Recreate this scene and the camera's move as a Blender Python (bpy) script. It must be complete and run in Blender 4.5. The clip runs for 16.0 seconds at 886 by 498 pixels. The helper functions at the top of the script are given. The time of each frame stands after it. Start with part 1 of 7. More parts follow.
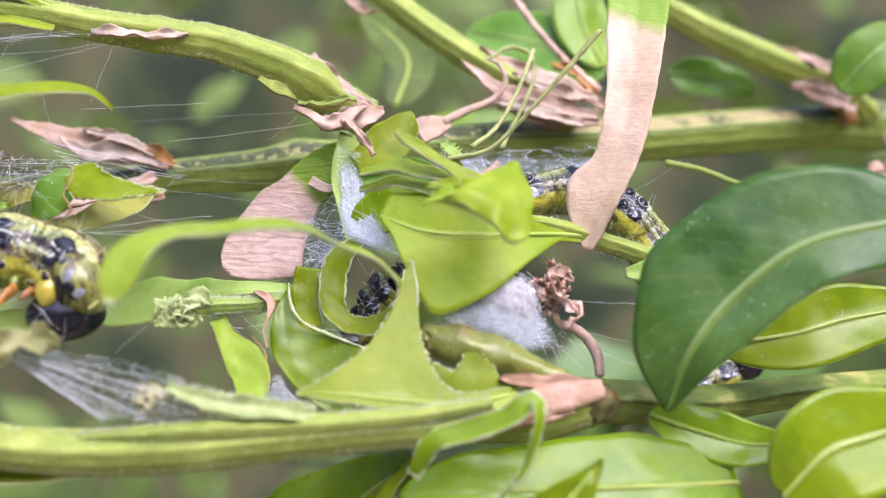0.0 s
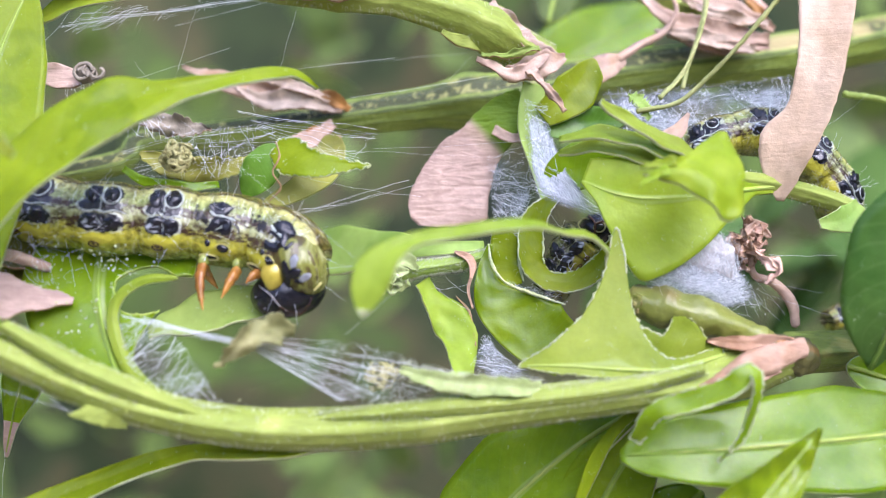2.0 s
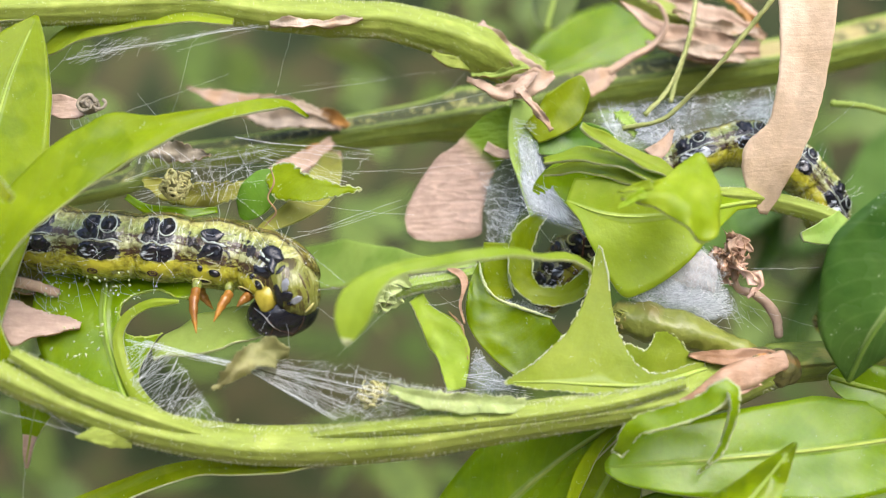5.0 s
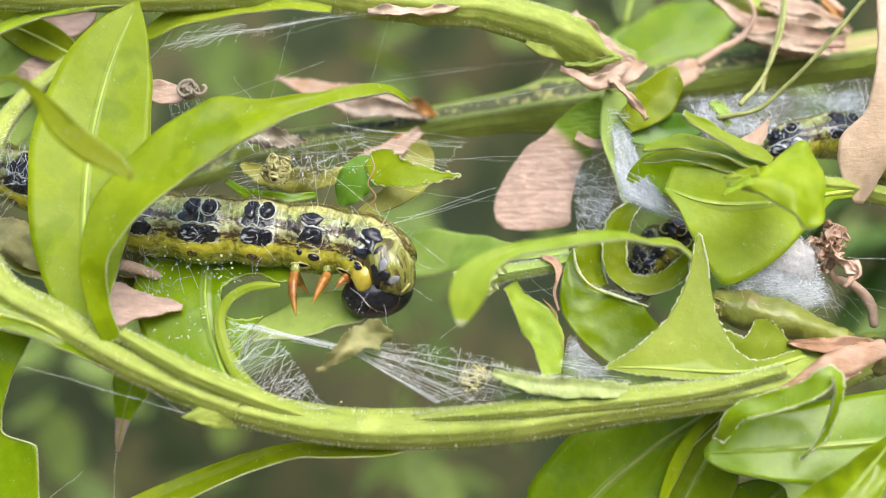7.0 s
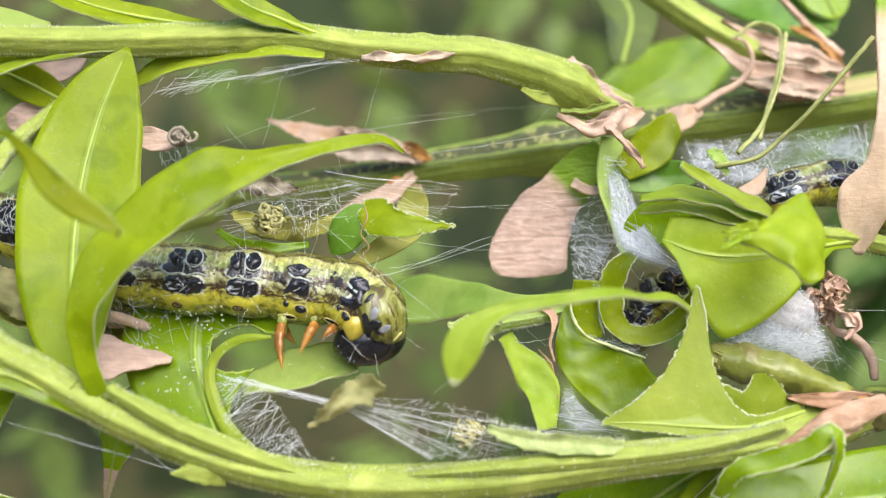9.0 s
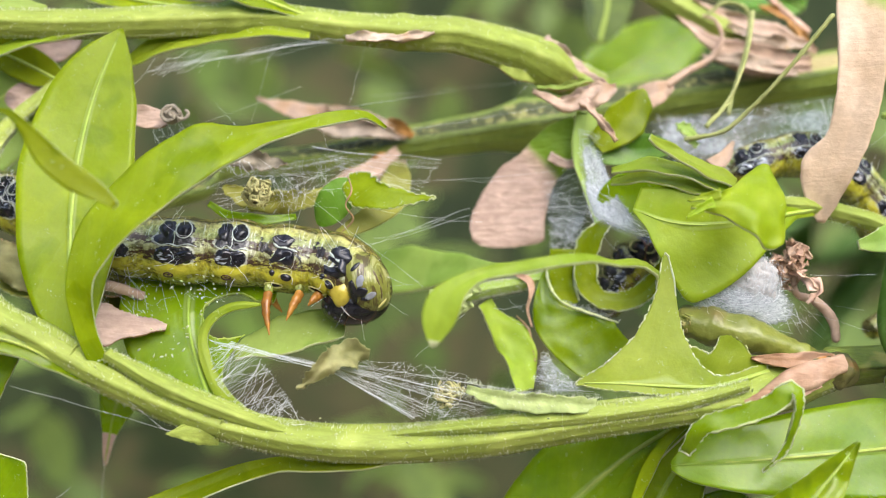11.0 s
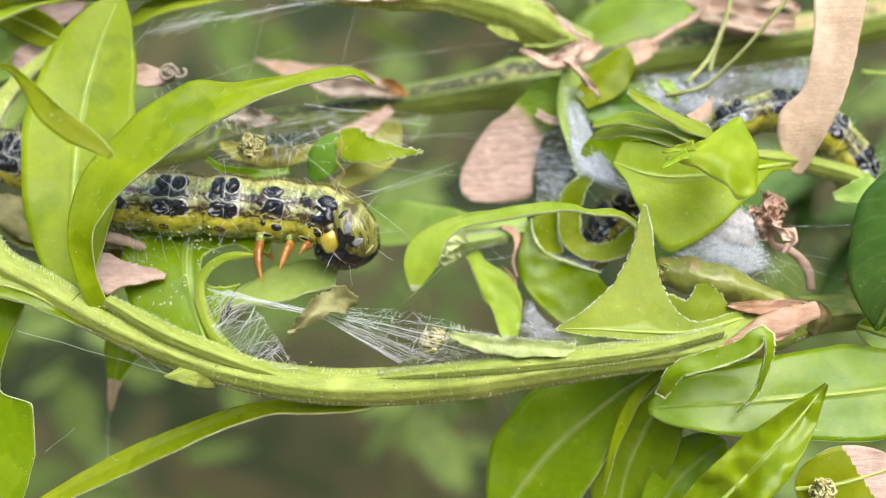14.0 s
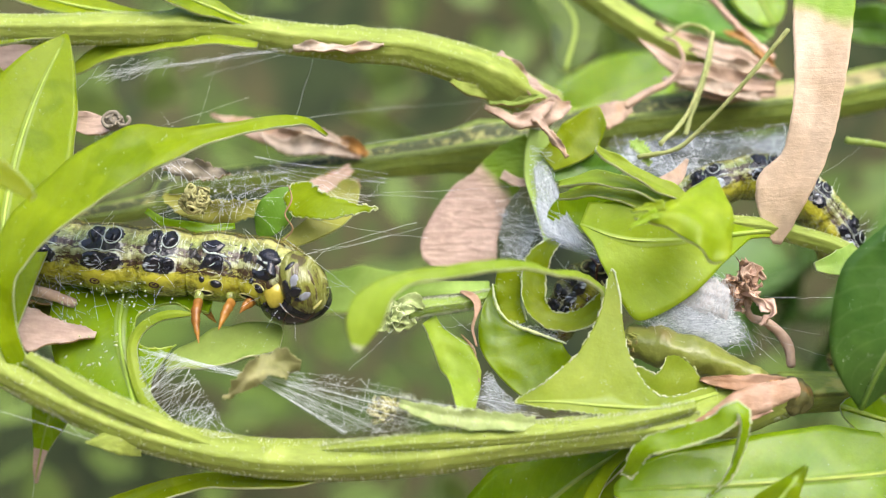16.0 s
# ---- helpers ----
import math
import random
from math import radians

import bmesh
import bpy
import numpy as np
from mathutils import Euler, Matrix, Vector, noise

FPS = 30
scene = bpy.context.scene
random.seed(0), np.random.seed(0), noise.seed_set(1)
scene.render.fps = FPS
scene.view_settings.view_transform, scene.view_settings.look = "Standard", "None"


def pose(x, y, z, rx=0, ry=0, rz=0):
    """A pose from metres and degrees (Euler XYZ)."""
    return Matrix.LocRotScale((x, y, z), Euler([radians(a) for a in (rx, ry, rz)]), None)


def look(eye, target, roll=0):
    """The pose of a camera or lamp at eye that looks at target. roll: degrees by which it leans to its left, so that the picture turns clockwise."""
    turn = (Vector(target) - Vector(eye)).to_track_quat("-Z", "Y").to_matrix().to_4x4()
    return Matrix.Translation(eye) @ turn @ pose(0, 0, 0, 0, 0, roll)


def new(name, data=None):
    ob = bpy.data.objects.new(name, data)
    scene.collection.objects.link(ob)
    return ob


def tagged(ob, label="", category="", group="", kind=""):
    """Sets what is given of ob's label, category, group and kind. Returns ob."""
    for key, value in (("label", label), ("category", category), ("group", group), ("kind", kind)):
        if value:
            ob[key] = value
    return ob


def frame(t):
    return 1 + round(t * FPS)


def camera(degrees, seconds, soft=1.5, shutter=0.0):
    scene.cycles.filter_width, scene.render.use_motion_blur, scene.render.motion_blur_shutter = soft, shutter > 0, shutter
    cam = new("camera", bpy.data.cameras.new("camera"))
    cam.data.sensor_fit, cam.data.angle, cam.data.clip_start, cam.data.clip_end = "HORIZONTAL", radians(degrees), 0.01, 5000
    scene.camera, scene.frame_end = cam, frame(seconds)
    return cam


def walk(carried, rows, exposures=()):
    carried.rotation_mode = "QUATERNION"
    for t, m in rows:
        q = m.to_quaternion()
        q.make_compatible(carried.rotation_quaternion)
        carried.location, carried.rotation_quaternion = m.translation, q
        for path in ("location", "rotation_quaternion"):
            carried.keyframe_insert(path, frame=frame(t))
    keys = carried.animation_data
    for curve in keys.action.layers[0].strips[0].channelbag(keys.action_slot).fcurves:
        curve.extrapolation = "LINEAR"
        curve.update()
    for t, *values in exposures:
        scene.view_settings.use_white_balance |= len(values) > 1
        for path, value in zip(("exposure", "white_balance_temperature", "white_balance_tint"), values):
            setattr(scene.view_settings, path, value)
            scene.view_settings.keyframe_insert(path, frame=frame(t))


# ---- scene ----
cam = camera(40, 16.0, soft=1.05)
cam.data.dof.use_dof = True
cam.data.dof.focus_distance = 0.079
cam.data.dof.aperture_fstop = 25.0
PATH = [
    (0.0, look((0.01347, -0.08018, -0.01324), (0.01854, -0.00205, 0.00321), 2.35)),
    (0.5, look((0.01094, -0.08566, -0.01417), (0.01602, -0.00744, 0.00180), 1.97)),
    (1.0, look((0.00883, -0.08532, -0.01391), (0.01309, -0.00657, -0.00046), 1.64)),
    (1.5, look((0.00279, -0.08440, -0.00932), (0.00794, -0.00508, -0.00027), 1.17)),
    (2.0, look((0.00208, -0.08287, -0.00221), (0.00587, -0.00298, -0.00033), 0.43)),
    (2.5, look((0.00217, -0.08321, 0.00001), (0.00765, -0.00340, -0.00022), -0.27)),
    (3.0, look((0.00404, -0.08659, 0.00143), (0.00726, -0.00666, 0.00144), -0.79)),
    (5.3, look((0.00580, -0.08551, 0.00155), (0.00633, -0.00552, 0.00068), -0.51)),
    (5.5, look((0.00523, -0.08536, 0.00149), (0.00619, -0.00537, 0.00057), -0.50)),
    (6.0, look((0.00475, -0.08501, 0.00001), (0.00517, -0.00501, -0.00068), -0.13)),
    (6.5, look((0.00108, -0.08497, 0.00109), (0.00150, -0.00498, 0.00042), -0.21)),
    (7.0, look((0.00000, -0.08616, -0.00000), (-0.00003, -0.00616, -0.00005), -0.00)),
    (7.5, look((-0.00192, -0.08603, 0.00123), (-0.00231, -0.00604, 0.00177), 0.11)),
    (8.0, look((-0.00239, -0.08497, 0.00132), (-0.00258, -0.00497, 0.00198), 0.15)),
    (8.5, look((-0.00139, -0.08583, 0.00050), (-0.00179, -0.00583, 0.00114), 0.21)),
    (9.0, look((0.00022, -0.08498, 0.00239), (0.00035, -0.00498, 0.00324), 0.11)),
    (11.3, look((0.00116, -0.08990, 0.00155), (0.00158, -0.00991, 0.00061), -0.29)),
    (11.5, look((0.00088, -0.09076, 0.00229), (0.00142, -0.01079, 0.00041), -0.13)),
    (12.0, look((0.00140, -0.09275, 0.00254), (0.00201, -0.01278, 0.00057), -0.59)),
    (12.5, look((0.00066, -0.09283, 0.00248), (0.00045, -0.01285, 0.00040), -0.60)),
    (13.0, look((0.00133, -0.09170, 0.00202), (0.00069, -0.01175, -0.00071), -0.57)),
    (13.5, look((0.00247, -0.09101, 0.00165), (0.00186, -0.01106, -0.00107), -0.60)),
    (14.0, look((0.00385, -0.09198, -0.00001), (0.00254, -0.01201, -0.00195), -0.40)),
    (14.5, look((0.00437, -0.08944, -0.00321), (0.00338, -0.00945, -0.00419), 0.47)),
    (15.0, look((0.00387, -0.08621, -0.00201), (0.00272, -0.00634, 0.00250), 1.17)),
    (15.5, look((0.00648, -0.08579, -0.00450), (0.00577, -0.00593, 0.00016), 1.26)),
    (16.0, look((0.00631, -0.08626, -0.00243), (0.00540, -0.00640, 0.00219), 0.93)),
]

EXPOSURES = [(0.0, 1.24, 5500, 29), (1.0, 1.28, 5150, 26), (2.0, 1.28, 5250, 25), (2.9, 1.12, 5350, 22), (5.3, 1.12, 5950, 12), (6.0, 1.12, 5950, 12),
             (7.5, 1.2, 5950, 12), (9.0, 1.2, 5950, 12), (11.3, 1.1, 5950, 12), (12.3, 1.06, 5950, 12), (13.5, 1.14, 5950, 12), (15.0, 1.2, 5950, 12), (16.0, 1.2, 5950, 12)]
walk(cam, PATH, EXPOSURES)

# ---- world and sun ----
SUN_TILT, SUN_TURN = 42, 160
world = bpy.data.worlds.new("overcast_sky")
scene.world = world
world.use_nodes = True
wn = world.node_tree.nodes
sky = wn.new("ShaderNodeTexSky")
sky.sky_type = "NISHITA"
sky.sun_disc = False
sky.sun_elevation, sky.sun_rotation = radians(SUN_TILT), radians(SUN_TURN)
sky.dust_density = 4.0
world.node_tree.links.new(sky.outputs["Color"], wn["Background"].inputs["Color"])
wn["Background"].inputs["Strength"].default_value = 0.15
sun_data = bpy.data.lights.new("sun", "SUN")
sun_data.energy, sun_data.angle, sun_data.color = 0.95, radians(50), (1.0, 0.95, 0.86)
sun = new("sun", sun_data)
sun.matrix_world = look((0.42, -1.15, 1.10), (0, 0, 0))

# ---- materials ----
MM = 0.001


def material(name):
    m = bpy.data.materials.new(name)
    m.use_nodes = True
    nt = m.node_tree
    return m, nt, nt.nodes["Principled BSDF"]


def add(nt, kind, **values):
    n = nt.nodes.new(kind)
    for key, v in values.items():
        n.inputs[key.replace("_", " ")].default_value = v
    return n


def noise_tex(nt, scale, detail=3.0, rough=0.6, coords="Object"):
    tc = nt.nodes.new("ShaderNodeTexCoord")
    n = add(nt, "ShaderNodeTexNoise", Scale=scale, Detail=detail, Roughness=rough)
    nt.links.new(tc.outputs[coords], n.inputs["Vector"])
    return n


def ramp(nt, source, stops):
    r = nt.nodes.new("ShaderNodeValToRGB")
    e = r.color_ramp.elements
    while len(e) < len(stops):
        e.new(0.5)
    for el, (p, c) in zip(e, stops):
        el.position = p
        el.color = (*c, 1) if len(c) == 3 else c
    nt.links.new(source, r.inputs["Fac"])
    return r


def blend(nt, fac, a, b, mode="MIX"):
    m = nt.nodes.new("ShaderNodeMix")
    m.data_type, m.blend_type = "RGBA", mode
    for socket, v in ((m.inputs[0], fac), (m.inputs[6], a), (m.inputs[7], b)):
        if hasattr(v, "links"):
            nt.links.new(v, socket)
        elif isinstance(v, (int, float)):
            socket.default_value = v
        else:
            socket.default_value = (*v, 1)
    return m.outputs[2]


def bump(nt, bsdf, height, strength, distance):
    b = add(nt, "ShaderNodeBump", Strength=strength, Distance=distance)
    nt.links.new(height, b.inputs["Height"])
    nt.links.new(b.outputs["Normal"], bsdf.inputs["Normal"])


def math_node(nt, op, a, b=0.5):
    m = nt.nodes.new("ShaderNodeMath")
    m.operation = op
    for s, v in ((m.inputs[0], a), (m.inputs[1], b)):
        if hasattr(v, "links"):
            nt.links.new(v, s)
        else:
            s.default_value = v
    return m.outputs[0]


def leaf_material(name, light, dark, rough=0.38, glow=0.45, dust=0.8, vein=(0.45, 0.55, 0.2), vein_mix=0.035, spec=0.22):
    """A living leaf: mottled green, pale side veins, dust specks, light shining through."""
    m, nt, bsdf = material(name)
    broad = noise_tex(nt, 160, 3)
    fine = noise_tex(nt, 1500, 4, 0.7)
    info = nt.nodes.new("ShaderNodeObjectInfo")
    col = blend(nt, ramp(nt, broad.outputs[0], [(0.40, (0, 0, 0)), (0.47, (0.55, 0.55, 0.55)), (0.56, (0.6, 0.6, 0.6)), (0.62, (1, 1, 1))]).outputs[0], dark, light)
    grain = ramp(nt, fine.outputs[0], [(0.3, (0.84, 0.84, 0.84)), (0.7, (1.08, 1.08, 1.08))])
    col = blend(nt, 0.6, col, grain.outputs[0], "MULTIPLY")
    hsv = add(nt, "ShaderNodeHueSaturation", Saturation=1.04)
    nt.links.new(math_node(nt, "ADD", math_node(nt, "MULTIPLY", info.outputs["Random"], 0.016), 0.489), hsv.inputs["Hue"])
    nt.links.new(math_node(nt, "ADD", math_node(nt, "MULTIPLY", info.outputs["Random"], 0.22), 0.88), hsv.inputs["Value"])
    nt.links.new(col, hsv.inputs["Color"])
    uv = nt.nodes.new("ShaderNodeUVMap")
    wave = add(nt, "ShaderNodeTexWave", Scale=5.0, Distortion=2.0, Detail=2.0)
    wave.bands_direction = "X"
    nt.links.new(uv.outputs[0], wave.inputs["Vector"])
    veins = ramp(nt, wave.outputs["Fac"], [(0.86, (0, 0, 0)), (1.0, (1, 1, 1))])
    col = blend(nt, math_node(nt, "MULTIPLY", veins.outputs[0], vein_mix), hsv.outputs[0], vein)
    across = nt.nodes.new("ShaderNodeSeparateXYZ")
    nt.links.new(uv.outputs[0], across.inputs[0])
    off = math_node(nt, "ABSOLUTE", math_node(nt, "SUBTRACT", across.outputs["Y"], 0.5))
    groove = ramp(nt, off, [(0.0, (1, 1, 1)), (0.045, (0, 0, 0))])
    band = ramp(nt, off, [(0.0, (0.4, 0.4, 0.4)), (0.012, (0.3, 0.3, 0.3)), (0.02, (1, 1, 1)), (0.03, (1, 1, 1)), (0.042, (0, 0, 0))])
    col = blend(nt, math_node(nt, "MULTIPLY", band.outputs[0], vein_mix * 11), col, vein)
    tc = nt.nodes.new("ShaderNodeTexCoord")
    cell = add(nt, "ShaderNodeTexVoronoi", Scale=1000.0)
    jit = add(nt, "ShaderNodeMixRGB", Fac=0.003)
    nt.links.new(tc.outputs["Object"], jit.inputs[1])
    nt.links.new(fine.outputs["Color"], jit.inputs[2])
    nt.links.new(jit.outputs[0], cell.inputs["Vector"])
    patch = ramp(nt, noise_tex(nt, 420, 2).outputs[0], [(0.39, (0, 0, 0)), (0.54, (1, 1, 1))])
    speck = ramp(nt, cell.outputs["Distance"], [(0.03, (1, 1, 1)), (0.13, (0, 0, 0))])
    specks = math_node(nt, "MULTIPLY", math_node(nt, "MULTIPLY", speck.outputs[0], patch.outputs[0]), dust)
    col = blend(nt, specks, col, (0.72, 0.78, 0.6))
    nt.links.new(col, bsdf.inputs["Base Color"])
    rg = ramp(nt, broad.outputs[0], [(0.3, (rough - 0.1,) * 3), (0.75, (rough + 0.12,) * 3)])
    nt.links.new(rg.outputs[0], bsdf.inputs["Roughness"])
    bsdf.inputs["Specular IOR Level"].default_value = spec
    rise = math_node(nt, "ADD", math_node(nt, "MULTIPLY", fine.outputs[0], 0.5), math_node(nt, "MULTIPLY", wave.outputs["Fac"], 0.02))
    rise = math_node(nt, "ADD", rise, math_node(nt, "MULTIPLY", noise_tex(nt, 330, 2).outputs[0], 0.9))
    rise = math_node(nt, "ADD", rise, math_node(nt, "MULTIPLY", groove.outputs[0], -1.2))
    rise = math_node(nt, "ADD", rise, math_node(nt, "MULTIPLY", noise_tex(nt, 110, 2).outputs[0], 4.0))
    bump(nt, bsdf, rise, 0.4, 0.0002)
    thin = add(nt, "ShaderNodeBsdfTranslucent")
    nt.links.new(blend(nt, 1.0, col, (1.0, 1.0, 0.45), "MULTIPLY"), thin.inputs["Color"])
    mix = nt.nodes.new("ShaderNodeMixShader")
    mix.inputs[0].default_value = glow
    nt.links.new(bsdf.outputs[0], mix.inputs[1])
    nt.links.new(thin.outputs[0], mix.inputs[2])
    nt.links.new(mix.outputs[0], nt.nodes["Material Output"].inputs["Surface"])
    return m


def plain_material(name, light, dark, rough=0.6, scale=900, relief=0.4, spec=0.4, glow=0.0, stretch=None, third=None):
    """A mottled surface with grain: two colours by a broad and a fine noise, and fine relief."""
    m, nt, bsdf = material(name)
    broad, fine = noise_tex(nt, scale * 0.25, 3), noise_tex(nt, scale, 4, 0.7)
    if stretch:
        tc = nt.nodes.new("ShaderNodeTexCoord")
        mp = nt.nodes.new("ShaderNodeMapping")
        mp.inputs["Scale"].default_value = stretch
        nt.links.new(tc.outputs["UV"], mp.inputs["Vector"])
        nt.links.new(mp.outputs[0], fine.inputs["Vector"])
        fine.inputs["Scale"].default_value = 1.0
    col = blend(nt, ramp(nt, broad.outputs[0], [(0.35, (0, 0, 0)), (0.65, (1, 1, 1))]).outputs[0], dark, light)
    grain = ramp(nt, fine.outputs[0], [(0.28, (0.6, 0.6, 0.6)), (0.72, (1.2, 1.2, 1.2))])
    col = blend(nt, 0.75, col, grain.outputs[0], "MULTIPLY")
    if third:
        spots = ramp(nt, noise_tex(nt, scale * 0.5, 2).outputs[0], [(0.56, (0, 0, 0)), (0.66, (1, 1, 1))])
        col = blend(nt, spots.outputs[0], col, third)
    nt.links.new(col, bsdf.inputs["Base Color"])
    bsdf.inputs["Roughness"].default_value = rough
    bsdf.inputs["Specular IOR Level"].default_value = spec
    bump(nt, bsdf, fine.outputs[0], relief, 0.0002)
    if glow:
        thin = add(nt, "ShaderNodeBsdfTranslucent")
        nt.links.new(col, thin.inputs["Color"])
        mix = nt.nodes.new("ShaderNodeMixShader")
        mix.inputs[0].default_value = glow
        nt.links.new(bsdf.outputs[0], mix.inputs[1])
        nt.links.new(thin.outputs[0], mix.inputs[2])
        nt.links.new(mix.outputs[0], nt.nodes["Material Output"].inputs["Surface"])
    return m


YOUNG = leaf_material("young_leaf", (0.33, 0.42, 0.001), (0.215, 0.30, 0.001), rough=0.3, glow=0.45)
MID = leaf_material("mid_leaf", (0.295, 0.455, 0.015), (0.195, 0.335, 0.009), rough=0.22, spec=0.45)
FRESH = leaf_material("glossy_leaf", (0.345, 0.48, 0.017), (0.225, 0.36, 0.011), rough=0.22, spec=0.45)
SOFT = leaf_material("soft_leaf", (0.41, 0.53, 0.045), (0.30, 0.43, 0.024), rough=0.36, glow=0.35)
OLD = leaf_material("old_leaf", (0.14, 0.27, 0.03), (0.08, 0.18, 0.02), rough=0.27, glow=0.15, vein_mix=0.035)
LIT = leaf_material("thin_pale_leaf", (0.385, 0.50, 0.06), (0.29, 0.41, 0.038), rough=0.34, glow=0.4)
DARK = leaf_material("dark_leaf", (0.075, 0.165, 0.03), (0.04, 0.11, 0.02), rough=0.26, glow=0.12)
BROAD = leaf_material("broad_leaf", (0.275, 0.41, 0.018), (0.185, 0.315, 0.011), rough=0.22, spec=0.45)
PALE = leaf_material("pale_leaf_underside", (0.42, 0.55, 0.14), (0.30, 0.44, 0.09), rough=0.5, glow=0.35)
OLIVE = leaf_material("olive_leaf", (0.32, 0.33, 0.06), (0.20, 0.21, 0.035), rough=0.45, glow=0.1)
# Inner hedge leaves: their shade is put into a darker green.
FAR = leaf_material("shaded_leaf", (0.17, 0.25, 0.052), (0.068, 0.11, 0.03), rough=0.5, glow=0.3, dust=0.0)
RIM = plain_material("chewed_rim", (0.62, 0.66, 0.38), (0.45, 0.5, 0.2), 0.7)


def dry_leaf_material(name, light, dark, ripple=0.5, green=0.0):
    """A dead leaf: pinkish tan with fine wavy ridges and darker stains; green: the share of its length still green at the base."""
    m, nt, bsdf = material(name)
    tc = nt.nodes.new("ShaderNodeTexCoord")
    wave = add(nt, "ShaderNodeTexNoise", Scale=1.0, Detail=2.0, Roughness=0.5, Distortion=1.1)
    mp = nt.nodes.new("ShaderNodeMapping")
    mp.inputs["Rotation"].default_value = (0.0, 0.7, 0.0)
    mp.inputs["Scale"].default_value = (480, 900, 2300)
    nt.links.new(tc.outputs["Object"], mp.inputs["Vector"])
    nt.links.new(mp.outputs[0], wave.inputs["Vector"])
    broad, fine = noise_tex(nt, 170, 3), noise_tex(nt, 1400, 4, 0.7)
    col = blend(nt, ramp(nt, broad.outputs[0], [(0.35, (0, 0, 0)), (0.65, (1, 1, 1))]).outputs[0], dark, light)
    lines = ramp(nt, wave.outputs["Fac"], [(0.4, (0.80, 0.76, 0.73)), (0.6, (1.08, 1.07, 1.06))])
    col = blend(nt, ripple, col, lines.outputs[0], "MULTIPLY")
    grain = ramp(nt, fine.outputs[0], [(0.3, (0.8, 0.78, 0.76)), (0.7, (1.12, 1.12, 1.12))])
    col = blend(nt, 0.7, col, grain.outputs[0], "MULTIPLY")
    if green:
        uv = nt.nodes.new("ShaderNodeUVMap")
        sep = nt.nodes.new("ShaderNodeSeparateXYZ")
        nt.links.new(uv.outputs[0], sep.inputs[0])
        wide = math_node(nt, "ABSOLUTE", math_node(nt, "SUBTRACT", sep.outputs["Y"], 0.5))
        place = math_node(nt, "SUBTRACT", sep.outputs["X"], math_node(nt, "MULTIPLY", wide, 0.44))
        place = math_node(nt, "ADD", place, math_node(nt, "MULTIPLY", math_node(nt, "SUBTRACT", broad.outputs[0], 0.5), 0.16))
        living = ramp(nt, place, [(green - 0.025, (1, 1, 1)), (green + 0.025, (0, 0, 0))])
        fading = ramp(nt, place, [(green - 0.02, (1, 1, 1)), (green + 0.09, (0, 0, 0))])
        col = blend(nt, math_node(nt, "MULTIPLY", fading.outputs[0], 0.5), col, (0.45, 0.36, 0.12))
        col = blend(nt, living.outputs[0], col, blend(nt, fine.outputs[0], (0.19, 0.33, 0.012), (0.27, 0.43, 0.018)))
    nt.links.new(col, bsdf.inputs["Base Color"])
    bsdf.inputs["Roughness"].default_value = 0.5
    bsdf.inputs["Specular IOR Level"].default_value = 0.4
    bump(nt, bsdf, math_node(nt, "ADD", math_node(nt, "MULTIPLY", wave.outputs["Fac"], 1.5 * ripple), math_node(nt, "MULTIPLY", fine.outputs[0], 0.5)), 0.6, 0.00025)
    thin = add(nt, "ShaderNodeBsdfTranslucent")
    nt.links.new(col, thin.inputs["Color"])
    mix = nt.nodes.new("ShaderNodeMixShader")
    mix.inputs[0].default_value = 0.2
    nt.links.new(bsdf.outputs[0], mix.inputs[1])
    nt.links.new(thin.outputs[0], mix.inputs[2])
    nt.links.new(mix.outputs[0], nt.nodes["Material Output"].inputs["Surface"])
    return m


TAN = dry_leaf_material("dry_leaf", (0.62, 0.465, 0.37), (0.50, 0.37, 0.285), 0.6)
WITHERED = dry_leaf_material("withered_leaf", (0.62, 0.465, 0.37), (0.50, 0.37, 0.285), 0.8, green=0.34)
STRAW = dry_leaf_material("straw_leaf", (0.70, 0.55, 0.385), (0.57, 0.42, 0.26), 0.2, green=0.13)
SALMON = dry_leaf_material("salmon_bract", (0.62, 0.43, 0.30), (0.42, 0.24, 0.12), 0.5)
KNOT = plain_material("knotty_bark", (0.15, 0.14, 0.04), (0.05, 0.055, 0.015), 0.45, 1100, 0.8, 0.4, third=(0.24, 0.14, 0.03))
PINK = plain_material("dry_bract", (0.66, 0.49, 0.36), (0.47, 0.32, 0.21), 0.55, 800, 1.0, 0.35, 0.2, third=(0.54, 0.36, 0.22))
CREAMY = plain_material("cream_bract", (0.74, 0.62, 0.48), (0.58, 0.44, 0.30), 0.55, 900, 1.0, 0.35, 0.25, third=(0.60, 0.42, 0.25))
TANRIM = plain_material("dry_rim", (0.46, 0.31, 0.16), (0.30, 0.17, 0.07), 0.7)
STEM = plain_material("green_stem", (0.38, 0.45, 0.085), (0.295, 0.37, 0.055), 0.5, 700, 0.6, 0.25, 0.12, stretch=(6, 14, 1), third=(0.41, 0.48, 0.095))
BARK = plain_material("old_green_stem", (0.30, 0.38, 0.05), (0.13, 0.18, 0.025), 0.45, 700, 1.0, 0.35, stretch=(14, 26, 1), third=(0.44, 0.40, 0.10))
RUST = plain_material("rusty_bud", (0.55, 0.26, 0.05), (0.30, 0.16, 0.05), 0.6, 700, 0.5)
FUZZ = plain_material("stem_hair", (0.82, 0.85, 0.62), (0.7, 0.75, 0.5), 0.6, glow=0.4)
PELLET = plain_material("frass_crumb", (0.62, 0.58, 0.26), (0.40, 0.37, 0.12), 0.8, 1800, 0.8)
FRASS = plain_material("frass", (0.22, 0.21, 0.08), (0.12, 0.12, 0.04), 0.8, 1800, 0.8)
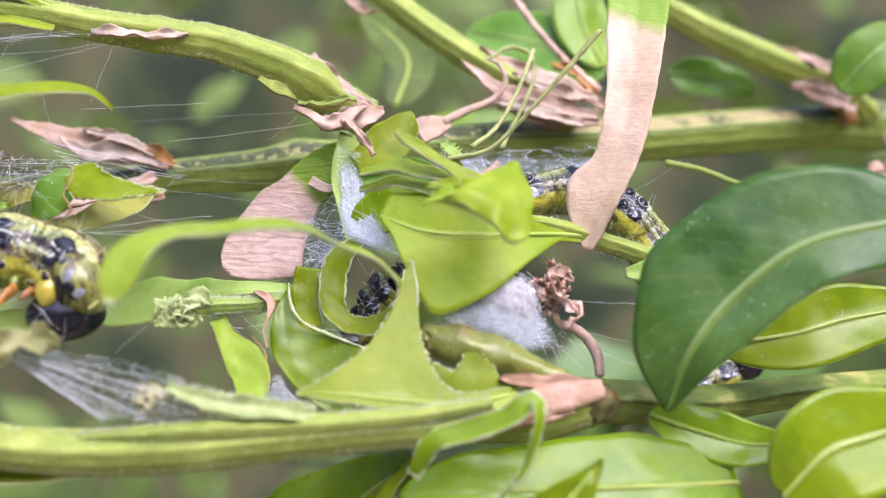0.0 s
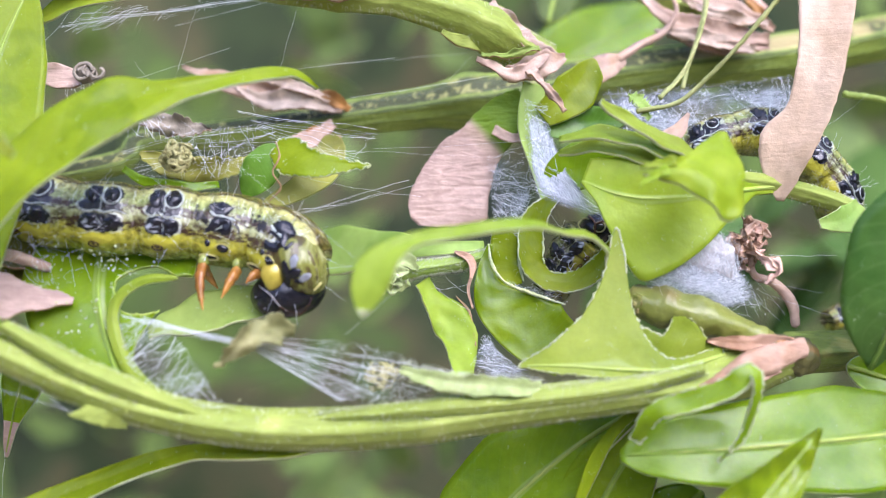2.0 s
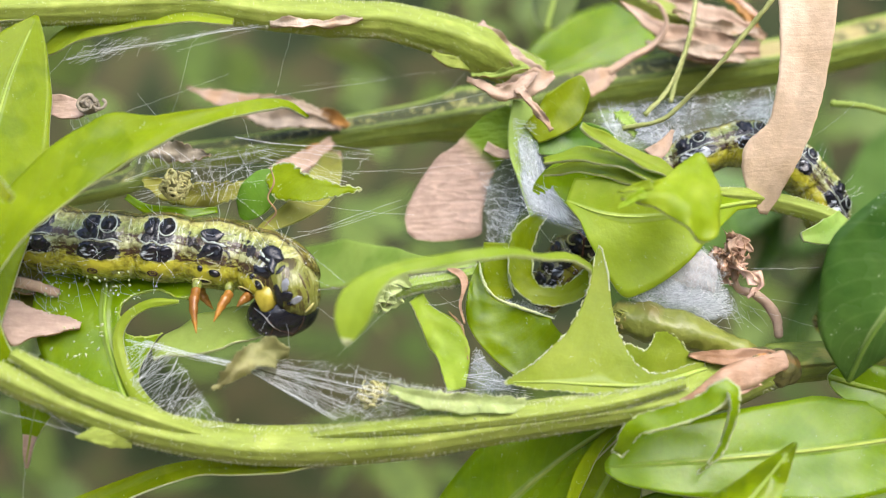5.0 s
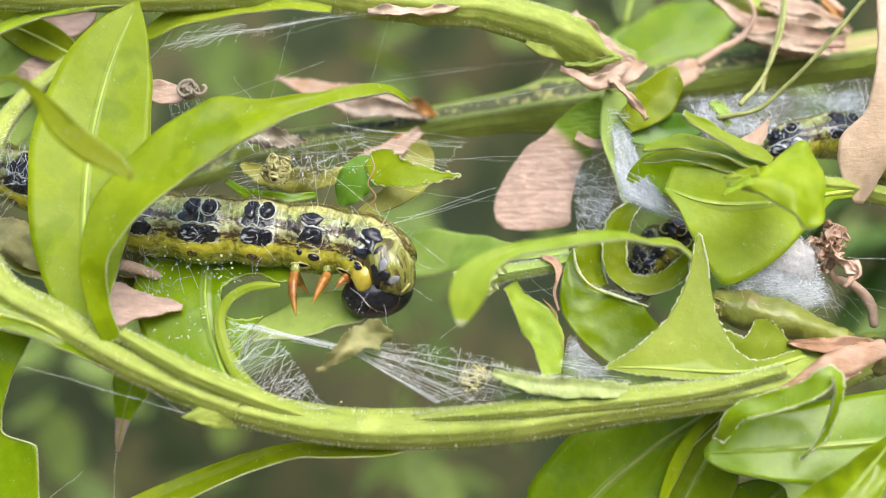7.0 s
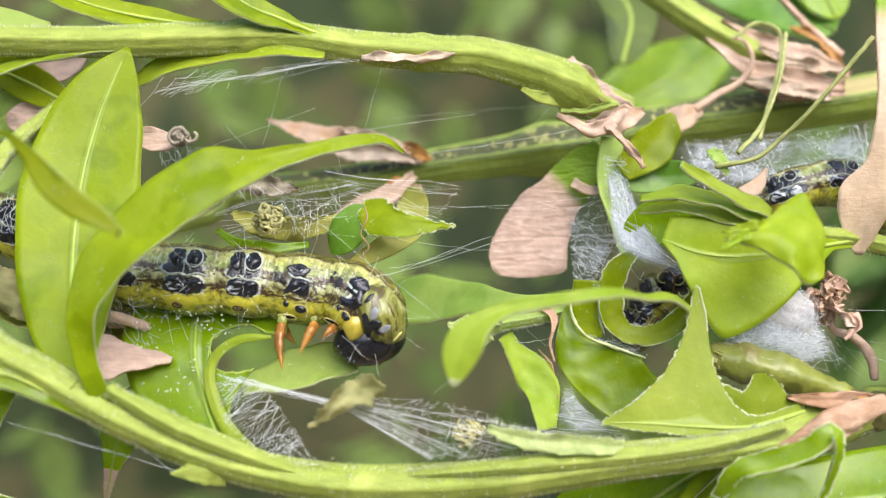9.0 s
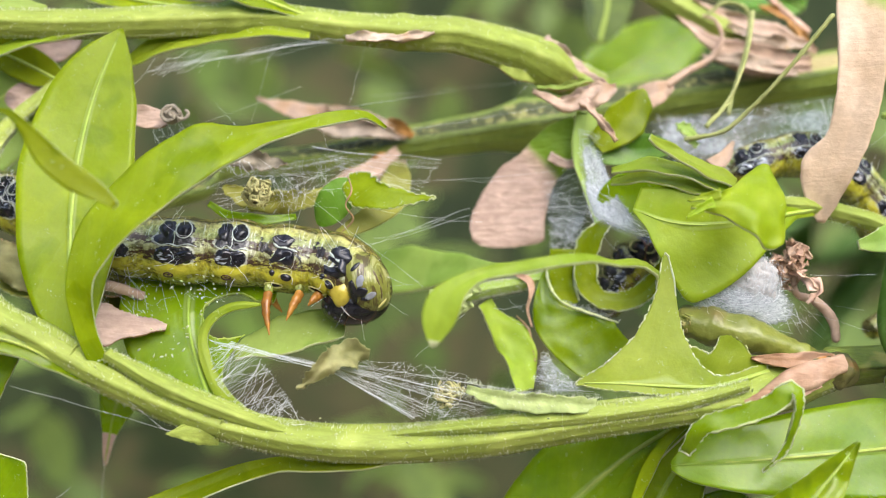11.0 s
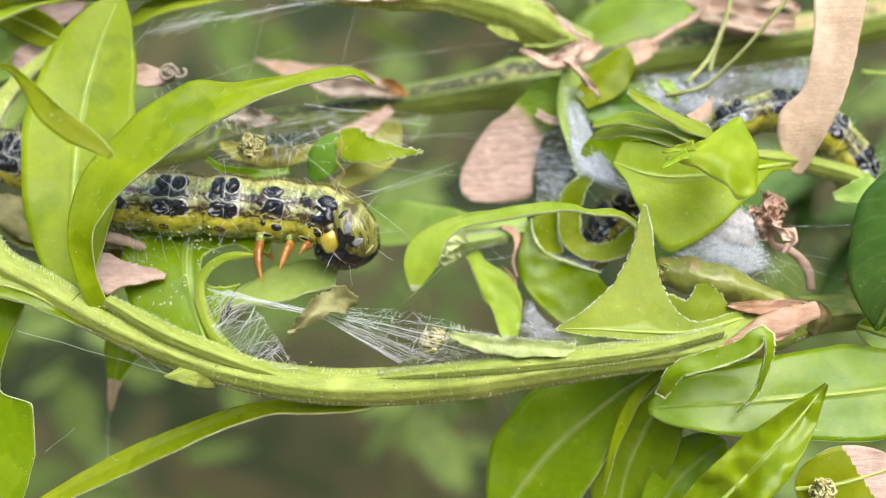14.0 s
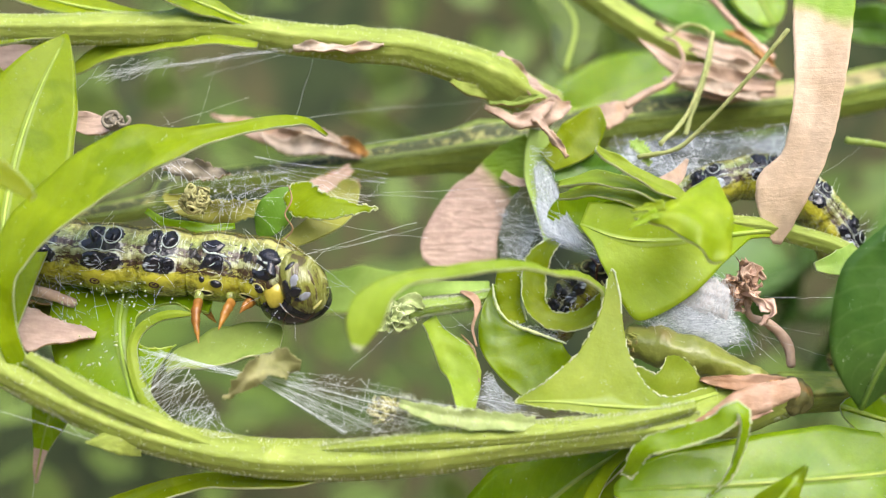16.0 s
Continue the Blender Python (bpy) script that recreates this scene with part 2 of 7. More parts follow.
DRIED = plain_material("dried_flower", (0.70, 0.49, 0.37), (0.48, 0.30, 0.20), 0.75, 1200, 0.7)
OLIVE_DRY = plain_material("dry_olive_leaf", (0.42, 0.40, 0.17), (0.26, 0.26, 0.09), 0.6, 900, 0.6, 0.3, 0.2)
GREYCURL = plain_material("grey_curl", (0.36, 0.31, 0.22), (0.20, 0.17, 0.12), 0.7, 1200, 0.7)
TENDRIL = plain_material("pale_tendril", (0.50, 0.52, 0.20), (0.36, 0.40, 0.11), 0.6, 1200, 0.8, 0.3, 0.2)
ROLLED = plain_material("rolled_leaf_skin", (0.33, 0.36, 0.055), (0.17, 0.19, 0.03), 0.32, 420, 1.0, 0.5, third=(0.20, 0.15, 0.04))
# Ground colour raised so that it bounces fill light.
BOUNCE_GROUND = plain_material("bounce_ground", (0.34, 0.28, 0.20), (0.22, 0.18, 0.12), 0.9, 60, 0.8)


def old_bark_material():
    """Old box bark: a green lower face, and an upper face (second UV axis) stained dark, with yellow specks and corky tan stretches."""
    m, nt, bsdf = material("old_bark")
    uv = nt.nodes.new("ShaderNodeUVMap")
    sep = nt.nodes.new("ShaderNodeSeparateXYZ")
    nt.links.new(uv.outputs[0], sep.inputs[0])
    broad, fine, speck = noise_tex(nt, 130, 3), noise_tex(nt, 1100, 4, 0.7), noise_tex(nt, 1700, 2)
    long = nt.nodes.new("ShaderNodeMapping")
    long.inputs["Scale"].default_value = (3.5, 30, 1)
    nt.links.new(uv.outputs[0], long.inputs["Vector"])
    fibre = add(nt, "ShaderNodeTexNoise", Scale=1.0, Detail=4.0, Roughness=0.65)
    nt.links.new(long.outputs[0], fibre.inputs["Vector"])
    green = blend(nt, ramp(nt, fibre.outputs[0], [(0.35, (0, 0, 0)), (0.65, (1, 1, 1))]).outputs[0], (0.15, 0.22, 0.025), (0.31, 0.40, 0.05))
    round_ = math_node(nt, "ADD", sep.outputs["Y"], math_node(nt, "MULTIPLY", math_node(nt, "SUBTRACT", fine.outputs[0], 0.5), 0.05))
    upper = ramp(nt, round_, [(0.27, (0, 0, 0)), (0.30, (1, 1, 1)), (0.455, (1, 1, 1)), (0.475, (0, 0, 0))])
    dark = blend(nt, ramp(nt, speck.outputs[0], [(0.55, (0, 0, 0)), (0.62, (1, 1, 1))]).outputs[0], (0.05, 0.055, 0.018), (0.38, 0.36, 0.12))
    cork = blend(nt, fibre.outputs[0], (0.30, 0.22, 0.08), (0.52, 0.44, 0.20))
    near = ramp(nt, math_node(nt, "DIVIDE", sep.outputs["X"], 10.0), [(0.36, (1, 1, 1)), (0.44, (0, 0, 0))])
    patchy = ramp(nt, broad.outputs[0], [(0.42, (0, 0, 0)), (0.50, (1, 1, 1))])
    stretch = math_node(nt, "MULTIPLY", near.outputs[0], patchy.outputs[0])
    col = blend(nt, math_node(nt, "MULTIPLY", upper.outputs[0], 0.9), green, blend(nt, stretch, dark, cork))
    seam = ramp(nt, round_, [(0.475, (0, 0, 0)), (0.49, (1, 1, 1)), (0.505, (1, 1, 1)), (0.52, (0, 0, 0))])
    col = blend(nt, math_node(nt, "MULTIPLY", seam.outputs[0], 0.7), col, (0.05, 0.07, 0.015))
    nt.links.new(col, bsdf.inputs["Base Color"])
    bsdf.inputs["Roughness"].default_value = 0.5
    bump(nt, bsdf, math_node(nt, "ADD", fine.outputs[0], fibre.outputs[0]), 0.8, 0.0003)
    return m


OLDBARK = old_bark_material()


def silk_material():
    m, nt, bsdf = material("silk")
    bsdf.inputs["Base Color"].default_value = (0.82, 0.84, 0.84, 1)
    bsdf.inputs["Roughness"].default_value = 0.35
    thin = add(nt, "ShaderNodeBsdfTranslucent", Color=(0.85, 0.87, 0.88, 1))
    mix = nt.nodes.new("ShaderNodeMixShader")
    mix.inputs[0].default_value = 0.4
    nt.links.new(bsdf.outputs[0], mix.inputs[1])
    nt.links.new(thin.outputs[0], mix.inputs[2])
    nt.links.new(mix.outputs[0], nt.nodes["Material Output"].inputs["Surface"])
    return m


def film_material(name="silk_felt", shift=0.0):
    """Felted silk: a fibrous sheet with see-through gaps, fewer with a higher shift."""
    m, nt, bsdf = material(name)
    bsdf.inputs["Roughness"].default_value = 0.6
    uv = nt.nodes.new("ShaderNodeUVMap")
    mp = nt.nodes.new("ShaderNodeMapping")
    mp.inputs["Scale"].default_value = (22, 60, 1)
    mp.inputs["Rotation"].default_value = (0, 0, 0.6)
    nt.links.new(uv.outputs[0], mp.inputs["Vector"])
    fib = add(nt, "ShaderNodeTexNoise", Scale=1.0, Detail=8.0, Roughness=0.8, Distortion=1.2)
    nt.links.new(mp.outputs[0], fib.inputs["Vector"])
    cloud = noise_tex(nt, 260, 3)
    mass = math_node(nt, "ADD", math_node(nt, "MULTIPLY", fib.outputs[0], 0.65), math_node(nt, "MULTIPLY", cloud.outputs[0], 0.35))
    cut = ramp(nt, mass, [(0.44 - shift, (0.0, 0.0, 0.0)), (0.49 - shift, (0.25, 0.25, 0.25)), (0.60 - shift, (0.9, 0.9, 0.9))])
    sep = nt.nodes.new("ShaderNodeSeparateXYZ")
    nt.links.new(uv.outputs[0], sep.inputs[0])
    hump = [math_node(nt, "MULTIPLY", sep.outputs[k], math_node(nt, "SUBTRACT", 1.0, sep.outputs[k])) for k in ("X", "Y")]
    inside = math_node(nt, "ADD", math_node(nt, "MULTIPLY", hump[0], hump[1]), math_node(nt, "MULTIPLY", math_node(nt, "SUBTRACT", cloud.outputs[0], 0.5), 0.06))
    border = ramp(nt, inside, [(0.004, (0, 0, 0)), (0.03, (1, 1, 1))])
    tone = ramp(nt, fib.outputs[0], [(0.40, (0.26, 0.30, 0.32)), (0.62, (0.72, 0.76, 0.77))])
    nt.links.new(tone.outputs[0], bsdf.inputs["Base Color"])
    bump(nt, bsdf, fib.outputs[0], 0.6, 0.0003)
    clear = nt.nodes.new("ShaderNodeBsdfTransparent")
    mix = nt.nodes.new("ShaderNodeMixShader")
    nt.links.new(math_node(nt, "MULTIPLY", cut.outputs[0], border.outputs[0]), mix.inputs[0])
    nt.links.new(clear.outputs[0], mix.inputs[1])
    nt.links.new(bsdf.outputs[0], mix.inputs[2])
    nt.links.new(mix.outputs[0], nt.nodes["Material Output"].inputs["Surface"])
    return m


WATER, _, water_bsdf = material("water")
for key, value in (("Transmission Weight", 1.0), ("Roughness", 0.02), ("IOR", 1.33)):
    water_bsdf.inputs[key].default_value = value
SILK = silk_material()
COCOON = plain_material("cocoon_silk", (0.88, 0.84, 0.80), (0.70, 0.67, 0.65), 0.7, 1500, 1.0, 0.2, 0.35)
FELT = film_material()
THICKFELT = film_material("thick_silk_felt", 0.09)


def skin_material(name, dim=1.0, blocks=True):
    """Caterpillar skin: bands round the body by the angle from the back (second UV axis); on each ring of the body
    (first UV axis) a black block crossed by white, a yellow patch below it, and brown dashes between the blocks."""
    m, nt, bsdf = material(name)
    uv = nt.nodes.new("ShaderNodeUVMap")
    sep = nt.nodes.new("ShaderNodeSeparateXYZ")
    nt.links.new(uv.outputs[0], sep.inputs[0])
    wob, wob2 = noise_tex(nt, 900, 3), noise_tex(nt, 1300, 3)
    v = math_node(nt, "ADD", sep.outputs["Y"], math_node(nt, "MULTIPLY", math_node(nt, "SUBTRACT", wob.outputs[0], 0.5), 0.10))
    f = math_node(nt, "ADD", math_node(nt, "FRACT", sep.outputs["X"]), math_node(nt, "MULTIPLY", math_node(nt, "SUBTRACT", wob2.outputs[0], 0.5), 0.26))
    bands = ramp(nt, v, [
        (0.00, (0.20, 0.19, 0.035)), (0.09, (0.17, 0.14, 0.03)), (0.135, (0.06, 0.042, 0.012)), (0.16, (0.38, 0.36, 0.12)),
        (0.21, (0.42, 0.42, 0.13)), (0.27, (0.30, 0.33, 0.09)), (0.33, (0.21, 0.25, 0.07)), (0.40, (0.17, 0.18, 0.06)),
        (0.46, (0.34, 0.36, 0.18)), (0.52, (0.17, 0.16, 0.04)), (0.58, (0.30, 0.29, 0.03)), (0.66, (0.41, 0.39, 0.03)),
        (0.74, (0.38, 0.37, 0.03)), (0.82, (0.29, 0.32, 0.035)), (0.9, (0.24, 0.27, 0.05)), (1.0, (0.20, 0.24, 0.055))])
    mott = ramp(nt, noise_tex(nt, 1500, 4, 0.7).outputs[0], [(0.38, (0.32, 0.3, 0.22)), (0.6, (1.3, 1.3, 1.22))])
    col = blend(nt, 0.85, bands.outputs[0], mott.outputs[0], "MULTIPLY")

    def oval(cx, cy, rx, ry, power=1):
        dx = math_node(nt, "DIVIDE", math_node(nt, "SUBTRACT", f, cx), rx)
        dy = math_node(nt, "DIVIDE", math_node(nt, "SUBTRACT", v, cy), ry)
        dx, dy = math_node(nt, "MULTIPLY", dx, dx), math_node(nt, "MULTIPLY", dy, dy)
        if power > 1:
            dx, dy = math_node(nt, "MULTIPLY", dx, dx), math_node(nt, "MULTIPLY", dy, dy)
        return math_node(nt, "ADD", dx, dy)

    def near(d, a=0.85, b=1.0):
        return ramp(nt, math_node(nt, "DIVIDE", d, 2.0), [(a / 2, (1, 1, 1)), (b / 2, (0, 0, 0))]).outputs[0]

    along = nt.nodes.new("ShaderNodeMapping")
    along.inputs["Scale"].default_value = (5, 22, 1)
    nt.links.new(uv.outputs[0], along.inputs["Vector"])
    lines = add(nt, "ShaderNodeTexNoise", Scale=1.0, Detail=4.0, Roughness=0.7, Distortion=0.9)
    nt.links.new(along.outputs[0], lines.inputs["Vector"])
    brown = ramp(nt, lines.outputs[0], [(0.455, (0, 0, 0)), (0.495, (1, 1, 1))])
    pale = ramp(nt, lines.outputs[0], [(0.36, (1, 1, 1)), (0.42, (0, 0, 0))])
    rows = ramp(nt, v, [(0.355, (0, 0, 0)), (0.37, (1, 1, 1)), (0.445, (1, 1, 1)), (0.46, (0, 0, 0)), (0.495, (0, 0, 0)), (0.51, (1, 1, 1)), (0.585, (1, 1, 1)), (0.60, (0, 0, 0))])
    fold = nt.nodes.new("ShaderNodeMapping")
    fold.inputs["Scale"].default_value = (12, 4, 1)
    nt.links.new(uv.outputs[0], fold.inputs["Vector"])
    wrinkle = add(nt, "ShaderNodeTexNoise", Scale=1.0, Detail=4.0, Roughness=0.7, Distortion=1.2)
    nt.links.new(fold.outputs[0], wrinkle.inputs["Vector"])
    # Dark folds and pale shine of the wrinkles are put into the colour.
    crease_shade = ramp(nt, wrinkle.outputs[0], [(0.37, (1, 1, 1)), (0.43, (0, 0, 0))])
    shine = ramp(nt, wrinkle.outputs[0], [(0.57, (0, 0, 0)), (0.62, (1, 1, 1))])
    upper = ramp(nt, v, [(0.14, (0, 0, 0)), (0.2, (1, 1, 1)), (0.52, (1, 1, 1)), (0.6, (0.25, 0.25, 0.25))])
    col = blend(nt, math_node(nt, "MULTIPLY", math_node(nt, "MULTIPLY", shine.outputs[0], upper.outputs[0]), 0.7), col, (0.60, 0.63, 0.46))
    col = blend(nt, math_node(nt, "MULTIPLY", math_node(nt, "MULTIPLY", crease_shade.outputs[0], upper.outputs[0]), 0.6), col, (0.07, 0.06, 0.015))
    col = blend(nt, math_node(nt, "MULTIPLY", pale.outputs[0], 0.5), col, (0.50, 0.52, 0.27))
    col = blend(nt, math_node(nt, "MULTIPLY", brown.outputs[0], rows.outputs[0]), col, (0.045, 0.026, 0.012))
    yellow = near(oval(0.5, 0.68, 0.36, 0.065), 0.5, 1.0)
    col = blend(nt, yellow, col, (0.47, 0.44, 0.03))
    fleck = ramp(nt, noise_tex(nt, 2200, 2).outputs[0], [(0.62, (0, 0, 0)), (0.68, (1, 1, 1))])
    low = ramp(nt, v, [(0.62, (0, 0, 0)), (0.68, (1, 1, 1))])
    col = blend(nt, math_node(nt, "MULTIPLY", math_node(nt, "MULTIPLY", fleck.outputs[0], low.outputs[0]), 0.4), col, (0.12, 0.09, 0.015))
    if not blocks:
        # Silvery sheen painted in patches on the leg-bearing rings.
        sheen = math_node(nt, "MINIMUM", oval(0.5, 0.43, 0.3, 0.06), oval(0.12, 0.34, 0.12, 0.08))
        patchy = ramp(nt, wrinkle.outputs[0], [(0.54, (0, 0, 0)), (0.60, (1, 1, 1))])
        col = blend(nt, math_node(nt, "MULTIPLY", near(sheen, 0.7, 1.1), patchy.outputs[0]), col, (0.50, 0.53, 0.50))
        dark = ramp(nt, noise_tex(nt, 1250, 3).outputs[0], [(0.57, (0, 0, 0)), (0.61, (1, 1, 1))])
        col = blend(nt, math_node(nt, "MULTIPLY", near(oval(0.5, 0.42, 0.7, 0.14, 2), 0.8, 1.1), dark.outputs[0]), col, (0.02, 0.016, 0.012))
    if blocks:
        parts = [oval(0.36, 0.29, 0.13, 0.125), oval(0.64, 0.285, 0.14, 0.115), oval(0.5, 0.40, 0.29, 0.055, 2), oval(0.5, 0.535, 0.31, 0.075, 2)]
        marks = parts[0]
        for o in parts[1:]:
            marks = math_node(nt, "MINIMUM", marks, o)
        broken = ramp(nt, noise_tex(nt, 1300, 3).outputs[0], [(0.48, (0, 0, 0)), (0.53, (1, 1, 1))])
        edge = math_node(nt, "MULTIPLY", near(marks, 1.4, 1.7), broken.outputs[0])
        col = blend(nt, math_node(nt, "MULTIPLY", edge, 0.35), col, (0.66, 0.70, 0.62))
        col = blend(nt, near(marks), col, (0.010, 0.010, 0.014))
        # Bluish glints painted on the lower black patch.
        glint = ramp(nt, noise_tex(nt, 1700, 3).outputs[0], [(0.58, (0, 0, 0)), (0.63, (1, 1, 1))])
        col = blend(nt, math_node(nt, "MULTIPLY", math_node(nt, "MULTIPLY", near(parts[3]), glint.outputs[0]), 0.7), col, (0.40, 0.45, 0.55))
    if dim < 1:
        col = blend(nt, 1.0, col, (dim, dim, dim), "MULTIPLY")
    nt.links.new(col, bsdf.inputs["Base Color"])
    bsdf.inputs["Roughness"].default_value = 0.16
    bsdf.inputs["Specular IOR Level"].default_value = 0.6
    rise = math_node(nt, "ADD", noise_tex(nt, 1600, 4).outputs[0], math_node(nt, "MULTIPLY", noise_tex(nt, 600, 2).outputs[0], 1.5))
    bump(nt, bsdf, rise, 0.7, 0.0003)
    return m


def shield_material():
    """Neck shield: shiny olive with brown veins, dark blotches and pale flecks."""
    m, nt, bsdf = material("neck_shield")
    tc = nt.nodes.new("ShaderNodeTexCoord")
    mp = nt.nodes.new("ShaderNodeMapping")
    mp.inputs["Scale"].default_value = (1500, 900, 500)
    mp.inputs["Rotation"].default_value = (0, -0.5, 0)
    nt.links.new(tc.outputs["Object"], mp.inputs["Vector"])
    vein = add(nt, "ShaderNodeTexNoise", Scale=1.0, Detail=4.0, Roughness=0.65, Distortion=0.8)
    nt.links.new(mp.outputs[0], vein.inputs["Vector"])
    col = blend(nt, noise_tex(nt, 420, 2).outputs[0], (0.13, 0.135, 0.02), (0.24, 0.25, 0.05))
    dark = ramp(nt, vein.outputs[0], [(0.43, (1, 1, 1)), (0.48, (0, 0, 0))])
    col = blend(nt, math_node(nt, "MULTIPLY", dark.outputs[0], 0.9), col, (0.07, 0.05, 0.015))
    fleck = ramp(nt, vein.outputs[0], [(0.54, (0, 0, 0)), (0.60, (1, 1, 1))])
    col = blend(nt, math_node(nt, "MULTIPLY", fleck.outputs[0], 0.6), col, (0.40, 0.40, 0.16))
    nt.links.new(col, bsdf.inputs["Base Color"])
    bsdf.inputs["Roughness"].default_value = 0.16
    bsdf.inputs["Specular IOR Level"].default_value = 0.6
    bump(nt, bsdf, vein.outputs[0], 0.5, 0.0003)
    return m


def patch_material(name="black_patch", first=0.55):
    """Black wart patch crossed by bluish-white streaks."""
    m, nt, bsdf = material(name)
    tc = nt.nodes.new("ShaderNodeTexCoord")
    mp = nt.nodes.new("ShaderNodeMapping")
    mp.inputs["Scale"].default_value = (500, 500, 1700)
    mp.inputs["Rotation"].default_value = (0, 0.5, 0)
    nt.links.new(tc.outputs["Object"], mp.inputs["Vector"])
    n = add(nt, "ShaderNodeTexNoise", Scale=1.0, Detail=3.0, Roughness=0.6)
    nt.links.new(mp.outputs[0], n.inputs["Vector"])
    col = ramp(nt, n.outputs[0], [(first, (0.008, 0.008, 0.011)), (first + 0.06, (0.5, 0.54, 0.58))])
    nt.links.new(col.outputs[0], bsdf.inputs["Base Color"])
    bsdf.inputs["Roughness"].default_value = 0.2
    bsdf.inputs["Specular IOR Level"].default_value = 0.6
    bump(nt, bsdf, noise_tex(nt, 1500, 3).outputs[0], 0.4, 0.0002)
    return m


PATCH = patch_material()
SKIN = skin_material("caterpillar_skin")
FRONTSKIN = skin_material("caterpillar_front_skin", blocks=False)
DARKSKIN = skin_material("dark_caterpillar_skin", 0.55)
SEAM = plain_material("grey_seam", (0.36, 0.35, 0.32), (0.22, 0.21, 0.19), 0.4, 1500, 0.4)
CREAM = plain_material("cream_marking", (0.72, 0.66, 0.26), (0.56, 0.52, 0.15), 0.3, 1500, 0.4)
INK = plain_material("black_wart", (0.016, 0.016, 0.02), (0.005, 0.005, 0.007), 0.16, 900, 0.5, 0.5)
WHITE = plain_material("white_marking", (0.58, 0.63, 0.56), (0.34, 0.38, 0.32), 0.35, 1500, 0.3)
# The third colour paints cream highlights on the yellow lobe.
CHEEK = plain_material("cheek_lobe", (0.52, 0.42, 0.05), (0.24, 0.20, 0.02), 0.18, 900, 0.5, 0.5, third=(0.62, 0.56, 0.26))
AMBER = plain_material("amber_leg", (0.58, 0.29, 0.05), (0.30, 0.12, 0.02), 0.22, 1200, 0.2, 0.6, 0.15)
SHIELD = shield_material()
PALEBUD = plain_material("pale_bud", (0.60, 0.68, 0.30), (0.44, 0.54, 0.17), 0.6, 900, 0.8, 0.3, 0.3)
MARGIN = plain_material("olive_vein", (0.10, 0.07, 0.02), (0.05, 0.035, 0.012), 0.3, 1200, 0.4, 0.5)
SHEEN = plain_material("lilac_white_marking", (0.40, 0.41, 0.43), (0.14, 0.15, 0.16), 0.14, 1500, 0.3, 0.6)
BROWNHEAD = plain_material("brown_head", (0.12, 0.05, 0.02), (0.02, 0.012, 0.01), 0.2, 900, 0.2, 0.6)

# ---- builders ----
ORIGIN = {}


def thing(name, base, label, category, group="", kind=""):
    """An Empty at the thing's base (millimetres) that carries its parts."""
    ob = new(name)
    ob.empty_display_size = 0.002
    ob.location = Vector(base) * MM
    ORIGIN[ob] = Vector(base)
    return tagged(ob, label, category, group, kind)


def part(name, verts, faces, mat, parent=None, label="", mats=None, slots=None, uvs=None, smooth=True, pivot=None):
    """One mesh object from points in millimetres, under a thing or a part."""
    base = ORIGIN[parent] if parent else Vector((0, 0, 0))
    piv = Vector(pivot) if pivot is not None else (base if parent else Vector(verts[0]))
    me = bpy.data.meshes.new(name)
    me.from_pydata([(Vector(v) - piv) * MM for v in verts], [], [list(map(int, f)) for f in faces])
    for m in [mat] + list(mats or ()):
        me.materials.append(m)
    if slots is not None:
        me.polygons.foreach_set("material_index", [int(s) for s in slots])
    if uvs is not None:
        layer = me.uv_layers.new(name="UVMap")
        idx = np.zeros(len(me.loops), dtype=np.int32)
        me.loops.foreach_get("vertex_index", idx)
        layer.data.foreach_set("uv", np.asarray(uvs, dtype=np.float32)[idx].ravel())
    me.polygons.foreach_set("use_smooth", [smooth] * len(me.polygons))
    me.update()
    ob = new(name, me)
    if parent:
        ob.parent = parent
    ob.location = (piv - base) * MM
    ORIGIN[ob] = piv
    if label:
        tagged(ob, label)
    return ob


def spline(points, n):
    """n points and unit tangents along a smooth curve through the given ones, evenly spaced."""
    p = np.array(points, float)
    if len(p) == 2:
        p = np.array([p[0], p.mean(0), p[1]])
    q = np.vstack([2 * p[0] - p[1], p, 2 * p[-1] - p[-2]])
    out = []
    for i in range(1, len(q) - 2):
        a, b, c, d = q[i - 1], q[i], q[i + 1], q[i + 2]
        for t in np.linspace(0, 1, 24, endpoint=False):
            out.append(0.5 * (2 * b + (c - a) * t + (2 * a - 5 * b + 4 * c - d) * t * t + (3 * b - a - 3 * c + d) * t ** 3))
    out.append(p[-1])
    out = np.array(out)
    s = np.r_[0, np.cumsum(np.linalg.norm(np.diff(out, axis=0), axis=1))]
    want = np.linspace(0, s[-1], n)
    pts = np.stack([np.interp(want, s, out[:, k]) for k in range(3)], 1)
    tan = np.gradient(pts, axis=0)
    tan /= np.linalg.norm(tan, axis=1)[:, None] + 1e-12
    return pts, tan, s[-1]


def unit(v):
    v = np.asarray(v, float)
    return v / (np.linalg.norm(v) + 1e-12)


def frames_along(tan, up):
    """A side and an up vector at each point of a curve, turned as little as possible."""
    ups, sides, u = [], [], np.asarray(up, float)
    for t in tan:
        u = unit(u - t * (u @ t))
        ups.append(u)
        sides.append(np.cross(t, u))
    return np.array(sides), np.array(ups)


